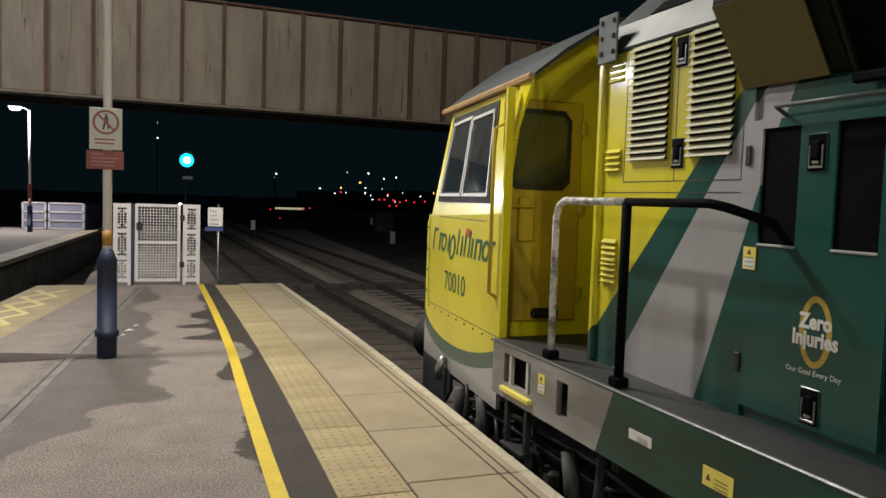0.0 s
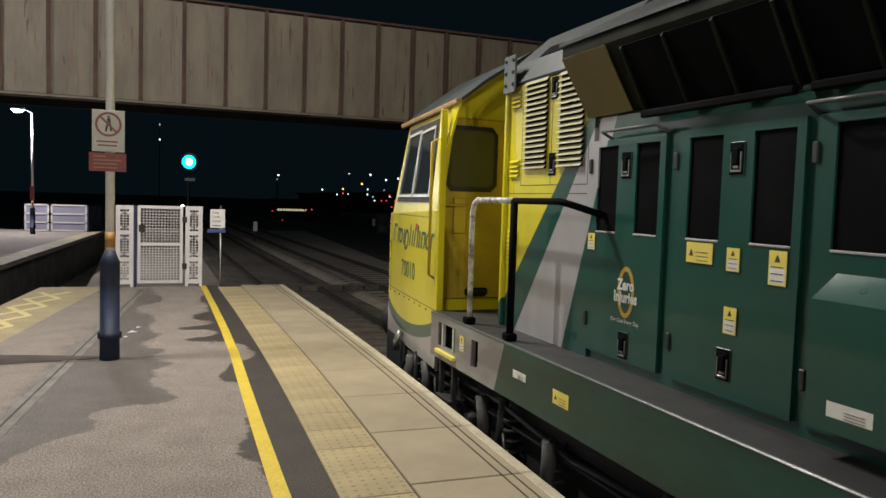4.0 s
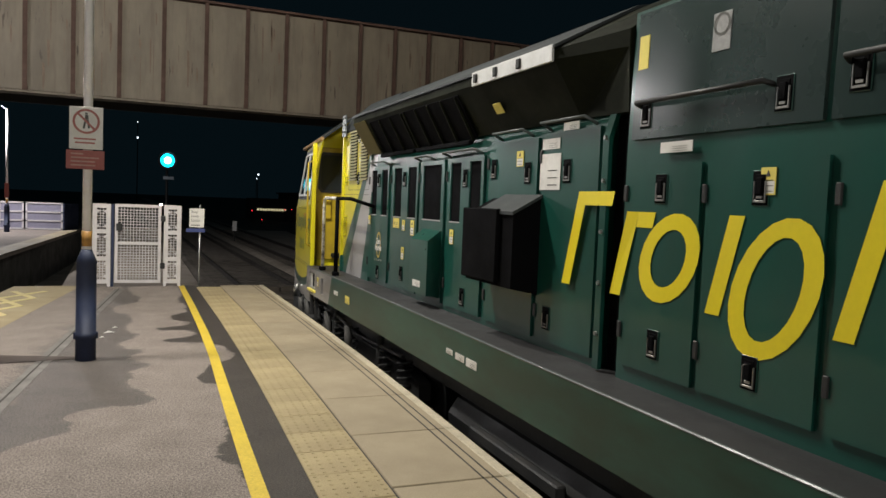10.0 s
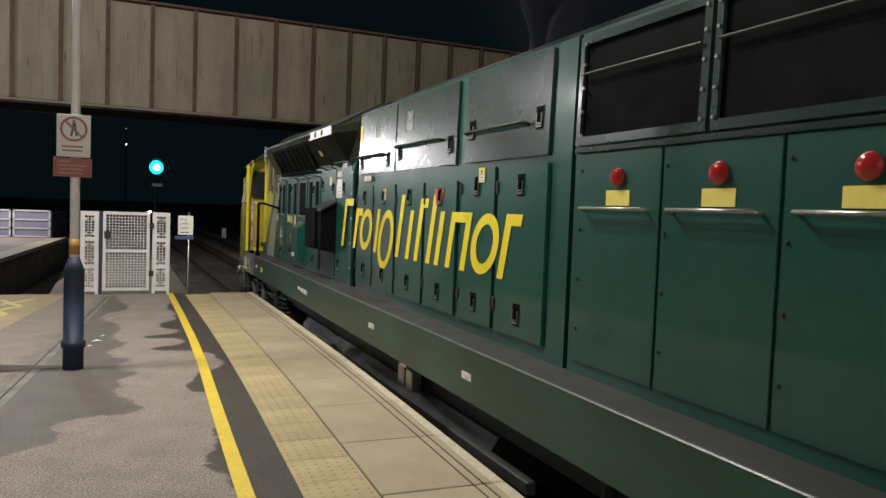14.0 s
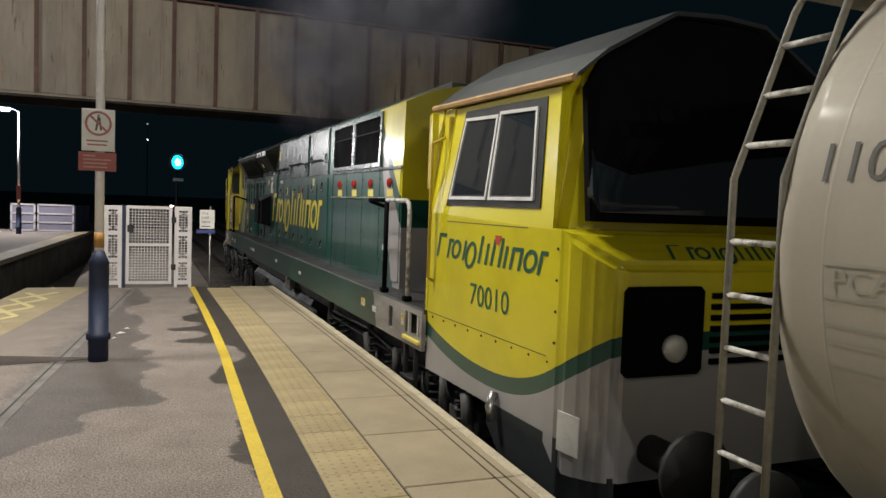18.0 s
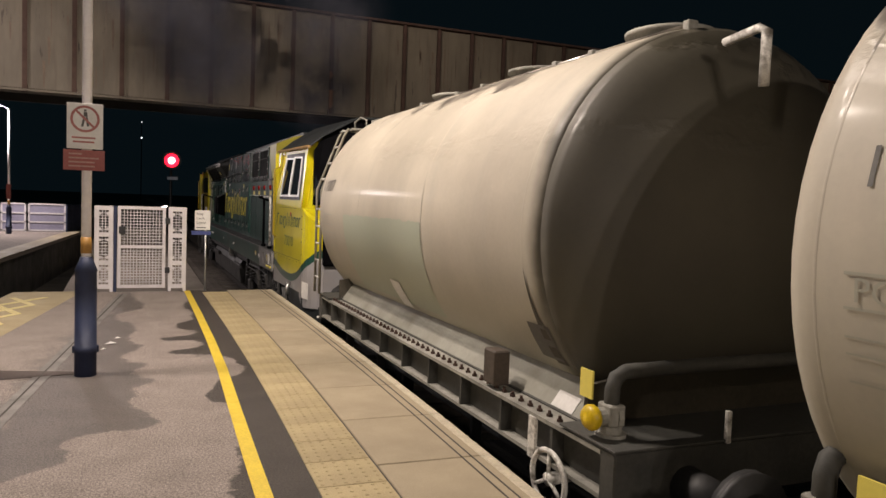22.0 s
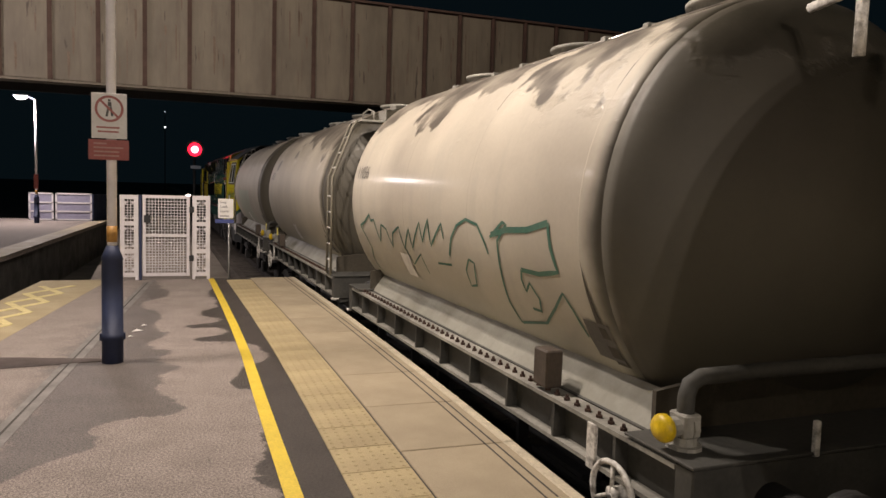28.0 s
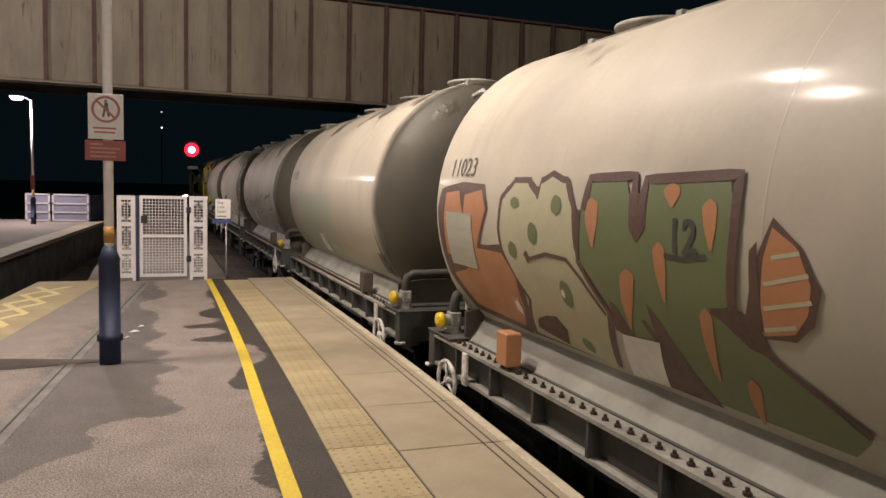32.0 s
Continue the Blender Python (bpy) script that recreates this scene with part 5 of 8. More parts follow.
part("exhaust_stack", bx(1.1, 1.84, -4.9, -4.1, 2.86, 3.0, 0.02), M_roof, loco)
part("roof_walk", bx(1.0, 1.94, -9.9, 2.5, 2.86, 2.955, 0.01), M_roof, loco)

# grab rails over the cooling doors
for a, b, z in ((2.52, 1.98, 2.02), (1.02, 0.66, 2.02), (0.30, -0.38, 2.03), (-0.70, -1.18, 2.12), (-1.42, -1.96, 2.14)):
    g = bmesh.new()
    rod(g, [(CX_, a, z - 0.04), (CX_ - 0.09, a - 0.01, z), (CX_ - 0.09, b + 0.01, z), (CX_, b, z - 0.04)], 0.010)
    part("grab_rail", g, M_plate, loco, "bright steel grab rail", True)


def label(y0_, y1_, z0, z1, material=M_labely, x=HX, mark=True, name="warning_label"):
    """A small stuck-on notice with rows of unreadable print."""
    if mark:
        ym, zm = (y0_ + y1_) / 2, (z0 + z1) / 2
        y0_, y1_, z0, z1 = ym + (y0_ - ym) * 0.82, ym + (y1_ - ym) * 0.82, zm + (z0 - zm) * 0.85, zm + (z1 - zm) * 0.85
    t = part(name, bx(x - 0.0285, x - 0.0245, y1_, y0_, z0, z1), material, loco)
    w = y0_ - y1_
    if mark and w < 0.14:
        part("text_panel", bx(x - 0.0288, x - 0.0284, y1_ + w * 0.06, y0_ - w * 0.06, z0 + (z1 - z0) * 0.05, z0 + (z1 - z0) * 0.50), M_labelw, t, "white text panel")
    b = bmesh.new()
    n = 3
    for k in range(n):
        zz = z0 + (z1 - z0) * (0.12 + 0.2 * k)
        box(b, x - 0.0305, x - 0.0285, y1_ + w * 0.15, y0_ - w * (0.15 if w < 0.14 else 0.4), zz, zz + (z1 - z0) * 0.025)
    if mark:
        cy, cz, s = (y1_ + y0_) / 2, z0 + (z1 - z0) * 0.78, min(w, z1 - z0) * 0.15
        if w > 0.14:
            cy = y0_ - w * 0.2
            cz = (z0 + z1) / 2
        prism(b, [(cy - s, cz - s), (cy + s, cz - s), (cy, cz + s)], "x", x - 0.031, x - 0.0285)
    part("print", b, M_ink, t)


part("warning_label", prism(bmesh.new(), [(0.300, 2.330), (0.345, 2.262), (0.341, 2.258), (0.296, 2.326)], "y", -0.92, -0.80), M_labely, canopy, "yellow warning label on the canopy underside")
for a in ((2.72, 2.63, 1.30, 1.42), (1.80, 1.57, 1.30, 1.42), (1.50, 1.40, 1.28, 1.41), (1.24, 1.12, 1.24, 1.42), (1.50, 1.40, 0.98, 1.13), (0.22, 0.12, 1.22, 1.37), (-0.14, -0.26, 1.20, 1.39), (-0.98, -1.10, 1.86, 1.99)):
    label(*a, x=CX_)
for a in ((-3.30, -3.40, 1.66, 1.80), (-5.58, -5.70, 1.80, 1.93)):
    label(*a)
for a in ((-1.36, -1.58, 1.97, 2.04), (-1.34, -1.60, 1.70, 1.94), (-1.62, -1.80, 2.08, 2.13), (0.78, 0.58, 0.80, 0.86)):
    label(*a, material=M_labelw, x=CX_ if a[0] < 0 else 0.328, mark=False, name="notice_label")
label(-2.62, -2.86, 1.885, 1.94, M_labelw, mark=False, name="notice_label")
# beam labels: printed data plates
for a in ((3.10, 2.92, 0.42, 0.47), (-0.52, -0.64, 0.42, 0.46), (-0.70, -0.86, 0.41, 0.46), (-0.90, -1.08, 0.40, 0.46), (-3.80, -3.96, 0.41, 0.46), (-6.00, -6.15, 0.40, 0.45), (-10.0, -10.14, 0.40, 0.46)):
    label(*a, material=M_labelw, x=0.13 + 0.0243, mark=False, name="data_label")
for a in ((2.58, 2.36, 0.38, 0.48), (4.06, 3.96, 0.40, 0.54), (-9.55, -9.72, 0.40, 0.50), (-10.95, -11.03, 0.40, 0.53)):
    label(*a, x=0.13 + 0.0243)
for yc, zc, k in ((-3.0, 2.44, 0.8), (-4.0, 2.44, 1.0), (-2.42, 2.44, 0.5)):
    w = 0.06 * k + 0.01
    slant_panel("notice_label", yc + w, yc - w, zc - 0.09, zc + 0.09, M_dull if k > 0.6 else M_labely, 0.026)
    if k > 0.6:
        r = bmesh.new()
        cpts = [[slant(yc + rr * math.cos(t), zc + 0.035 + rr * math.sin(t), 0.028) for t in (2 * math.pi * q_ / 20 for q_ in range(20))] for rr in (0.055, 0.042)]
        va, vb = [r.verts.new(p) for p in cpts[0]], [r.verts.new(p) for p in cpts[1]]
        for q_ in range(20):
            r.faces.new((va[q_], va[(q_ + 1) % 20], vb[(q_ + 1) % 20], vb[q_]))
        part("mark_ring", r, M_ink, loco)


# ---- painted marks: slanted bars and rings in place of the operator's lettering ----
def bar2(s, h0, h1, w, sl):
    return [[(s + sl * h0, h0), (s + w + sl * h0, h0), (s + w + sl * h1, h1), (s + sl * h1, h1)]]


def ring2(sc, hc, rx, rz, th, sl, a0=0.0, a1=360.0, n=22):
    out = []
    for k in range(n):
        t0, t1 = (radians(a0 + (a1 - a0) * q_ / n) for q_ in (k, k + 1))
        p = []
        for r, t in ((1, t0), (1, t1), (0, t1), (0, t0)):
            ex, ez = rx - (0 if r else th), rz - (0 if r else th)
            hh = hc + ez * math.sin(t)
            p.append((sc + ex * math.cos(t) + sl * hh, hh))
        out.append(p)
    return out


def mark_shapes(H):
    """Twelve plain strokes and rings, as wide and tall as the painted name. H: height of the tall strokes."""
    sl, w, xh = 0.24, 0.135 * H, 0.76 * H
    q_ = []
    bars_ = ((0.0, H * 0.94, 0.42), (0.776, xh, 0.20), (1.868, xh, 0), (2.888, H, 0), (3.304, xh, 0), (3.635, H * 0.94, 0.14), (4.066, H, 0), (4.353, xh, 0), (4.698, xh, 0.32), (5.129, xh, 0), (6.077, xh, 0.20))
    for p, h, cap in bars_:
        q_.append(bar2(p * H, 0, h, w, sl) + (bar2(p * H + w, h - w, h, cap * H, sl) if cap else []))
    for p, z0_, z1_, rx in ((1.365, 0.0, xh, 0.32), (2.385, -0.26 * H, xh, 0.34), (5.675, 0.0, xh, 0.33)):
        q_.append(ring2(p * H, (z0_ + z1_) / 2, rx * H, (z1_ - z0_) / 2, w, sl))
    return q_


def paint(groups, F, name, material, parent, label_=""):
    """Each group of flat shapes as one painted part."""
    for shapes in groups:
        b = bmesh.new()
        vs = {}
        for s in shapes:
            keys = [(round(p[0], 5), round(p[1], 5)) for p in s]
            for k in keys:
                if k not in vs:
                    vs[k] = b.verts.new(F(*k))
            b.faces.new([vs[k] for k in keys])
        part(name, b, material, parent, label_)


def mapped(me, F):
    for v in me.vertices:
        v.co = F(v.co.x, v.co.y)
    return me


H_ = 0.62
k_ = 4.42 / (6.35 * H_)
paint(mark_shapes(H_), lambda s, h: (HX - 0.0265 if not (0.30 < s * k_ < 0.72) else HX - 0.036, -1.71 - s * k_, 1.105 + h), "painted_stroke", M_letter, loco, "large yellow painted stroke")
paint([[[(0, 0), (0.2, 0.0), (0.16, -0.12), (0.03, -0.14)]]], lambda s, h: (HX - 0.028, -4.72 - s, 1.77 + h), "painted_accent", M_orange, loco, "small red painted wedge")
# small mark on both hood ends
for yz in (2.295, -9.50):
    xx = CX_ - 0.0235 if yz > 0 else HX - 0.0135
    paint([ring2(0, 0, 0.082, 0.150, 0.027, 0.0, n=28)], lambda s, h: (xx, yz - s, 1.085 + h), "gold_ring_mark", M_gold, loco, "gold oval mark")
    for tx, zz, sz in (("Zero", 1.125, 0.088), ("Injuries", 1.053, 0.088), ("Our Goal Every Day", 0.915, 0.033)):
        me = letters(tx, sz, Matrix.Identity(4), "CENTER", 0.0, 0.0035 if sz > 0.05 else 0.0)
        part("slogan", mapped(me, lambda s, h: (xx - 0.002, yz - s, zz + h) if sz < 0.05 else (xx - 0.002, yz - s * 0.88, zz + h)), M_labelw, loco, "pale painted slogan")


# ---- cabs ----
def cab(s, ye, taper, stretch):
    """A full-width cab; s: which way it faces, ye: the edge towards the hood, taper: how far its sides draw in to the nose."""
    L, fx = CAB_L * stretch + 0.10, 0.18 + taper
    c = part("cab", loft(bmesh.new(), [
        [(x, ye + s * (u + du), z) for x, z, du in pts_]
        for u, pts_ in (
            (0.20, [(0.18 + taper * 0.1, 0.10, 0), (0.18 + taper * 0.1, 1.494, 0), (0.3094, 2.398, 0), (0.536, 2.597, 0), (0.936, 2.861, 0), (2 * XC - 0.936, 2.861, 0), (2 * XC - 0.536, 2.597, 0), (2 * XC - 0.3094, 2.398, 0), (2 * XC - 0.18 - taper * 0.1, 1.494, 0), (2 * XC - 0.18 - taper * 0.1, 0.10, 0)]),
            (L, [(fx, 0.10, 0), (fx, 1.44, 0), ((fx + 0.12), 2.38, -0.16), ((fx + 0.32), 2.57, -0.20), (1.08, 2.87, -0.22), (2 * XC - 1.08, 2.87, -0.22), (2 * XC - (fx + 0.32), 2.57, -0.20), (2 * XC - (fx + 0.12), 2.38, -0.16), (2 * XC - fx, 1.44, 0), (2 * XC - fx, 0.10, 0)]))]),
        M_cab, loco, "yellow cab with green wave and grey skirt")
    # the side skin runs on past the recessed rear wall
    for sx in (0, 1):
        g = lambda x: 2 * XC - x if sx else x
        fl = loft(bmesh.new(), [[(g(x), ye + s * u, z) for x, z in ((x0, 0.10), (x0, 1.495), (x0 + 0.11, 2.40), (x0 + 0.14, 2.40), (x0 + 0.03, 1.495), (x0 + 0.03, 0.10))] for u, x0 in ((0.0, 0.18), (0.21, 0.181 + taper * 0.1))])
        part("side_flange", fl, M_cab, c, "cab side edge past the door")
    # rounded upright corners between the sides and the front
    rb_ = bmesh.new()
    rb_.from_mesh(c.data)
    yc = ye + s * (L - 0.3)
    es_ = [e for e in rb_.edges if all(s * (v.co.y - yc) > 0 and abs(v.co.x - XC) > 0.9 for v in e.verts) and abs(e.verts[0].co.z - e.verts[1].co.z) > 0.3]
    bmesh.ops.bevel(rb_, geom=es_, offset=0.15, segments=8, affect="EDGES")
    rb_.to_mesh(c.data)
    rb_.free()

    def side(u, z, off=0.0):
        u *= stretch
        k = u / L
        x = 0.18 + taper * k
        if z > 1.48:
            x += (0.11 + 0.015 * k) * (z - 1.48) / 0.9
        return (x - off, ye + s * u, z)

    def plate(name, quad, material, off, depth, parent=None, label_=""):
        b = bmesh.new()
        loft(b, [[side(u, z, off - depth) for u, z in quad], [side(u, z, off) for u, z in quad]])
        return part(name, b, material, parent or c, label_)

    # roof skin and gutter
    for sx in (0, 1):
        g = lambda x: 2 * XC - x if sx else x
        b = bmesh.new()
        loft(b, [[(g(x), ye + s * u, z) for x, u, z in q4] for q4 in (
            [(0.275, -0.20, 2.43), (fx + 0.10, L - 0.12, 2.41), (fx + 0.11, L - 0.12, 2.44), (0.285, -0.20, 2.465)],
            [(0.52, -0.20, 2.615), (fx + 0.32, L - 0.10, 2.585), (fx + 0.32, L - 0.10, 2.615), (0.52, -0.20, 2.65)],
            [(0.92, -0.20, 2.875), (1.08, L - 0.10, 2.885), (1.08, L - 0.10, 2.915), (0.92, -0.20, 2.905)],
            [(XC, -0.20, 2.88), (XC, L - 0.10, 2.91), (XC, L - 0.10, 2.94), (XC, -0.20, 2.91)])])
        part("cab_roof", b, M_roof, c, "grey cab roof")
    b = bmesh.new()
    rod(b, [(0.258, ye - s * 0.20, 2.437), (fx + 0.09, ye + s * (L - 0.12), 2.41)], 0.026, 6)
    part("gutter", b, surf("rusty_pink_gutter", (0.42, 0.26, 0.10), (0.25, 0.12, 0.06), 0.5, big=5, bump=0.1) if "rusty_pink_gutter" not in MATS else MATS["rusty_pink_gutter"], c, "scuffed orange-brown gutter")
    # nose
    b = bmesh.new()
    loft(b, [[((fx - 0.008), ye + s * (L - 0.20), 0.10), ((fx - 0.008), ye + s * (L - 0.20), 1.45), (2 * XC - (fx - 0.008), ye + s * (L - 0.20), 1.45), (2 * XC - (fx - 0.008), ye + s * (L - 0.20), 0.10)],
             [(fx, ye + s * L, -0.09), (fx, ye + s * L, 1.44), (2 * XC - fx, ye + s * L, 1.44), (2 * XC - fx, ye + s * L, -0.09)],
             [((fx + 0.07), ye + s * (L + 0.16), -0.09), ((fx + 0.07), ye + s * (L + 0.16), 1.35), (2 * XC - (fx + 0.07), ye + s * (L + 0.16), 1.35), (2 * XC - (fx + 0.07), ye + s * (L + 0.16), -0.09)],
             [((fx + 0.22), ye + s * (L + 0.30), -0.09), ((fx + 0.22), ye + s * (L + 0.30), 1.25), (2 * XC - (fx + 0.22), ye + s * (L + 0.30), 1.25), (2 * XC - (fx + 0.22), ye + s * (L + 0.30), -0.09)]])
    bmesh.ops.bevel(b, geom=[e for e in b.edges if (min(v.co.z for v in e.verts) > 0.3 and min(s * (v.co.y - ye) for v in e.verts) > L - 0.1) or abs(e.verts[0].co.z - e.verts[1].co.z) > 0.5], offset=0.045, segments=3, affect="EDGES")
    nose = part("nose", b, M_cab, c, "chamfered nose")
    yf = ye + s * (L + 0.30)
    for x0, dx in ((fx + 0.24, 0.36), (2 * XC - fx - 0.83, 0.23)):
        part("lamp_panel", bx(x0, x0 + 0.59, min(yf, yf + s * 0.03), max(yf, yf + s * 0.03), 0.57, 1.12, 0.03), M_black, nose, "black panel around the nose lamps")
        b = bmesh.new()
        lathe(b, [(0, 0.085), (s * 0.04, 0.085), (s * 0.055, 0.05)], 16, (x0 + dx, yf + s * 0.025, 0.74), "y")
        part("headlight", b, M_frame, nose, "unlit round headlight", True)
    b = bmesh.new()
    for k in range(7):
        box(b, 1.14, 2 * XC - 1.14, min(yf, yf + s * 0.02), max(yf, yf + s * 0.02), 0.62 + k * 0.07, 0.655 + k * 0.07)
    part("nose_grille", b, M_black, nose)
    yw0, yw1 = ye + s * (L + 0.02), ye + s * (L - 0.17)
    b = bmesh.new()
    yu = ye + s * (L - 0.205)
    loft(b, [[(x, y + s * o, z) for x, y, z in (((fx + 0.14), yw0 - s * 0.005, 1.50), ((fx + 0.17), ye + s * (L - 0.135), 2.35), ((fx + 0.33), yu + s * 0.01, 2.585), (1.09, yu, 2.885), (2 * XC - 1.09, yu, 2.885), (2 * XC - (fx + 0.33), yu + s * 0.01, 2.585), (2 * XC - (fx + 0.17), ye + s * (L - 0.135), 2.35), (2 * XC - (fx + 0.14), yw0 - s * 0.005, 1.50))] for o in (-0.02, 0.036)])
    part("windscreen_surround", b, M_black, c, "black panel around the windscreen")
    b = bmesh.new()
    zt, zb = 2.30, 1.56
    loft(b, [[(x, y + s * o, z) for x, y, z in (((fx + 0.2), yw0, zb), ((fx + 0.14), yw0, zb + 0.1), ((fx + 0.22), yw1, zt - 0.08), ((fx + 0.3), yw1, zt), (2 * XC - (fx + 0.3), yw1, zt), (2 * XC - (fx + 0.22), yw1, zt - 0.08), (2 * XC - (fx + 0.14), yw0, zb + 0.1), (2 * XC - (fx + 0.2), yw0, zb))] for o in (-0.01, 0.05)])
    part("windscreen", b, M_glass, c, "wide dark windscreen")
    for x0 in (0.6, 2 * XC - 0.85):
        b = bmesh.new()
        lathe(b, [(-s * 0.26, 0.10), (s * 0.26, 0.10), (s * 0.26, 0.24), (s * 0.30, 0.24)], 16, (x0 + 0.12, ye + s * (L + 0.42), 0.10), "y")
        part("buffer", b, M_dark, c, "round steel buffer", True)
    # lower skirt
    b = bmesh.new()
    q8 = [(1.15, 0.12), (1.15, -0.05), (1.35, -0.22), (1.6, -0.32), (L / stretch, -0.34), (L / stretch, 0.12)]
    loft(b, [[side(u, z, 0.0) for u, z in q8], [(side(u, z)[0] + 0.03, side(u, z)[1], z) for u, z in q8]])
    part("skirt", b, M_roof, c, "dark lower skirt plate")
    b = bmesh.new()
    loft(b, [[(fx + 0.01, ye + s * L, -0.34), (fx + 0.01, ye + s * L, -0.06), ((fx + 0.05), ye + s * L, -0.06), ((fx + 0.05), ye + s * L, -0.34)], [((fx + 0.21), ye + s * (L + 0.28), -0.38), ((fx + 0.21), ye + s * (L + 0.28), -0.06), ((fx + 0.25), ye + s * (L + 0.28), -0.06), ((fx + 0.25), ye + s * (L + 0.28), -0.38)]])
    part("skirt", b, M_roof, c)
    if s < 0:
        b = bmesh.new()
        loft(b, [[(fx + 0.004 - o, ye + s * (L + 0.01), 0.06), (fx + 0.066 - o, ye + s * (L + 0.155), 0.04), (fx + 0.066 - o, ye + s * (L + 0.155), 0.29), (fx + 0.004 - o, ye + s * (L + 0.01), 0.31)] for o in (0.0, 0.010)])
        part("label_patch", b, M_labelw, c, "pale patch on the skirt")
    b = bmesh.new()
    rod(b, [side(1.28, 0.22, 0.02), side(1.30, 0.12, 0.06), side(1.33, 0.02, 0.05)], 0.035)
    part("jacking_lug", b, M_steel, c, "worn steel lug", True)
    # seams and bolts
    b = bmesh.new()
    for u0, u1, z0, z1 in ((0.02, CAB_L - 0.01, 0.615, 0.621), (0.34, 1.62, 1.432, 1.438), (CAB_L - 0.008, CAB_L - 0.002, 0.62, 1.43)):
        loft(b, [[side(u, z, o) for u, z in ((u0, z0), (u1, z0), (u1, z1), (u0, z1))] for o in (-0.001, 0.0012)])
    part("seam", b, M_ink, c)
    b = bmesh.new()
    for k in range(9):
        x, y, z = side(0.12 + k * 0.225, 0.585)
        lathe(b, [(0.002, 0.011), (-0.006, 0.008)], 6, (x, y, z), "x")
    for k in range(4):
        x, y, z = side(CAB_L - 0.02, 0.72 + k * 0.2)
        lathe(b, [(0.002, 0.011), (-0.006, 0.008)], 6, (x - 0.002, y + s * 0.05, z), "x")
    part("bolt", b, M_rib, c)["kind"] = "stuff"
    # side window
    w = plate("side_window", [(0.30, 1.57), (1.74, 1.57), (1.62, 2.33), (0.42, 2.35)], M_rubber, 0.006, 0.01, None, "sliding cab window in black surround")
    for u0, u1, t0, t1 in ((0.36, 1.00, 0.46, 1.00), (1.03, 1.66, 1.02, 1.54)):
        plate("pane", [(u0 + 0.03, 1.66), (u1 - 0.03, 1.66), (t1 - 0.03, 2.24), (t0 + 0.03, 2.26)], M_glass, 0.010, 0.004, w)
        fr = bmesh.new()
        for q4 in (((u0, 1.62), (u1, 1.62), (u1, 1.645), (u0, 1.645)), ((t0, 2.265), (t1, 2.245), (t1, 2.27), (t0, 2.29)), ((u0, 1.62), (u0 + 0.024, 1.62), (t0 + 0.024, 2.28), (t0, 2.28)), ((u1 - 0.024, 1.62), (u1, 1.62), (t1, 2.26), (t1 - 0.024, 2.26))):
            loft(fr, [[side(u, z, o) for u, z in q4] for o in (0.004, 0.022)])
        part("sash", fr, M_frame, w, "pale aluminium sash")
    # door rail at the edge
    b = bmesh.new()
    px, py, _ = side(0.10, 1.0, 0.05)
    rod(b, [(px + 0.05, py, 0.90), (px, py, 0.93), (px, py, 2.10), (px + 0.12, py, 2.16)], 0.014)
    part("hand_rail", b, M_door, c, "dull yellow hand rail", True)
    b = bmesh.new()
    loft(b, [[(x, ye + s * u, z) for x, u, z in ((0.272, -0.19, 2.42), (0.292, -0.19, 2.42), (0.30, 0.0, 2.42), (0.28, 0.0, 2.42))], [(x, ye + s * u, z) for x, u, z in ((0.215, -0.05, 2.02), (0.235, -0.05, 2.02), (0.24, 0.0, 2.0), (0.22, 0.0, 2.0))]])
    part("awning", b, M_yellow, c, "yellow side flange under the roof overhang")
    part("edge_post", bx(0.17, 0.23, *sorted((ye, ye - s * 0.035)), 0.62, 2.38, 0.005), M_yellow, c)
    # rear wall with door
    yb = ye + s * 0.17
    ya_, yb_ = sorted((ye + s * 0.20, yb))
    dr = part("cab_door", bx(0.25, 0.90, ya_, yb_, 0.70, 2.34, 0.01), M_door, c, "grimy yellow cab door")
    yo = sorted((yb, yb - s * 0.014))
    part("window_seal", prism(bmesh.new(), [(0.30, 1.74), (0.35, 1.68), (0.74, 1.68), (0.80, 1.74), (0.80, 2.20), (0.74, 2.27), (0.36, 2.27), (0.30, 2.20)], "y", *yo), M_rubber, dr, "thick black rubber seal")
    yo2 = sorted((yb - s * 0.014, yb - s * 0.018))
    part("pane", prism(bmesh.new(), [(0.34, 1.76), (0.37, 1.72), (0.72, 1.72), (0.76, 1.76), (0.76, 2.18), (0.72, 2.23), (0.38, 2.23), (0.34, 2.18)], "y", *yo2), M_glass, dr, "dark reflecting door pane")
    part("lock_box", bx(0.38, 0.50, *sorted((yb, yb - s * 0.03)), 1.30, 1.62, 0.006), M_door, dr)
    b = bmesh.new()
    rod(b, [(0.27, yb - s * 0.05, 1.555), (0.48, yb - s * 0.05, 1.555)], 0.011)
    part("door_handle", b, M_door, dr)
    for zz in (0.86, 1.5, 2.1):
        part("hinge", bx(0.88, 0.92, *sorted((yb, yb - s * 0.03)), zz, zz + 0.10, 0.005), M_door, dr)
    part("foot_light", bx(0.52, 0.74, *sorted((yb, yb - s * 0.02)), 0.725, 0.80, 0.02), M_rubber, dr)
    # painted name strokes and number on the platform side
    Hc = 0.215
    kk = 1.66 / (6.35 * Hc)
    start = 1.84 if s > 0 else 0.16
    mk = mark_shapes(Hc)
    paint(mk, lambda a, h: side(start - s * a * kk, 1.13 + h, 0.0035), "painted_stroke", M_lettg, c, "green painted stroke")
    paint([[[(0, 0), (0.10, 0.0), (0.06, -0.07), (0.01, -0.06)]]], lambda a, h: side(start - s * (a + 1.02), 1.36 + h, 0.0045), "painted_accent", M_orange, c)
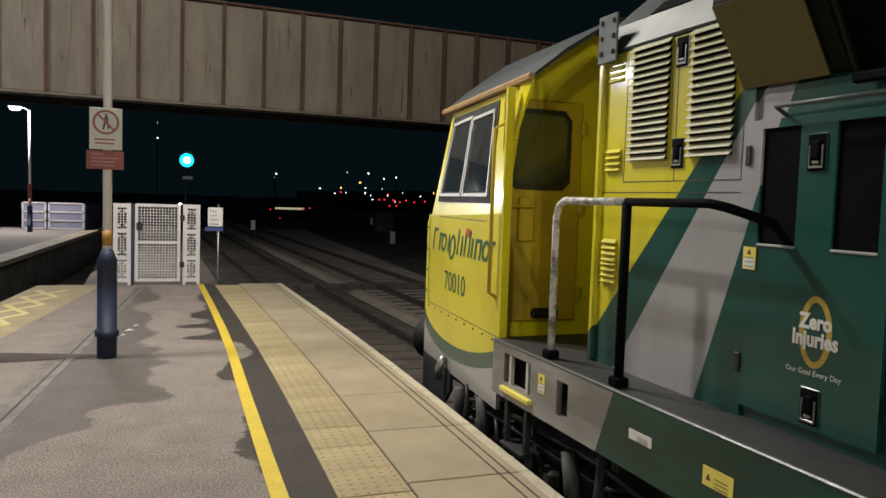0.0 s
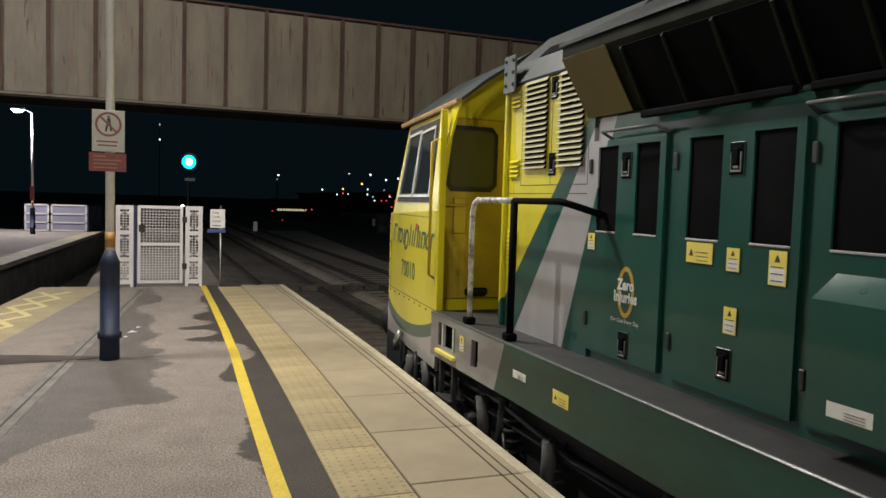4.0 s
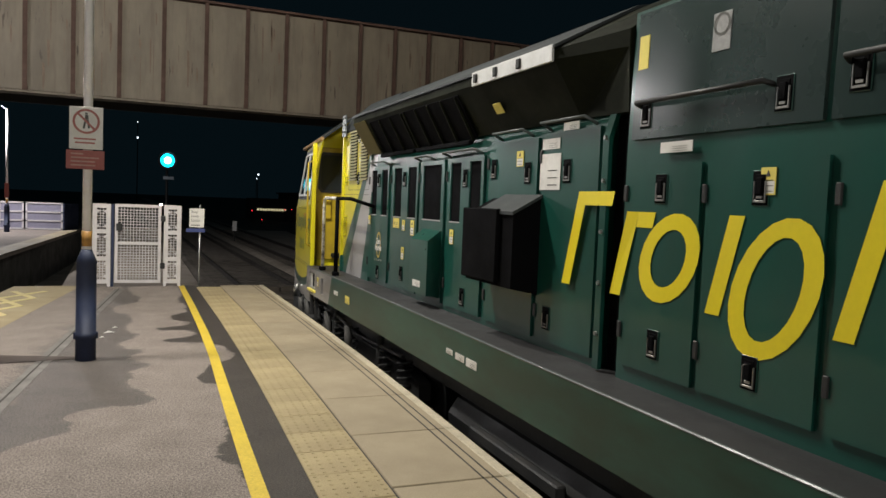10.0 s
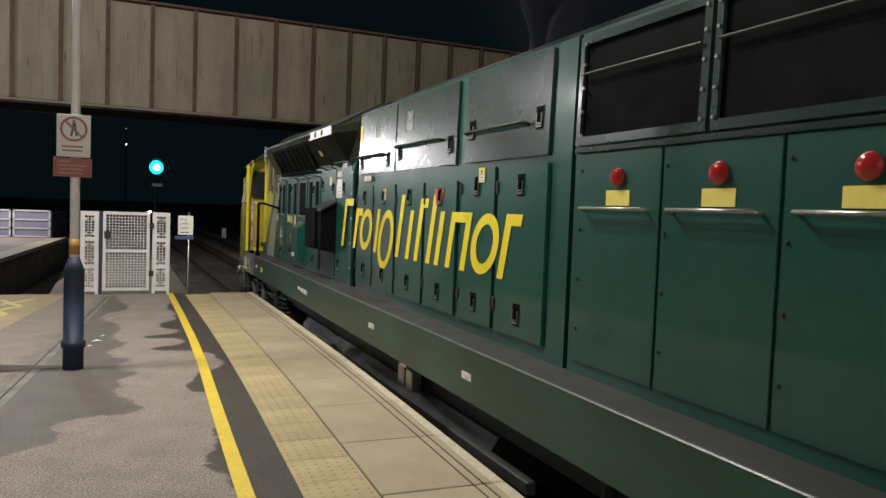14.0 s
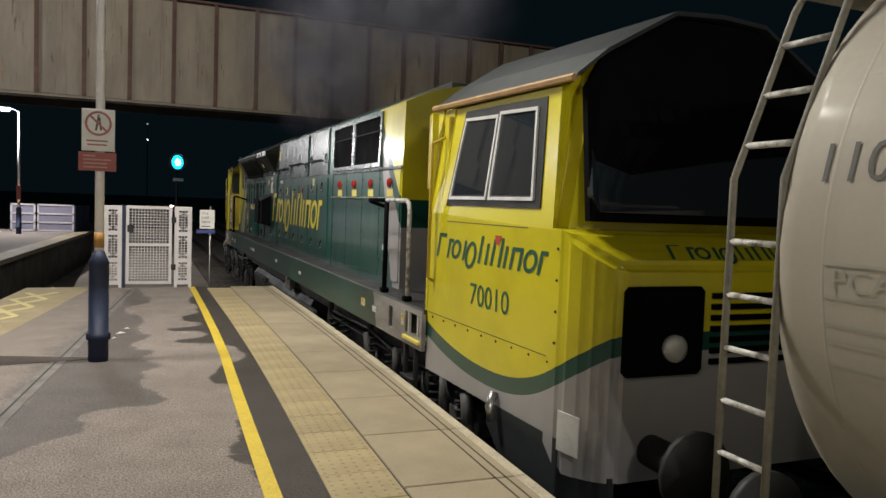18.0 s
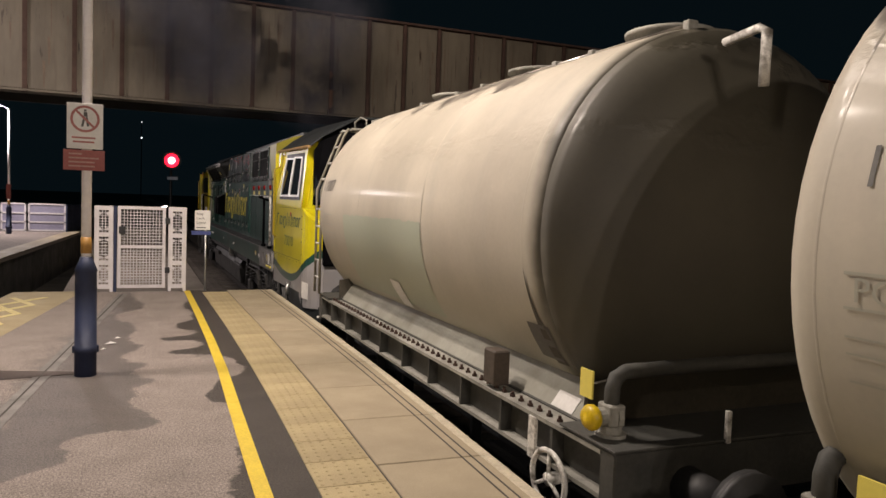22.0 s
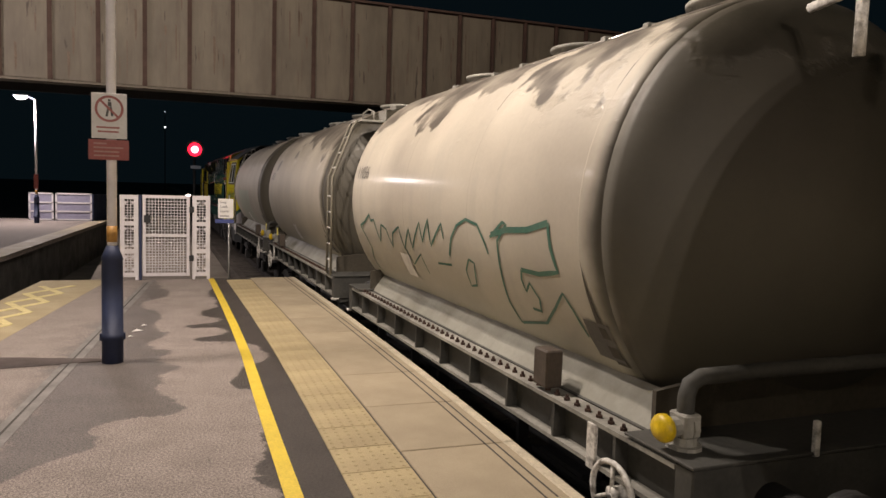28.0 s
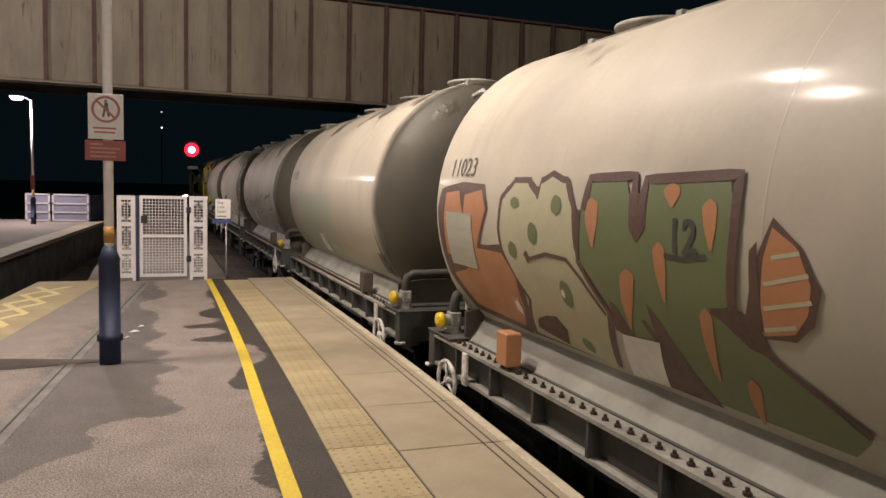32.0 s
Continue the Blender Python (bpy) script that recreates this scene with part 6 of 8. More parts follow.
    paint(mark_shapes(0.15), lambda a, h: (XC + s * (0.62 - a * 1.3), ye + s * (L + 0.26 - h), 1.285 + h * 0.62), "painted_stroke", M_lettg, nose, "green painted stroke")
    me = letters("70010", 0.245, Matrix.Identity(4), "CENTER", 0.0)
    mid = 1.11
    part("fleet_number", mapped(me, lambda a, h: side(mid - s * a, 0.875 + h, 0.0035)), M_lettg, c, "dark green fleet number")
    return c


cab(1, 4.75, 0.17, 0.975)
cab(-1, -11.50, 0.05, 1.06)

# end hand rails on the walkway
for s, ya_ in ((1, 4.02), (-1, -10.92)):
    g = bmesh.new()
    yb_ = ya_ - s * 0.72
    rod(g, [(0.19, ya_, 0.64), (0.19, ya_, 1.50), (0.19, ya_ - s * 0.03, 1.57), (0.19, ya_ - s * 0.09, 1.60), (0.19, yb_, 1.60)], 0.022, 10)
    part("hand_rail", g, M_white, loco, "chipped white hand rail", True)
    g = bmesh.new()
    rod(g, [(0.19, yb_, 1.60), (0.19, ya_ - s * 1.34, 1.60), (0.22, ya_ - s * 1.41, 1.585), (0.30, ya_ - s * 1.44, 1.56), (0.44, ya_ - s * 1.46, 1.52)], 0.022, 10)
    part("hand_rail", g, M_black, loco, "black hand rail", True)
    g = bmesh.new()
    rod(g, [(0.19, yb_, 0.63), (0.19, yb_, 1.60)], 0.026, 10)
    part("rail_post", g, M_black, loco, "black rail post", True)
    for yy in (ya_, yb_):
        part("rail_foot", bx(0.15, 0.23, yy - 0.045, yy + 0.045, 0.626, 0.68, 0.01), M_black, loco)

# bogies
WHEELS = []


def wheelset(parent, y, r, z, near=0.70):
    b = bmesh.new()
    for xx in (XC - 0.7525, XC + 0.7525):
        q_ = 1 if xx > XC else -1
        lathe(b, [(-0.065 * q_, r), (0.05 * q_, r - 0.012), (0.065 * q_, r + 0.028), (0.075 * q_, r - 0.06)], 28, (xx - XC, 0, 0), "x")
    rod(b, [(-1.0, 0, 0), (1.0, 0, 0)], 0.09, 12)
    for k in range(3):
        a = radians(120 * k)
        box(b, -0.83, -0.82, r * 0.5 * math.cos(a) - 0.05, r * 0.5 * math.cos(a) + 0.05, r * 0.5 * math.sin(a) - 0.05, r * 0.5 * math.sin(a) + 0.05)
    o = part("wheelset", b, M_dark, parent, "grimy steel wheels on an axle", True)
    o.location = (XC, y, z)
    WHEELS.append((o, y, r, z))
    return o


for cy in (3.1, -9.9):
    for xx in (0.34, 2 * XC - 0.46):
        fr = bmesh.new()
        prism(fr, [(cy - 2.5, -0.28), (cy - 2.5, -0.12), (cy - 2.0, -0.02), (cy + 2.0, -0.02), (cy + 2.5, -0.12), (cy + 2.5, -0.28), (cy + 0.6, -0.36), (cy - 0.6, -0.36)], "x", xx, xx + 0.12)
        bf = part("bogie_frame", fr, M_dark, loco, "oily black bogie frame")
        for wy in (-1.9, 0.0, 1.9):
            part("axle_box", bx(xx - 0.10, xx, cy + wy - 0.17, cy + wy + 0.17, -0.60, -0.26, 0.03), M_dark, bf)
            for dy in (-0.30, 0.30):
                sp_ = bmesh.new()
                pts_ = [(xx - 0.03 + 0.075 * math.cos(t), cy + wy + dy + 0.075 * math.sin(t), -0.24 + 0.30 * t / 25.1) for t in (0.6 * q_ for q_ in range(42))]
                rod(sp_, pts_, 0.016, 5)
                part("coil_spring", sp_, M_dark, bf, "coil spring", True)
            dm = bmesh.new()
            rod(dm, [(xx - 0.09, cy + wy + 0.46, -0.42), (xx - 0.06, cy + wy + 0.42, 0.16)], 0.04)
            part("damper", dm, M_dark, bf, smooth=True)
        ps = bmesh.new()
        rod(ps, [(xx - 0.06, cy - 2.2, 0.08), (xx - 0.08, cy - 0.6, 0.02), (xx - 0.06, cy + 0.5, 0.1), (xx - 0.05, cy + 2.2, 0.05)], 0.022)
        rod(ps, [(xx - 0.05, cy - 2.2, -0.02), (xx - 0.09, cy + 2.2, 0.0)], 0.015)
        part("sand_pipe", ps, M_dark, bf)
    for wy in (-1.9, 0.0, 1.9):
        wheelset(loco, cy + wy, 0.525, RAIL_Z + 0.525)
M_gear = surf("dusty_running_gear", (0.085, 0.082, 0.078), (0.03, 0.028, 0.026), 0.55, big=5, fine=35, amount=0.7, bump=0.3)
for s_, ya_ in ((1, 5.0), (-1, -11.75)):
    for dy, lean, top in ((0.0, 0.10, 0.10), (0.62, -0.08, 0.06), (-1.30, 0.12, 0.10), (-2.15, -0.1, 0.08)):
        yy = ya_ + s_ * dy
        g = bmesh.new()
        rod(g, [(0.27, yy, -0.62), (0.25, yy + s_ * lean * 0.5, -0.28)], 0.034, 10)
        rod(g, [(0.25, yy + s_ * lean * 0.5, -0.30), (0.23, yy + s_ * lean, top)], 0.050, 10)
        lathe(g, [(-0.05, 0.04), (0.05, 0.04)], 10, (0.27, yy, -0.64), "x")
        part("damper", g, M_gear, loco, "dusty upright damper", True)
    for dy, z0_, z1_ in ((0.26, -0.45, -0.10), (-0.30, -0.52, -0.22), (-0.86, -0.40, -0.12), (-1.72, -0.55, -0.30)):
        yy = ya_ + s_ * dy
        part("brake_block", bx(0.24, 0.33, yy - 0.09, yy + 0.09, z0_, z1_, 0.02), M_gear, loco)
        g = bmesh.new()
        rod(g, [(0.24, yy, z1_), (0.19, yy + 0.03, z1_ + 0.12), (0.22, yy + 0.12, z1_ + 0.22), (0.30, yy + 0.22, z1_ + 0.20)], 0.014, 6)
        part("hose", g, M_rubber, loco, "black rubber hose", True)
part("fuel_tank", prism(bmesh.new(), [(0.34, 0.0), (0.26, -0.12), (0.30, -0.55), (0.6, -0.68), (2 * XC - 0.6, -0.68), (2 * XC - 0.30, -0.55), (2 * XC - 0.26, -0.12), (2 * XC - 0.34, 0.0)], "y", -6.2, -0.3), M_dark, loco, "black fuel tank under the frame")
part("tank_step", bx(0.17, 0.24, -2.15, -0.90, -0.14, -0.05, 0.01), M_dark, loco)
part("tank_step", bx(0.17, 0.24, -6.9, -5.7, -0.14, -0.05, 0.01), M_dark, loco)
pieces("valve_box", [(0.20, 0.30, yy - 0.07, yy + 0.07, zz - 0.10, zz + 0.08, 0.01) for yy, zz in ((-4.55, 0.12), (-4.75, 0.10))], M_steel, loco, "small steel valve box")
part("data_plate", bx(0.195, 0.20, -4.70, -4.55, 0.19, 0.225), M_labelw, loco)

# ---- cement wagons ----
TR, TZ, WL = 1.38, 1.455, 5.82
CACHE = {}
FR = [(0.352 * u, TR * (1 - (1 - u) ** 2.72) ** (1 / 1.425) + 0.005 * (1 - u)) for u in (0.0, 0.02, 0.06, 0.12, 0.2, 0.3, 0.42, 0.56, 0.72, 0.88, 1.0)]
RE = [(0.60 * u, TR * (1 - (1 - u) ** 2.3) ** (1 / 1.7) + 0.005 * (1 - u)) for u in (0.0, 0.02, 0.06, 0.12, 0.2, 0.3, 0.4, 0.5, 0.6, 0.7, 0.8, 0.9, 1.0)]
Y_FRONT, Y_REAR = 0.14, -WL + 0.20
FORE = [0.0]     # how far the front dish of the wagon in hand stands out


def tank_rad(y):
    a, c = Y_FRONT + FORE[0] - y, y - Y_REAR
    return float(min(np.interp(a, [q_[0] for q_ in FR], [q_[1] for q_ in FR]), np.interp(c, [q_[0] for q_ in RE], [q_[1] for q_ in RE])))


def on_tank(y, z, off=0.003):
    r = tank_rad(y) + off
    return (XC - math.sqrt(max(0.0, r * r - (z - TZ) ** 2)), y, z)


def cached(name, make):
    if name not in CACHE:
        CACHE[name] = mesh_of(name, make())
    return CACHE[name]


def tank_shell(fore):
    b = bmesh.new()
    cyl = [(Y_FRONT + fore - a, r) for a, r in FR] + [(-1.8, TR), (-2.9, TR), (-4.1, TR)] + [(Y_REAR + a, r) for a, r in RE[::-1][:3]]
    return lathe(b, cyl, 64, (XC, 0, TZ), "y")


def tank_dish():
    return lathe(bmesh.new(), [(Y_REAR + a, r) for a, r in RE[::-1][2:]], 64, (XC, 0, TZ), "y")


def seam(y):
    def make():
        b = bmesh.new()
        rings = []
        for dy, rr in ((-0.010, TR - 0.001), (-0.004, TR + 0.0006), (0.004, TR + 0.0006), (0.010, TR - 0.001)):
            rings.append([(XC + rr * math.cos(t), y + dy, TZ + rr * math.sin(t)) for t in (2 * math.pi * k / 64 for k in range(64))])
        loft(b, rings)
        return b
    return make


def solebar(side, web):
    def make():
        b = bmesh.new()
        g = lambda x: x if side else 2 * XC - x
        if not web:
            for x0, x1, z0, z1 in ((0.13, 0.36, 0.305, 0.33), (0.14, 0.36, 0.06, 0.085)):
                box(b, *sorted((g(x0), g(x1))), -WL + 0.06, -0.06, z0, z1)
            return b
        box(b, *sorted((g(0.22), g(0.245))), -WL + 0.06, -0.06, 0.085, 0.305)
        for k in range(9):
            y = -0.5 - k * 0.6
            box(b, *sorted((g(0.14), g(0.22))), y - 0.012, y + 0.012, 0.085, 0.305)
        return b
    return make


def studs():
    b = bmesh.new()
    for k in range(46):
        y = -0.45 - k * 0.108
        lathe(b, [(0.33, 0.020), (0.346, 0.020), (0.346, 0.011), (0.366, 0.010)], 6, (0.188, y, 0), "z")
    return b


def skirt():
    return prism(bmesh.new(), [(0.296, 0.333), (0.308, 0.333), (0.462, 0.530), (0.446, 0.536)], "y", -WL + 0.42, -0.33)


def skirt_rib():
    return prism(bmesh.new(), [(0.288, 0.331), (0.302, 0.331), (0.302, 0.346), (0.288, 0.340)], "y", -WL + 0.42, -0.33)


def headstock(y0):
    def make():
        b = bx(0.13, 2 * XC - 0.13, y0 - 0.06, y0 + 0.06, 0.04, 0.345, 0.008)
        s = 1 if y0 > -1 else -1
        prism(b, [(0.13, 0.04), (0.36, 0.04), (0.36, 0.0), (0.20, -0.02)], "y", y0 - 0.05, y0 + 0.05)
        return b
    return make


def end_plate(y0):
    """The tank's end support: an upright plate under the dish."""
    s = 1 if y0 > -1 else -1
    return lambda: prism(bmesh.new(), [(0.27, 0.35), (0.27, 0.58), (0.55, 0.42 + 0.2), (2 * XC - 0.55, 0.62), (2 * XC - 0.27, 0.58), (2 * XC - 0.27, 0.35)], "y", *sorted((y0 - s * 0.40, y0 - s * 0.37)))


def buffer(y0, xx):
    s = 1 if y0 > -1 else -1

    def make():
        b = bmesh.new()
        lathe(b, [(s * 0.05, 0.11), (s * 0.30, 0.10), (s * 0.30, 0.075), (s * 0.42, 0.075), (s * 0.42, 0.23), (s * 0.47, 0.225), (s * 0.49, 0.12)], 20, (xx, y0, 0.13), "y")
        return b
    return make


def running_gear():
    b = bmesh.new()
    for xx in (0.38, 2 * XC - 0.46):
        for y in (-1.25, -4.57):
            prism(b, [(y - 0.35, 0.06), (y + 0.35, 0.06), (y + 0.16, -0.5), (y - 0.16, -0.5)], "x", xx, xx + 0.03)
            box(b, xx - 0.10, xx + 0.02, y - 0.14, y + 0.14, -0.58, -0.32, 0.02)
            for k in range(4):
                box(b, xx - 0.09, xx - 0.01, y - 0.55 + k * 0.1, y + 0.55 - k * 0.1, -0.27 + k * 0.035, -0.24 + k * 0.035)
            box(b, xx - 0.09, xx - 0.01, y - 0.58, y - 0.54, -0.26, 0.06)
            box(b, xx - 0.09, xx - 0.01, y + 0.54, y + 0.58, -0.26, 0.06)
    rod(b, [(0.50, -0.4, -0.2), (0.50, -5.4, -0.2)], 0.025)
    box(b, 0.9, 2.0, -5.6, -0.2, -0.1, 0.06)
    return b


def hatch(y):
    return lambda: lathe(bmesh.new(), [(TZ + TR - 0.02, 0.28), (TZ + TR + 0.04, 0.28), (TZ + TR + 0.04, 0.31), (TZ + TR + 0.07, 0.31), (TZ + TR + 0.09, 0.2)], 20, (XC, y, 0), "z")


def crown_bracket(y):
    return lambda: bx(XC - 0.32, XC - 0.24, y - 0.03, y + 0.03, TZ + TR - 0.07, TZ + TR + 0.012, 0.006)


def crown_pipe():
    return rod(bmesh.new(), [(XC - 0.28, -0.5, TZ + TR - 0.016), (XC - 0.28, -5.1, TZ + TR - 0.016)], 0.016, 8)


def handwheel(y):
    def make():
        b = bmesh.new()
        n = 24
        rings = []
        for k in range(n):
            t = 2 * math.pi * k / n
            c = Vector((0.085, y + 0.165 * math.cos(t), 0.02 + 0.165 * math.sin(t)))
            r = Vector((0, math.cos(t), math.sin(t)))
            rings.append([b.verts.new(c + 0.017 * (math.cos(a) * r + math.sin(a) * Vector((1, 0, 0)))) for a in (2 * math.pi * j / 6 for j in range(6))])
        for k in range(n):
            u, v = rings[k], rings[(k + 1) % n]
            for j in range(6):
                b.faces.new((u[j], u[(j + 1) % 6], v[(j + 1) % 6], v[j]))
        for k in range(3):
            a = radians(90 + 120 * k)
            rod(b, [(0.085, y, 0.02), (0.085, y + 0.16 * math.cos(a), 0.02 + 0.16 * math.sin(a))], 0.012, 6)
        lathe(b, [(-0.01, 0.04), (0.22, 0.03)], 10, (0.085, y, 0.02), "x")
        return b
    return make


def ladder(t, ya, yb):
    line = [(0.12, 0.35), (0.12, 1.72), (0.40, 2.44), (0.46, 2.54)]
    b = bmesh.new()
    for y in (ya, yb):
        rod(b, [(x, y, z) for x, z in line], 0.017, 6)
    lad = part("ladder", b, M_pipe, t, "dusty steel ladder to the tank top", True)
    rungs = [(0.12, 0.56 + 0.225 * k) for k in range(5)] + [(0.175 + 0.084 * k, 1.862 + 0.216 * k) for k in range(4)]
    for x, z in rungs:
        part("rung", rod(bmesh.new(), [(x, ya, z), (x, yb, z)], 0.014, 6), M_white, lad, smooth=True)
    y0, y1 = sorted((ya, yb))
    part("top_platform", bx(0.50, 2 * XC - 0.50, y0 - 0.04, y1 + 0.04, 2.52, 2.55, 0.004), M_wframe, t, "narrow grating platform at the ladder top")
    part("kick_plate", bx(0.86, 0.875, y0 - 0.04, y1 + 0.04, 2.55, 2.70, 0.004), M_wframe, t)
    part("hoop", rod(bmesh.new(), [(0.62, y1, 2.55), (0.62, y1 + 0.01, 2.66), (0.66, (y0 + y1) / 2, 2.71), (0.70, y0, 2.67), (0.70, y0, 2.55)], 0.012, 6), M_wframe, t, smooth=True)


def valve_end(t, y0, plates, box_paint):
    s = 1 if y0 > -1 else -1
    b = bmesh.new()
    y = y0 - s * 0.16
    rod(b, [(0.27, y, 0.35), (0.27, y, 0.62), (0.29, y, 0.68), (0.35, y, 0.71), (0.9, y, 0.72), (2.6, y, 0.72), (2.66, y, 0.66), (2.67, y, 0.35)], 0.042, 10)
    part("discharge_pipe", b, M_wdark, t, "bent discharge pipe across the wagon end", True)
    b = bmesh.new()
    lathe(b, [(-0.02, 0.05), (0.10, 0.05), (0.10, 0.075), (0.13, 0.075)], 12, (0.17, y, 0.47), "x")
    box(b, 0.22, 0.32, y - 0.06, y + 0.06, 0.42, 0.54, 0.01)
    lathe(b, [(0.35, 0.085), (0.38, 0.085), (0.38, 0.06), (0.42, 0.06)], 12, (0.27, y, 0), "z")
    v = part("valve", b, M_wframe, t, "dusty valve body")
    b = bmesh.new()
    lathe(b, [(0.0, 0.0), (0.002, 0.03), (0.012, 0.058), (0.03, 0.07), (0.055, 0.07), (0.068, 0.06), (0.072, 0.04)], 16, (0.10, y, 0.47), "x")
    part("valve_cap", b, M_tap, v, "bright yellow round valve cap", True)
    part("brake_wheel", cached("brake_wheel%d" % s, handwheel(y0 - s * 0.45)), M_white, t, "white brake hand wheel", True)
    part("white_bracket", bx(0.118, 0.14, *sorted((y0 - s * 0.66, y0 - s * 0.74)), 0.05, 0.31, 0.004), M_white, t, "white painted bracket")
    part("data_box", bx(0.13, 0.25, *sorted((y0 - s * 1.2, y0 - s * 1.36)), 0.36, 0.60, 0.01), box_paint, t, "small orange data box" if box_paint == M_gor else "small rust-brown data box")
    if plates:
        part("hazard_label", bx(0.243, 0.2555, *sorted((y0 - s * 0.30, y0 - s * 0.41)), 0.52, 0.68), M_labely, t, "yellow hazard label")
    if plates:
        part("label_plate", prism(bmesh.new(), [(0.303, 0.35), (0.311, 0.345), (0.378, 0.435), (0.370, 0.44)], "y", *sorted((y0 - s * 0.56, y0 - s * 0.78))), M_labelw, t, "pale data plate")


def vent_pipe(t, y0):
    s = 1 if y0 > -1 else -1
    b = bmesh.new()
    y1 = y0 + s * 0.02
    rod(b, [(1.04, y1 - s * 0.30, 2.60), (1.03, y1 - s * 0.06, 2.63), (1.02, y1, 2.60), (1.02, y1, 2.30)], 0.028, 8)
    part("vent_pipe", b, M_white, t, "bent vent pipe at the tank end", True)


def patch(name, ya, yb, za, zb, material, t, label_="", off=0.003, ragged=0.0, seed=1):
    """A film or panel lying on the curved tank side."""
    b = bmesh.new()
    r = random.Random(seed)
    ny, nz = max(2, int(abs(yb - ya) / 0.05)), max(2, int(abs(zb - za) / 0.08))
    grid = []
    for i in range(ny + 1):
        y = ya + (yb - ya) * i / ny
        top = zb + (r.uniform(-ragged, ragged) if ragged else 0)
        grid.append([b.verts.new(on_tank(y, za + (top - za) * j / nz, off)) for j in range(nz + 1)])
    for i in range(ny):
        for j in range(nz):
            b.faces.new((grid[i][j], grid[i + 1][j], grid[i + 1][j + 1], grid[i][j + 1]))
    return part(name, b, material, t, label_, True)


def stroke(b, pts, w, off=0.004):
    """A painted line over the tank side, through (y, z) points."""
    fine = []
    for (y0_, z0_), (y1_, z1_) in zip(pts, pts[1:]):
        n = max(2, int(math.hypot(y1_ - y0_, z1_ - z0_) / 0.06))
        fine += [(y0_ + (y1_ - y0_) * k / n, z0_ + (z1_ - z0_) * k / n) for k in range(n)]
    fine.append(pts[-1])
    prev = None
    for i, (y, z) in enumerate(fine):
        y2, z2 = fine[min(i + 1, len(fine) - 1)]
        y1_, z1_ = fine[max(i - 1, 0)]
        d = Vector((y2 - y1_, z2 - z1_)).normalized()
        nx, nz = -d.y * w / 2, d.x * w / 2
        cur = (b.verts.new(on_tank(y + nx, z + nz, off)), b.verts.new(on_tank(y - nx, z - nz, off)))
        if prev:
            b.faces.new((prev[0], cur[0], cur[1], prev[1]))
        prev = cur
    return b


def blob(b, outline, off=0.004):
    """A painted area inside an outline of (y, z) points, in thin rows that follow the tank."""
    zs = [p_[1] for p_ in outline]
    lo, hi = min(zs), max(zs)
    n = max(6, int((hi - lo) / 0.02))

    def cuts(z):
        c = []
        for (ya, za), (yb, zb) in zip(outline, outline[1:] + outline[:1]):
            if (za - z) * (zb - z) < 0:
                c.append(ya + (yb - ya) * (z - za) / (zb - za))
        return sorted(c)
    for k in range(n):
        z0, z1 = lo + (hi - lo) * k / n, lo + (hi - lo) * (k + 1) / n
        m = cuts((z0 + z1) / 2 + 1e-5)
        c0, c1 = cuts(z0 + 1e-4), cuts(z1 - 1e-4)
        c0, c1 = c0 if len(c0) == len(m) else m, c1 if len(c1) == len(m) else m
        for q_ in range(0, len(m) - 1, 2):
            row = []
            for j in range(7):
                f = j / 6
                row.append((b.verts.new(on_tank(c0[q_] + (c0[q_ + 1] - c0[q_]) * f, z0, off)), b.verts.new(on_tank(c1[q_] + (c1[q_ + 1] - c1[q_]) * f, z1, off))))
            for u, v in zip(row, row[1:]):
                b.faces.new((u[0], v[0], v[1], u[1]))
    bmesh.ops.remove_doubles(b, verts=b.verts, dist=0.0015)
    return b


def islands(me):
    """The loose pieces of a mesh, each as a mesh of its own."""
    src = bmesh.new()
    src.from_mesh(me)
    left, out = set(src.faces), []
    while left:
        f0 = min(left, key=lambda f: f.index)
        todo, seen = [f0], {f0}
        while todo:
            for e_ in todo.pop().edges:
                for g in e_.link_faces:
                    if g not in seen:
                        seen.add(g)
                        todo.append(g)
        left -= seen
        b, vs = bmesh.new(), {}
        for f in sorted(seen, key=lambda f: f.index):
            for v in f.verts:
                if v.index not in vs:
                    vs[v.index] = b.verts.new(v.co)
            b.faces.new([vs[v.index] for v in f.verts])
        out.append(b)
    src.free()
    return out


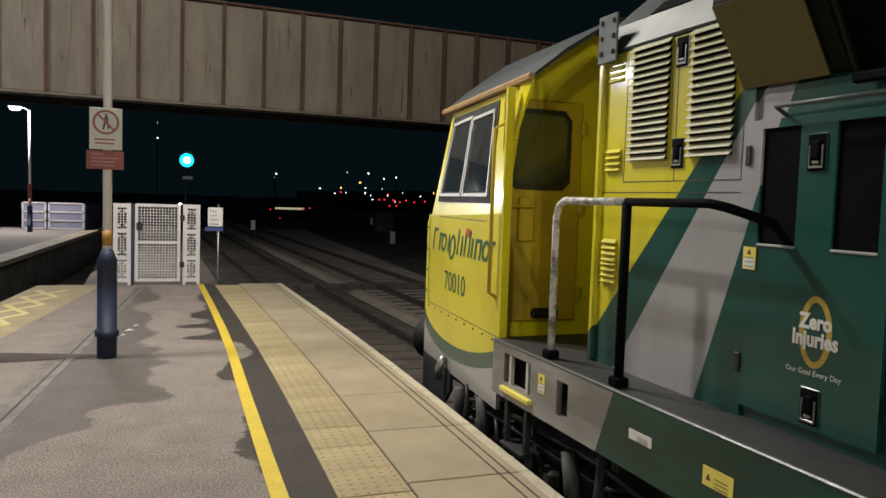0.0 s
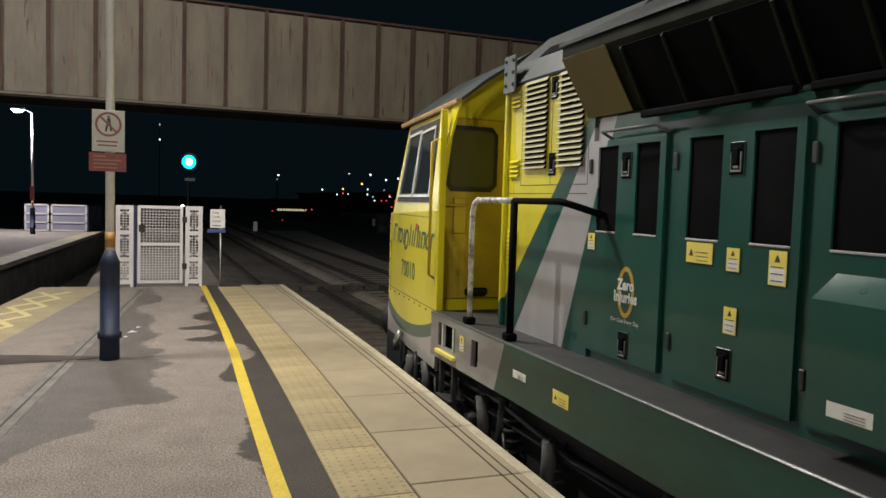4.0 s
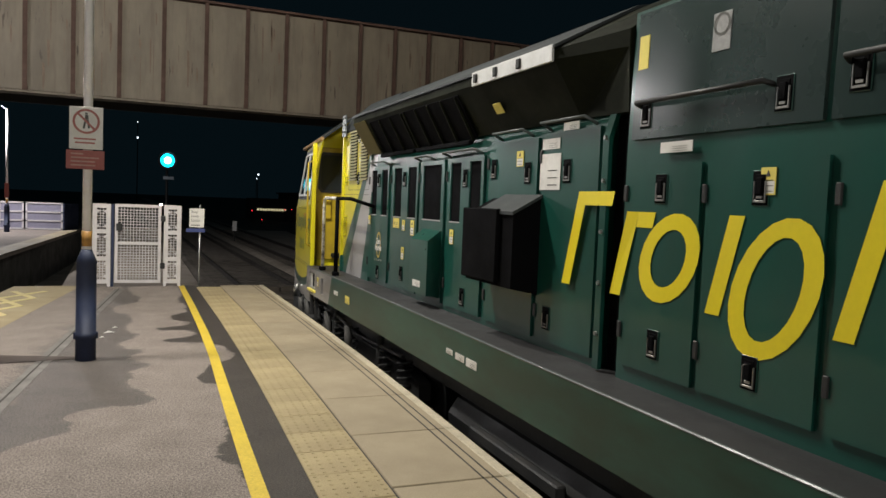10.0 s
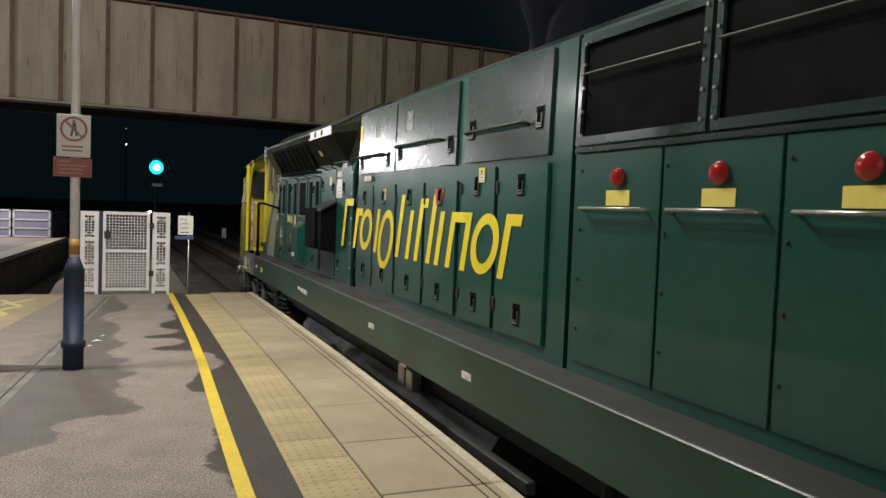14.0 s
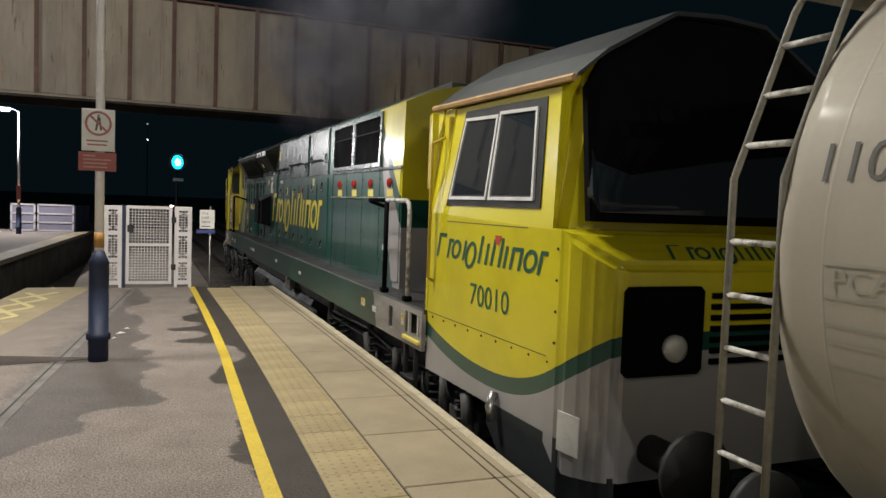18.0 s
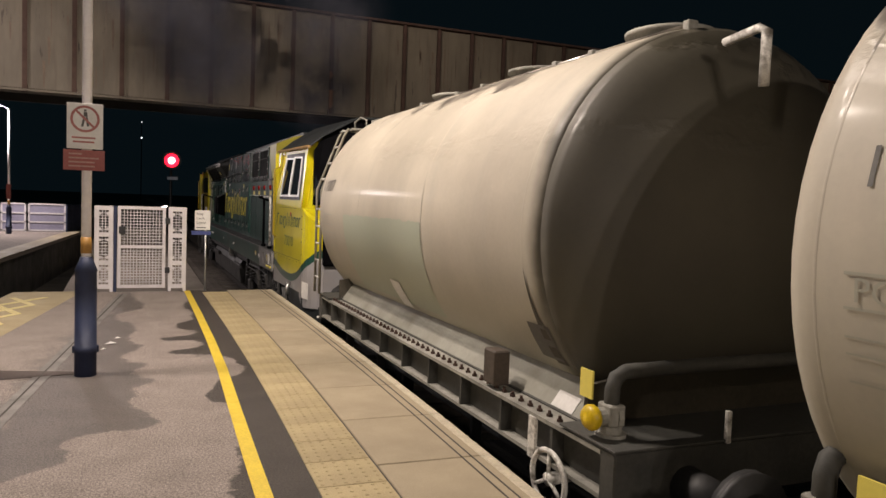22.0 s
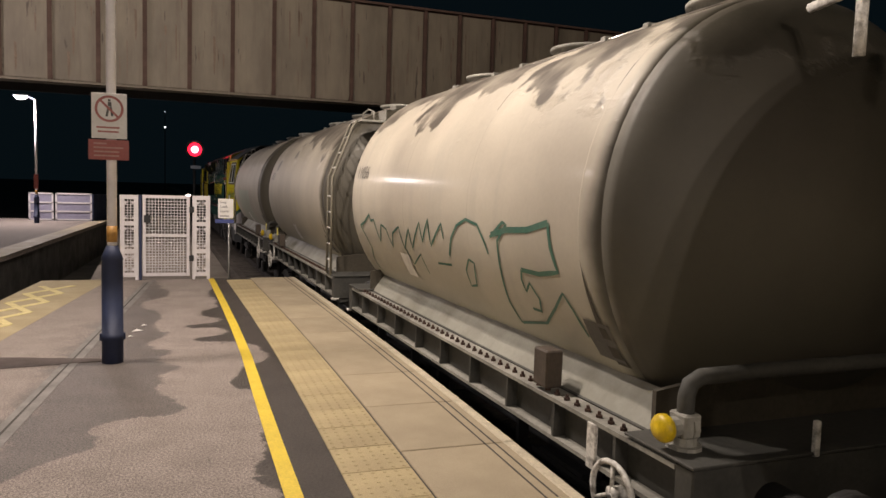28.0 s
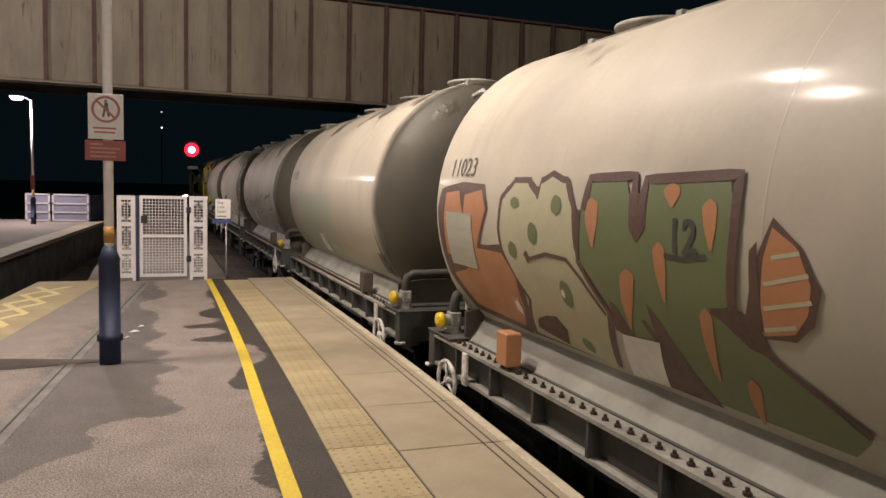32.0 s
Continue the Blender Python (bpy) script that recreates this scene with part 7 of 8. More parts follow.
def wagon(number, taps, ladders, extra=None):
    t = thing("cement_wagon", "cement-dusted cream cylindrical tank wagon", "wagon", "cement wagons of the train")
    fore = 0.17 if number == "11007" else 0.03
    FORE[0] = fore
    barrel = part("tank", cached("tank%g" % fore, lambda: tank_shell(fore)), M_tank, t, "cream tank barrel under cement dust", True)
    wear = {"11007": 0.30, "11057": 0.74, "11056": 0.62, "11095": 0.38}.get(number, 0.22)   # how far the crust spreads
    gloss = 0.5 if number in ("11007", "11057") else 0.15
    barrel.color = (wear, gloss, 0.04 if gloss > 0.3 else 0.09, 1)
    part("tank_end", cached("tank_end", tank_dish), M_tank, t, "grimy brown dished tank end, darkened as in shade", True).color = barrel.color
    for y in ((-0.16, -1.60, -3.34, -4.95) if number == "11007" else (-0.20, -1.98, -3.45, -4.95)):
        part("weld_seam", cached("weld_seam%g" % y, seam(y)), M_tank, t, "", True).color = barrel.color
    for s in (1, 0):
        part("solebar", cached("solebar%d" % s, solebar(s, True)), M_wdark, t, "sooty steel solebar web")
        part("solebar_flange", cached("solebar_flange%d" % s, solebar(s, False)), M_wframe, t, "dust-caked solebar flanges")
    part("bolt", cached("bolt_row", studs), M_rib, t)["kind"] = "stuff"
    part("skirt", cached("skirt", skirt), M_wside, t, "pale dusty skirt under the barrel")
    part("skirt_rib", cached("skirt_rib", skirt_rib), M_wdark, t, "dark angle along the skirt foot")
    for y0_ in (0.0, -WL):
        part("headstock", cached("headstock%g" % y0_, headstock(y0_)), M_wdark, t, "dark headstock beam")
        part("deck_plate", bx(0.12, 2 * XC - 0.12, *sorted((y0_ + (0.07 if y0_ > -1 else -0.07), y0_ + (-0.42 if y0_ > -1 else 0.42))), 0.346, 0.362, 0.004), M_wdark, t, "deck plate over the headstock, coloured dark for shade")
        part("end_plate", cached("end_plate%g" % y0_, end_plate(y0_)), M_tankend, t)
        for xx in (XC - 0.87, XC + 0.87):
            part("buffer", cached("buffer%g%g" % (y0_, xx), buffer(y0_, xx)), M_dark, t, "round steel buffer", True)
        s = 1 if y0_ > -1 else -1
        part("end_cap", bx(0.10, 0.20, *sorted((y0_, y0_ + s * 0.07)), 0.02, 0.05, 0.008), M_white, t)
        part("lamp_iron", bx(XC - 0.62, XC - 0.59, *sorted((y0_ + s * 0.05, y0_ + s * 0.08)), 0.34, 0.52, 0.005), M_white, t, "white lamp bracket")
    part("running_gear", cached("running_gear", running_gear), M_dark, t, "black axle guards and springs")
    for y in (-1.1, -2.9, -4.6):
        part("hatch", cached("hatch%g" % y, hatch(y)), M_wframe, t, "round filling hatch", True)
    for y in (-0.7, -1.7, -2.3, -3.6, -4.1, -5.1):
        part("pipe_clamp", cached("pipe_clamp%g" % y, crown_bracket(y)), M_wframe, t)
    part("crown_pipe", cached("crown_pipe", crown_pipe), M_tank, t, "dusty pipe along the tank top", True)
    for y in (-1.25, -4.57):
        wheelset(t, y, 0.46, RAIL_Z + 0.46)
    for y in taps:
        valve_end(t, y, number in ("11007", "11057"), M_gor if number == "11023" else M_boxw)
        vent_pipe(t, y)
    for ya, yb in ladders:
        ladder(t, ya, yb)
    ny = {"11007": -0.32, "11023": -0.59, "11056": -0.50}.get(number, -0.55)
    me = letters(number, 0.205, Matrix.Identity(4), "CENTER", 0.0)
    for digit in islands(mapped(me, lambda a, h: on_tank(ny - a * 0.92, 1.765 + h, 0.004))):
        part("number_digit", digit, M_stencil, t, "dark stencilled digit")
    # faded data panel below the number: unreadable rows under the class letters
    dy = ny + (0.16 if number == "11007" else 0.24)
    bold = number == "11023"
    ink = M_film if bold else M_film2
    pl = patch("data_panel", dy, dy - 0.47, 0.99, 1.41, M_film2, t, "faded grey stencilled data panel", 0.0080) if bold else t
    if number != "11056":
        for z, w in ((1.41, 0.012), (1.29, 0.010), (1.19, 0.008), (1.13, 0.008), (1.03, 0.008)):
            part("panel_line", stroke(bmesh.new(), [(dy, z), (dy - 0.47, z)], w, 0.0088 if bold else 0.004), ink, pl)
        me = letters("PCA", 0.12, Matrix.Identity(4), "LEFT", 0.0)
        part("class_letters", mapped(me, lambda a, h: on_tank(dy - 0.03 - a, 1.35 + h, 0.0088 if bold else 0.004)), ink, pl)
    # runs down the barrel
    if number == "11007":
        for y, z, l in ((-1.60, 1.72, 0.30), (-3.33, 1.86, 0.62)):
            part("dark_run", stroke(bmesh.new(), [(y, z), (y - 0.012, z - l * 0.4), (y - 0.02, z - l)], 0.006), M_run, t, "thin dark run down the side")
    # shadow gap under the tank's rear, painted as a dark wedge
    part("dark_run", blob(bmesh.new(), [(-4.955, 1.22), (-4.975, 0.9), (-4.99, 0.60), (-5.10, 0.60), (-5.02, 0.9)], 0.004), M_tankend, t, "dark wedge painted for the shadow gap at the rear seam")
    patch("stencil_block", -4.84, -5.08, 0.62, 0.85, M_stencil, t, "dark painted block by the rear seam", 0.005)
    if extra:
        extra(t)
    return t


def x1(t):
    patch("washed_film", -1.06, -3.33, 0.60, 1.43, M_film, t, "greyish washed patch", ragged=0.012, seed=3)
    patch("ticket_board", -2.27, -2.52, 0.56, 0.82, M_labelw, t, "pale ticket board", 0.012)


def x2(t):
    patch("ticket_board", -2.38, -2.64, 0.61, 0.88, M_labelw, t, "pale ticket board", 0.012)


def x3(t):
    tags = (
        ([(-0.43, 1.14), (-0.62, 1.19), (-0.84, 1.29), (-0.88, 1.22)], 0.030),
        ([(-0.44, 1.13), (-0.59, 0.99), (-0.64, 0.90), (-0.51, 0.75), (-0.50, 0.63)], 0.022),
        ([(-0.88, 1.22), (-1.0, 1.24), (-1.1, 1.0), (-1.25, 1.2), (-1.4, 1.16), (-1.5, 0.98), (-1.6, 1.13), (-1.82, 1.21), (-1.88, 0.99), (-2.11, 1.21), (-2.12, 1.02), (-2.42, 1.29), (-2.44, 1.11), (-2.64, 1.33), (-2.64, 1.09), (-2.94, 1.31), (-2.96, 1.18)], 0.024),
        ([(-3.02, 1.04), (-3.12, 1.19), (-3.26, 1.31), (-3.44, 1.37), (-3.64, 1.34), (-3.74, 1.22), (-3.78, 1.13)], 0.024),
        ([(-3.40, 1.05), (-3.29, 0.95), (-3.28, 0.82), (-3.40, 0.84), (-3.49, 1.03), (-3.40, 1.05)], 0.020),
        ([(-3.84, 1.26), (-4.04, 1.38), (-4.10, 1.37), (-3.95, 1.24), (-3.93, 1.05), (-3.89, 0.79), (-3.92, 0.64)], 0.024),
        ([(-3.86, 1.28), (-4.09, 1.33), (-4.38, 1.35), (-4.63, 1.41)], 0.042),
        ([(-4.63, 1.41), (-4.65, 1.26), (-4.70, 1.11), (-4.47, 1.07), (-4.24, 1.07)], 0.032),
        ([(-4.24, 1.07), (-4.21, 1.0), (-4.23, 0.92), (-4.31, 0.99), (-4.38, 0.89), (-4.34, 0.80), (-4.23, 0.80)], 0.020),
        ([(-3.92, 0.64), (-4.34, 0.72), (-4.55, 0.86), (-4.70, 0.98), (-4.76, 0.89), (-4.82, 0.73)], 0.020),
        ([(-2.70, 0.94), (-3.01, 0.96)], 0.020), ([(-1.9, 1.0), (-2.0, 0.85), (-2.3, 0.98), (-2.35, 0.8)], 0.016))
    for pts, w in tags:
        part("painted_tag", stroke(bmesh.new(), pts, w), M_graf, t, "green sprayed zigzag stroke")
    patch("ticket_board", -1.70, -1.95, 0.71, 0.94, M_labelw, t, "pale ticket board", 0.012)


def x4(t):
    patch("washed_film", -0.93, -3.00, 0.60, 1.485, M_film, t, "broad greenish washed patch", ragged=0.012, seed=4)
    patch("ticket_board", -2.00, -2.30, 0.62, 0.89, M_labelw, t, "pale ticket board", 0.012)


def x5(t):
    def fy(y):
        return y if y > -1.0 else -1.0 + (y + 1.0) * 0.958

    def area(outline, off):
        return blob(bmesh.new(), [(fy(y), z) for y, z in outline], off)

    def line(pts, w, off):
        return stroke(bmesh.new(), [(fy(y), z) for y, z in pts], w, off)

    G = (
        (M_gbr, [(-0.17, 1.43), (-0.24, 1.61), (-0.64, 1.66), (-1.01, 1.64), (-1.09, 1.46), (-0.93, 1.20), (-1.30, 1.22), (-1.50, 1.04), (-1.43, 0.71), (-1.27, 0.57), (-0.4, 0.6), (-0.2, 0.9)]),
        (M_gor, [(-0.28, 1.05), (-0.30, 1.39), (-0.34, 1.57), (-0.58, 1.59), (-0.66, 1.40), (-0.52, 1.04)]),
        (M_gor, [(-0.69, 1.56), (-0.97, 1.60), (-1.05, 1.46), (-0.87, 1.16), (-1.25, 1.17), (-1.41, 1.03), (-1.37, 0.77), (-1.22, 0.62), (-0.5, 0.66), (-0.3, 0.9), (-0.62, 0.97)]),
        (M_gbr, [(-1.24, 1.33), (-1.28, 1.56), (-1.46, 1.68), (-1.68, 1.68), (-1.79, 1.62), (-1.81, 1.68), (-1.94, 1.73), (-2.14, 1.67), (-2.24, 1.50), (-2.26, 1.27), (-2.36, 1.13), (-2.50, 0.95), (-2.32, 0.58), (-1.30, 0.58), (-1.50, 0.87), (-1.38, 1.03), (-1.26, 1.19)]),
        (M_gcr, [(-1.28, 1.33), (-1.32, 1.54), (-1.47, 1.64), (-1.65, 1.64), (-1.80, 1.55), (-1.82, 1.64), (-1.94, 1.69), (-2.10, 1.64), (-2.19, 1.50), (-2.21, 1.27), (-2.31, 1.13), (-2.44, 0.95), (-2.27, 0.58), (-1.36, 0.60), (-1.54, 0.87), (-1.41, 1.03), (-1.30, 1.19)]),
        (M_ggr, [(-2.28, 1.50), (-2.33, 1.66), (-2.67, 1.67), (-2.74, 1.52), (-2.79, 1.41), (-2.82, 1.52), (-2.83, 1.66), (-3.37, 1.67), (-3.41, 1.54), (-3.36, 1.11), (-3.28, 1.10), (-3.58, 0.93), (-3.88, 0.73), (-3.91, 0.70), (-3.80, 0.60), (-2.62, 0.60), (-2.59, 0.81), (-2.36, 1.11), (-2.25, 1.21)]),
        (M_gbr, [(-3.53, 1.34), (-3.61, 1.52), (-3.74, 1.42), (-3.83, 1.26), (-3.79, 1.12), (-3.70, 1.04), (-3.52, 1.02), (-3.46, 1.10)]),
        (M_gor, [(-3.57, 1.35), (-3.61, 1.48), (-3.73, 1.41), (-3.79, 1.27), (-3.77, 1.16), (-3.70, 1.07), (-3.53, 1.03)]),
    )
    for k, (m, o) in enumerate(G):
        part("sprayed_shape", area(o, 0.0025 + 0.0006 * k), m, t)
    for y, z, l in ((-2.02, 1.52, 0.13), (-1.74, 1.33, 0.15), (-1.45, 1.20, 0.12), (-2.04, 0.98, 0.18), (-1.50, 1.52, 0.08), (-2.06, 0.66, 0.1)):
        part("sprayed_spot", area([(y + 0.06 * math.cos(q_), z + l / 2 * math.sin(q_)) for q_ in (0.3 + 2 * math.pi * k / 12 for k in range(12))], 0.0078), M_ggr, t)
    # tapered orange stripes
    for y, w, z, ye_, ze_ in ((-2.385, 0.13, 1.56, -2.40, 1.30), (-3.02, 0.12, 1.645, -3.03, 1.54), (-3.27, 0.09, 1.575, -3.29, 1.36), (-2.95, 0.09, 1.36, -2.96, 1.08), (-2.69, 0.12, 1.20, -2.62, 0.88), (-3.225, 0.08, 1.085, -3.19, 0.74), (-3.405, 0.08, 0.80, -3.35, 0.58)):
        part("sprayed_spot", area([(y + w / 2, z - 0.02), (y, z + 0.012), (y - w / 2, z - 0.015), ((y + ye_) / 2 - w * 0.42, (z + ze_) / 2), (ye_ - 0.008, ze_), (ye_ + 0.008, ze_), ((y + ye_) / 2 + w * 0.42, (z + ze_) / 2)], 0.0078), M_gor, t)
    # brown notches and spikes between the shapes
    for o in ([(-2.71, 1.60), (-2.85, 1.60), (-2.85, 1.43), (-2.78, 1.35), (-2.72, 1.42)], [(-2.49, 1.02), (-2.55, 0.98), (-2.66, 0.80), (-2.47, 0.84)], [(-2.81, 1.05), (-2.88, 0.98), (-2.99, 0.80), (-3.11, 0.58), (-2.66, 0.58), (-2.83, 0.82)],
              [(-3.25, 1.10), (-3.40, 1.12), (-3.52, 1.11), (-3.57, 0.94), (-3.47, 0.95)], [(-1.51, 0.73), (-1.70, 0.79), (-1.81, 0.80), (-1.88, 0.72), (-1.79, 0.60), (-1.64, 0.63), (-1.45, 0.65)], [(-3.50, 1.38), (-3.54, 1.42), (-3.55, 1.05), (-3.49, 1.06)]):
        part("sprayed_spot", area(o, 0.0072), M_gbr, t)
    for y, z, w in ((-1.30, 0.78, 0.045), (-2.01, 0.98, 0.022)):
        part("sprayed_spot", area([(y + w * (1.3 if k % 2 else 0.8) * math.cos(0.2 + math.pi * k / 5), z + 1.2 * w * (1.3 if k % 2 else 0.8) * math.sin(0.2 + math.pi * k / 5)) for k in range(10)], 0.0086), M_labelw, t, "small white daisy mark")
    for pts in ([(-3.61, 1.36), (-3.74, 1.39)], [(-3.57, 1.25), (-3.78, 1.31)], [(-3.56, 1.15), (-3.79, 1.21)], [(-3.55, 1.06), (-3.71, 1.10)]):
        part("sprayed_line", line(pts, 0.018, 0.0078), M_gcr, t)
    for pts, w in (([(-2.31, 1.50), (-2.35, 1.68), (-2.74, 1.69), (-2.77, 1.42)], 0.05), ([(-2.80, 1.42), (-2.83, 1.67), (-3.42, 1.69), (-3.42, 1.45), (-3.39, 1.12)], 0.05), ([(-3.26, 1.09), (-3.45, 1.03), (-3.58, 0.93), (-3.76, 0.83), (-3.93, 0.73)], 0.03),
                   ([(-1.62, 1.19), (-1.68, 1.16), (-1.89, 1.21), (-2.12, 1.20), (-2.25, 1.10), (-2.42, 0.92)], 0.026), ([(-1.62, 1.2), (-1.66, 1.14)], 0.05), ([(-2.27, 1.5), (-2.24, 1.2), (-2.36, 1.05), (-2.58, 0.80), (-2.62, 0.6)], 0.03), ([(-2.75, 0.95), (-2.95, 0.62)], 0.03)):
        part("sprayed_line", line(pts, w, 0.0084), M_gbr, t)
    me = letters("12", 0.22, Matrix.Identity(4), "CENTER", 0.0, 0.006)
    part("sprayed_number", mapped(me, lambda a, h: on_tank(fy(-3.11) - a * 0.85, 1.40 + h, 0.0092)), M_ink, t)
    part("sprayed_line", line([(-2.99, 1.31), (-3.12, 1.305), (-3.26, 1.33)], 0.022, 0.0092), M_ink, t)
    part("ticket_board", blob(bmesh.new(), [(-2.46, 0.84), (-2.76, 0.85), (-2.66, 0.57), (-2.35, 0.56)], 0.010), M_labelw, t, "pale ticket board")


PITCH, F1 = 7.40, -15.52


def lengthen(t, k, done=set()):
    """Draw a wagon out to its full length; its wheels keep their shape."""
    rolling = [w[0] for w in WHEELS]
    for o in t.children_recursive:
        if o in rolling or o.parent in rolling:
            continue
        o.location.y *= k
        if o.type == "MESH" and o.data.name not in done:
            done.add(o.data.name)
            o.data.transform(Matrix.Diagonal((1, k, 1, 1)))
    for n, w in enumerate(WHEELS):
        if w[0].parent == t:
            WHEELS[n] = (w[0], w[1] * k, w[2], w[3])


WAGONS = [
    (F1, wagon("11007", [-WL], [(0.28, 0.04)], x1)),
    (F1 - PITCH, wagon("11057", [0.0], [(-5.47, -5.71)], x2)),
    (F1 - 2 * PITCH, wagon("11056", [-WL], [], x3)),
    (F1 - 3 * PITCH, wagon("11095", [-WL], [], x4)),
    (F1 - 4 * PITCH, wagon("11023", [0.0], [], x5)),
]

for _, w in WAGONS:
    lengthen(w, 1.1)

# ---- signal past the platform ----
sig = thing("railway_signal", "black searchlight railway signal showing a bright aspect", "signal")
SX, SYY, SZ = -0.32, 42.0, 3.35
part("post", rod(bmesh.new(), [(SX, SYY + 0.9, -1.2), (SX, SYY + 0.9, 3.9)], 0.07, 10), M_signal, sig, smooth=True)
# hollow head with a round opening towards the platform
b = bmesh.new()
n = 24
front = [(SX + 0.47 * math.cos(2 * math.pi * k / n), SYY - 0.05, SZ + 0.47 * math.sin(2 * math.pi * k / n)) for k in range(n)]
hole = [(SX + 0.39 * math.cos(2 * math.pi * k / n), SYY - 0.05, SZ + 0.39 * math.sin(2 * math.pi * k / n)) for k in range(n)]
back = [(SX + 0.47 * math.cos(2 * math.pi * k / n), SYY + 0.80, SZ + 0.47 * math.sin(2 * math.pi * k / n)) for k in range(n)]
fv, hv, bv = [[b.verts.new(p) for p in r] for r in (front, hole, back)]
for k in range(n):
    b.faces.new((fv[k], fv[(k + 1) % n], hv[(k + 1) % n], hv[k]))
    b.faces.new((fv[k], fv[(k + 1) % n], bv[(k + 1) % n], bv[k]))
b.faces.new(bv)
part("signal_head", b, M_signal, sig, "round black signal casing")
h = bmesh.new()
for k in range(8, 29):
    a, c = radians(k * 7.5 - 20 + 0), radians((k + 1) * 7.5 - 20)
    prism(h, [(SX + 0.40 * math.cos(a), SZ + 0.40 * math.sin(a)), (SX + 0.40 * math.cos(c), SZ + 0.40 * math.sin(c)), (SX + 0.415 * math.cos(c), SZ + 0.415 * math.sin(c)), (SX + 0.415 * math.cos(a), SZ + 0.415 * math.sin(a))], "y", SYY - 0.3, SYY - 0.05)
part("hood", h, M_signal, sig)
part("number_plate", bx(SX - 0.22, SX + 0.30, SYY - 0.02, SYY, SZ - 1.02, SZ - 0.86), surf("pale_plate", (0.3, 0.34, 0.38), None, 0.5, bump=0), sig, "pale plate below the signal head")
# the vane turns the other lens into the opening
vane = part("lens_vane", bx(-0.37, 0.37, -0.008, 0.008, -0.37, 0.37), M_signal, sig, "turning vane with a lens on each face")
vane.location = (SX, SYY + 0.36, SZ)
# lenses are oversize and white in the middle to imitate glare
for q_, m, nm in ((-1, M_siggreen, "green_lens"), (1, M_sigred, "red_lens")):
    b = bmesh.new()
    lathe(b, [(0.0, 0.36), (q_ * 0.015, 0.36), (q_ * 0.04, 0.26)], 28, (0, q_ * 0.009, 0), "y")
    part(nm, b, m, vane, "glowing lens, drawn oversize for its glare", True)
    b = bmesh.new()
    lathe(b, [(q_ * 0.03, 0.19), (q_ * 0.05, 0.18), (q_ * 0.07, 0.08)], 24, (0, q_ * 0.009, 0), "y")
    part("lens_core", b, M_core_g if q_ < 0 else M_core_r, vane, "white middle of the lens, standing for glare", True)

# ---- the town and yard in the dark ----
def far_light(x, y, z, r, m, kind, label_, pole=False):
    t = thing(kind, label_, "light", "distant lights")
    b = bmesh.new()
    bmesh.ops.create_icosphere(b, subdivisions=2, radius=r * 0.5, matrix=Matrix.Translation((x, y, z)))
    part("lamp", b, m, t)
    part("post", rod(bmesh.new(), [(x, y + r, -1.2), (x, y + r, z + r)], 0.07, 5), M_signal, t)
    return t


for x, z, r in ((-0.9, 14.7, 0.14), (-0.87, 11.8, 0.26), (21.3, 6.1, 0.30), (21.0, 5.3, 0.14), (30.2, 3.5, 0.28), (35.7, 7.0, 0.18), (40.3, 7.0, 0.32), (43.7, 6.0, 0.30), (46.4, 6.4, 0.30), (33.3, 2.6, 0.22), (35.6, 2.8, 0.18), (43.3, 3.9, 0.14), (40.9, 2.4, 0.16), (47.9, 3.2, 0.16), (41.3, 1.6, 0.22), (44.6, 2.5, 0.18), (39.7, 3.9, 0.25), (39.7, 2.9, 0.25), (46.3, 1.2, 0.16), (52.0, 2.6, 0.25)):
    far_light(x, 150, z, r, M_far_w, "street_lamp", "distant white street lamp in the dark")
for x, z, r in ((38.5, 5.0, 0.42), (34.5, 3.8, 0.40), (55.0, 3.4, 0.3)):
    far_light(x, 150, z, r, M_far_o, "street_lamp", "distant orange street lamp in the dark")
for x, z in ((34.5, 2.9), (42.8, 1.6), (43.9, 1.65), (45.8, 1.6), (46.2, 1.5), (48.8, 1.6), (44.6, 2.75), (47.4, 1.2), (50.6, 1.3), (45.1, 0.4), (46.6, 0.4), (53.0, 1.5)):
    far_light(x, 150, z, 0.28, M_far_r, "tail_light", "distant red light across the yard")
for x, z in ((15.1, 0.25), (15.9, 0.27), (11.2, 0.0)):
    far_light(x, 89.5, z, 0.12, M_far_r, "tail_light", "small red light on the stabled train")
far_light(1.2, 100, -0.07, 0.2, M_far_w, "yard_light", "low white light beyond the gate")
far_light(10.5, 78, -0.7, 0.09, M_far_r, "tail_light", "small red light in the yard")
dt = thing("stabled_train", "dark stabled train with a row of lit windows", "train")
part("body", bx(11.0, 19.5, 90.2, 93.0, -1.0, 1.5), M_shed, dt)
for k in range(11):
    part("window", bx(11.9 + k * 0.32, 12.14 + k * 0.32, 90.15, 90.2, 0.04, 0.28), M_litwin, dt)
sh = thing("shed", "low dark shed across the yard", "building")
part("wall", bx(30, 80, 165, 175, -1.2, 2.6), M_shed, sh)
part("roof", prism(bmesh.new(), [(29.5, 2.6), (80.5, 2.6), (80.5, 2.9), (55, 4.0), (29.5, 2.9)], "y", 164.5, 175.5), M_shed, sh)
rb = thing("relay_cabinet", "grey lineside cabinet on the yard ground", "cabinet")
part("body", bx(15.6, 17.1, 60, 60.7, -1.2, 0.5, 0.03), M_sleeper, rb)
part("door", bx(15.7, 16.3, 59.96, 60.0, -1.0, 0.4), M_steel, rb)
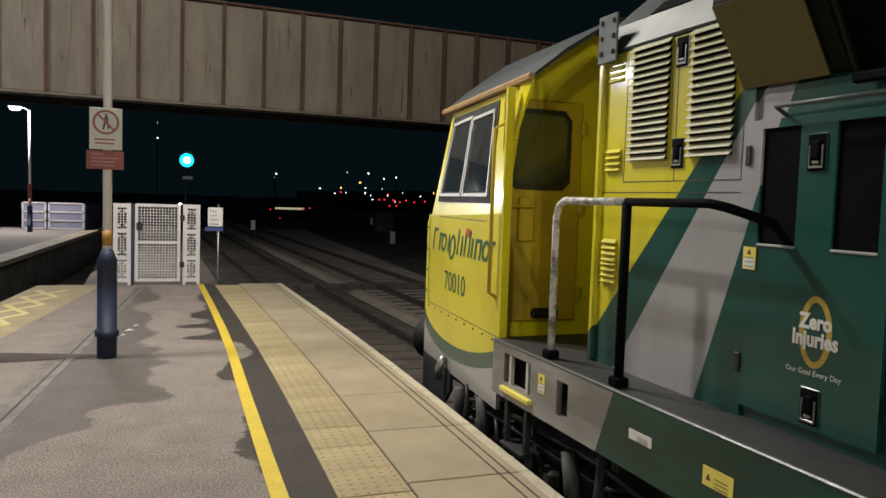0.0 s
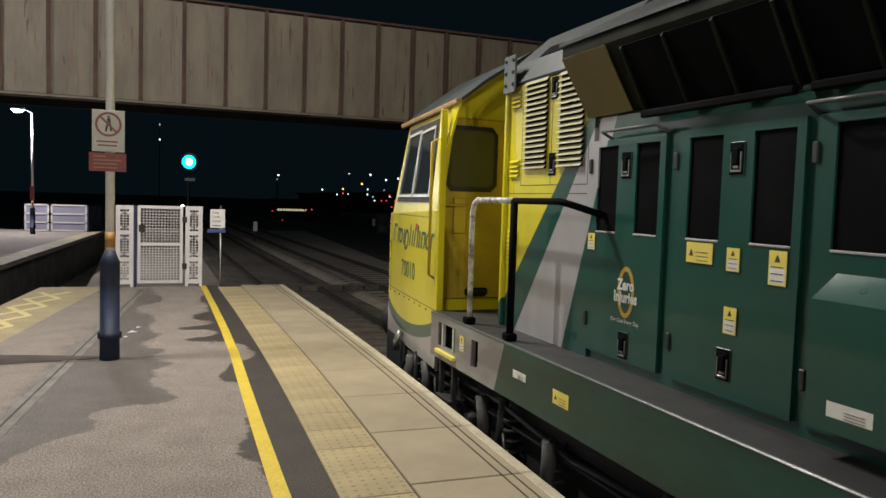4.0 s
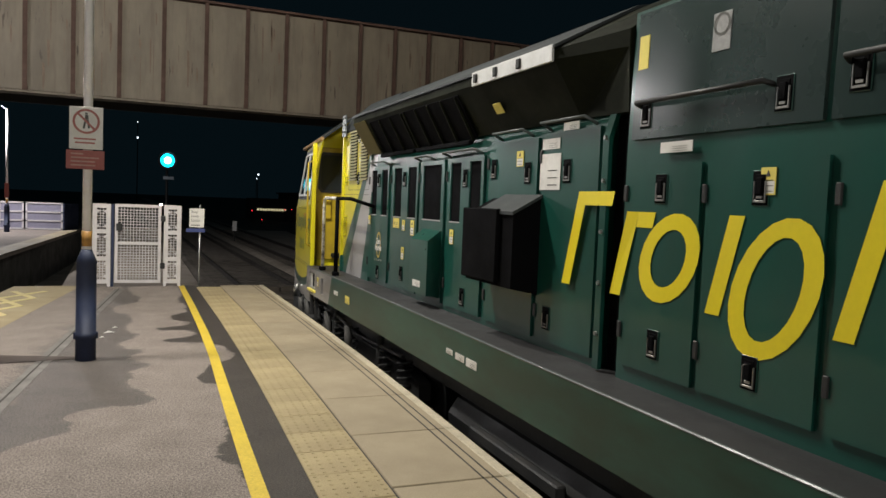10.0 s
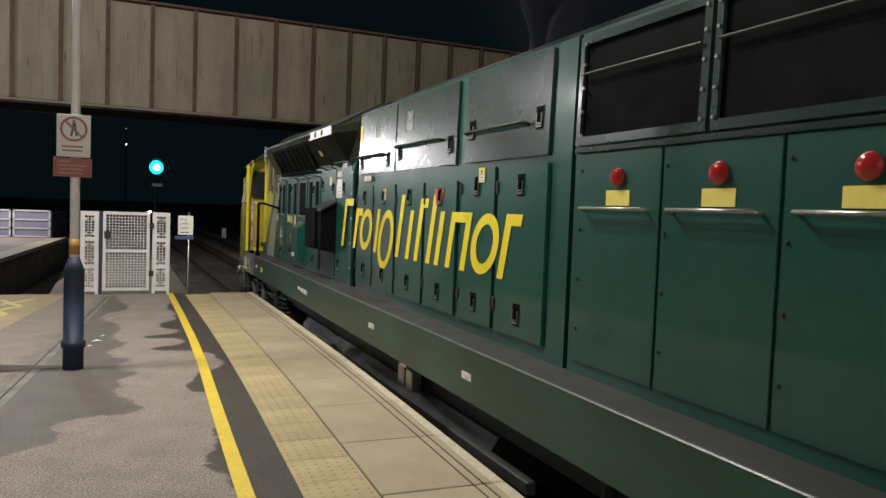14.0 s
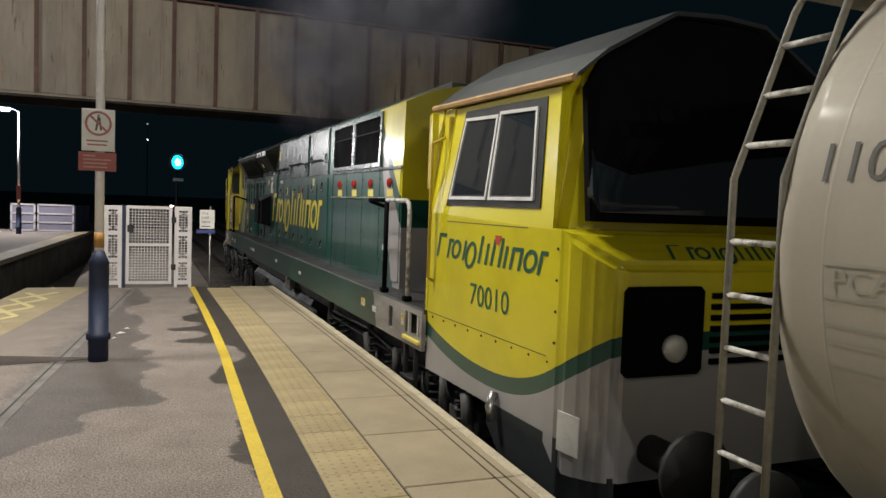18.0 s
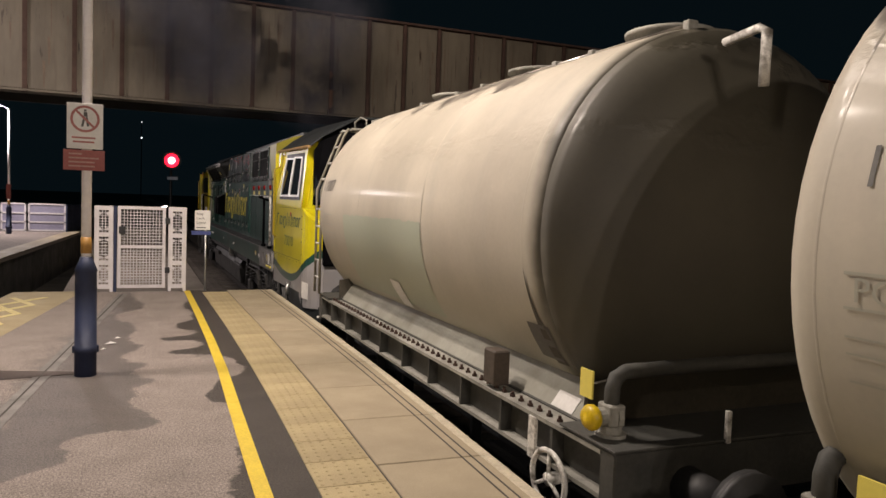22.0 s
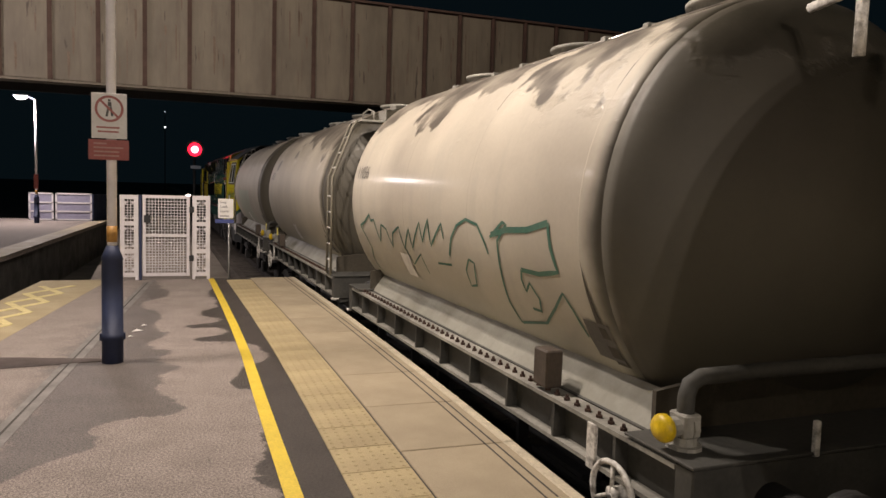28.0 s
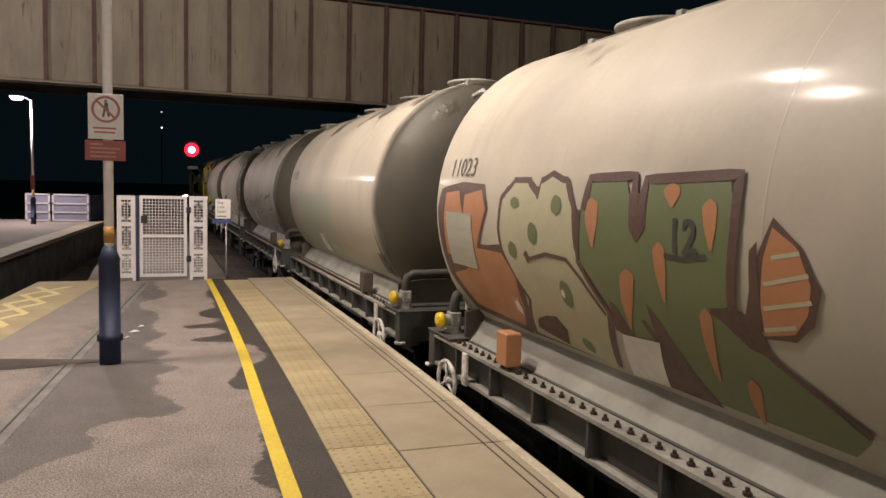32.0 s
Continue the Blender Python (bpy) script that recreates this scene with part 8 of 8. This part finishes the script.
for x, y in ((3.56, 45), (14.6, 58), (8.4, 33)):
    mp_ = thing("marker_post", "short pale marker post beside the track", "post", "marker posts")
    part("post", bx(x - 0.04, x + 0.04, y - 0.03, y + 0.03, -1.2, -0.35), M_signal, mp_)
    part("plate", bx(x - 0.12, x + 0.12, y - 0.05, y - 0.03, -0.45, 0.12), M_labelw, mp_)

# ---- exhaust smoke: thin rigid puffs that leave the stack one after another ----
sm, nt_, p_ = nodes_of("thin_exhaust_smoke")
p_.inputs["Base Color"].default_value = (0.055, 0.055, 0.068, 1)
p_.inputs["Roughness"].default_value = 1.0
p_.inputs["Specular IOR Level"].default_value = 0.0
tc_ = nt_.nodes.new("ShaderNodeTexCoord")
ln_ = nt_.nodes.new("ShaderNodeVectorMath")
ln_.operation = "LENGTH"
nt_.links.new(tc_.outputs["Object"], ln_.inputs[0])
fade = nt_.nodes.new("ShaderNodeMapRange")
fade.interpolation_type = "SMOOTHERSTEP"
fade.inputs["From Min"].default_value, fade.inputs["From Max"].default_value = 1.65, 0.0
nt_.links.new(ln_.outputs["Value"], fade.inputs["Value"])
wisp = math_node(nt_, "MULTIPLY", ramp(nt_, noise_node(nt_, 1.9, 4, 0.55), 0.10, 0.80), 0.95)
nt_.links.new(math_node(nt_, "MULTIPLY", wisp, fade.outputs[0]), p_.inputs["Alpha"])
smoke = thing("exhaust_smoke", "thin grey exhaust smoke rising from the locomotive", "smoke", kind="stuff")
PUFFS = []
rs = random.Random(11)
for k in range(15):
    # a curled wisp: a bowed, rippled sheet that thins out to its edge
    b = bmesh.new()
    bmesh.ops.create_grid(b, x_segments=18, y_segments=18, size=1.6)
    turn_ = Matrix.Rotation(rs.uniform(-0.15, 0.15), 3, "Z") @ Matrix.Rotation(radians(90) + rs.uniform(-0.1, 0.1), 3, "X")
    o1, bow = Vector((rs.uniform(0, 50), 0, 0)), rs.uniform(0.25, 0.5)
    for v in b.verts:
        q2 = v.co.x ** 2 + v.co.y ** 2
        v.co.z = bow * 0.6 * (q2 - 0.1) + 0.16 * noise.noise(v.co * 2.2 + o1)
        v.co = turn_ @ v.co
    bmesh.ops.delete(b, geom=[v for v in b.verts if v.co.length > 1.8], context="VERTS")
    o = part("smoke_puff", b, sm, smoke, smooth=True)
    PUFFS.append((o, 12.0 + k * 0.53, rs.uniform(-0.8, 0.5), rs.uniform(-1.4, 0.8), rs.uniform(0.85, 1.3)))

# ---- paving pieces, last ----
cm = bmesh.new()
box(cm, -0.752, -0.072, 0.007, 0.938, -0.06, 0.0, 0.005)
coping_mesh = mesh_of("coping_slab", cm)
coping_mesh.materials.append(M_coping)
nm_ = bmesh.new()
box(nm_, -0.072, 0.0, 0.002, 0.943, -0.09, 0.003, 0.006)
nose_mesh = mesh_of("nosing", nm_)
nose_mesh.materials.append(M_nose)
gm = bmesh.new()
for xx in (-0.20, -0.135):
    box(gm, xx - 0.006, xx + 0.006, 0.004, 0.941, -0.004, 0.0012)
groove_mesh = mesh_of("groove", gm)
groove_mesh.materials.append(M_joint)
k = -50
while True:
    y = 4.79 + 0.945 * k
    if y > END_Y - 0.1:
        break
    if y > -16:
        lean = -math.atan2(bend(y + 0.945) - bend(y), 0.945)
        o = part("coping_slab", coping_mesh, M_coping, platform)
        o.location, o.rotation_euler = (bend(y), y, 0.0), (0, 0, lean)
        o.scale = (1, min(1.0, (END_Y - y) / 0.945), 1)
        g = part("groove", groove_mesh, M_joint, o)
        g.location = (0, 0, 0)
        o = part("nosing", nose_mesh, M_nose, platform)
        o.location, o.rotation_euler = (bend(y), y, 0.0), (0, 0, lean)
        o.scale = (1, min(1.0, (END_Y - y) / 0.945), 1)
    k += 1
tm = bmesh.new()
box(tm, -1.168, -0.766, 0.005, 0.395, -0.06, 0.0, 0.003)
for i in range(6):
    for j in range(6):
        cx_, cy_ = -1.168 + 0.406 * (i + 0.5) / 6, 0.4 * (j + 0.5) / 6
        lo_ = [tm.verts.new((cx_ + 0.014 * math.cos(a), cy_ + 0.014 * math.sin(a), -0.001)) for a in (math.pi * q_ / 3 for q_ in range(6))]
        hi_ = [tm.verts.new((cx_ + 0.009 * math.cos(a), cy_ + 0.009 * math.sin(a), 0.004)) for a in (math.pi * q_ / 3 for q_ in range(6))]
        tm.faces.new(hi_)
        for q_ in range(6):
            tm.faces.new((lo_[q_], lo_[(q_ + 1) % 6], hi_[(q_ + 1) % 6], hi_[q_]))
tact_mesh = mesh_of("tactile_slab", tm)
tact_mesh.materials.append(M_tact)
for k in range(-40, 22):
    y = 4.93 + 0.4 * k
    if y + 0.4 > END_Y + 0.05:
        break
    o = part("tactile_slab", tact_mesh, M_tact, platform)
    o.location, o.rotation_euler = (bend(y), y, 0.0), (0, 0, -math.atan2(bend(y + 0.4) - bend(y), 0.4))


# ---- what moves ----
def motions():
    way = [[(0, -0.000), (0.5, 0.126), (1, 0.267), (1.5, 0.404), (2, 0.559), (2.5, 0.730), (3, 0.907), (3.5, 1.114), (5.5, 2.213), (6, 2.547), (6.5, 2.896), (7, 3.278), (7.5, 3.666), (8, 4.059), (8.5, 4.477), (9, 4.889), (9.5, 5.363), (10, 5.858), (10.5, 6.378), (11, 6.912), (11.5, 7.457), (12, 8.041), (12.5, 8.660), (13, 9.357), (13.5, 10.074), (14, 10.799), (14.5, 11.545), (16.5, 14.912), (17, 15.849), (17.5, 16.802), (18, 17.730), (18.5, 18.653), (19, 19.604), (19.5, 20.527), (20, 21.493), (20.5, 22.575), (21, 23.651), (21.5, 24.701), (22, 25.684), (22.5, 26.765), (23, 27.861), (23.5, 28.976), (24, 30.103), (24.5, 31.219), (25, 32.357), (25.5, 33.459), (27.5, 38.669), (28, 40.078), (28.5, 41.495), (29, 42.926), (29.5, 44.306), (30, 45.709), (30.5, 47.165), (31, 48.681), (31.5, 50.230), (32, 51.824)]]

    def at(t):
        return float(np.interp(t, [r[0] for r in way[0]], [r[1] for r in way[0]]))

    walk(loco, [(t, ride(d, 2.2, -9.0)) for t, d in way[0]])
    for f0, w in WAGONS:
        walk(w, [(t, pose(0, f0 + d, 0)) for t, d in way[0]])
    for o, y, r, z in WHEELS:
        walk(o, [(t, pose(XC, y, z, -math.degrees(at(t) / r))) for t in (0.2 * k for k in range(161))])
    walk(vane, [(t, pose(SX, SYY + 0.36, SZ, 0, 0, a)) for t, a in ((0, 0), (21.62, 0), (21.64, 60), (21.66, 120), (21.68, 180), (32, 180))])
    for o, t0, jx, jy, k in PUFFS:
        rows = [(float(t), pose(XC, -4.5 + at(t), 1.1, 0, 0, 88)) for t in range(int(t0) + 1)] + [(t0, pose(XC, -4.5 + at(t0), 1.1, 0, 0, 88))]
        for n in range(1, 21):
            a = 0.5 * n
            rows.append((t0 + a, pose(XC + (1.3 * jx - 0.36 * k) * a * 0.55, -4.5 + at(t0) + 1.5 * 2.4 * (1 - math.exp(-a / 2.4)) + jy * (1 - math.exp(-a)), 1.1 + 2.15 * (1 - math.exp(-2.5 * a)) + 0.22 * k * a + 0.045 * a * a, 0, 0, 88 * math.exp(-0.9 * a))))
        walk(o, rows + [(32.0, pose(-4.0 + jx, -4.5 + at(t0) + 4.0, 16.0))])


motions()
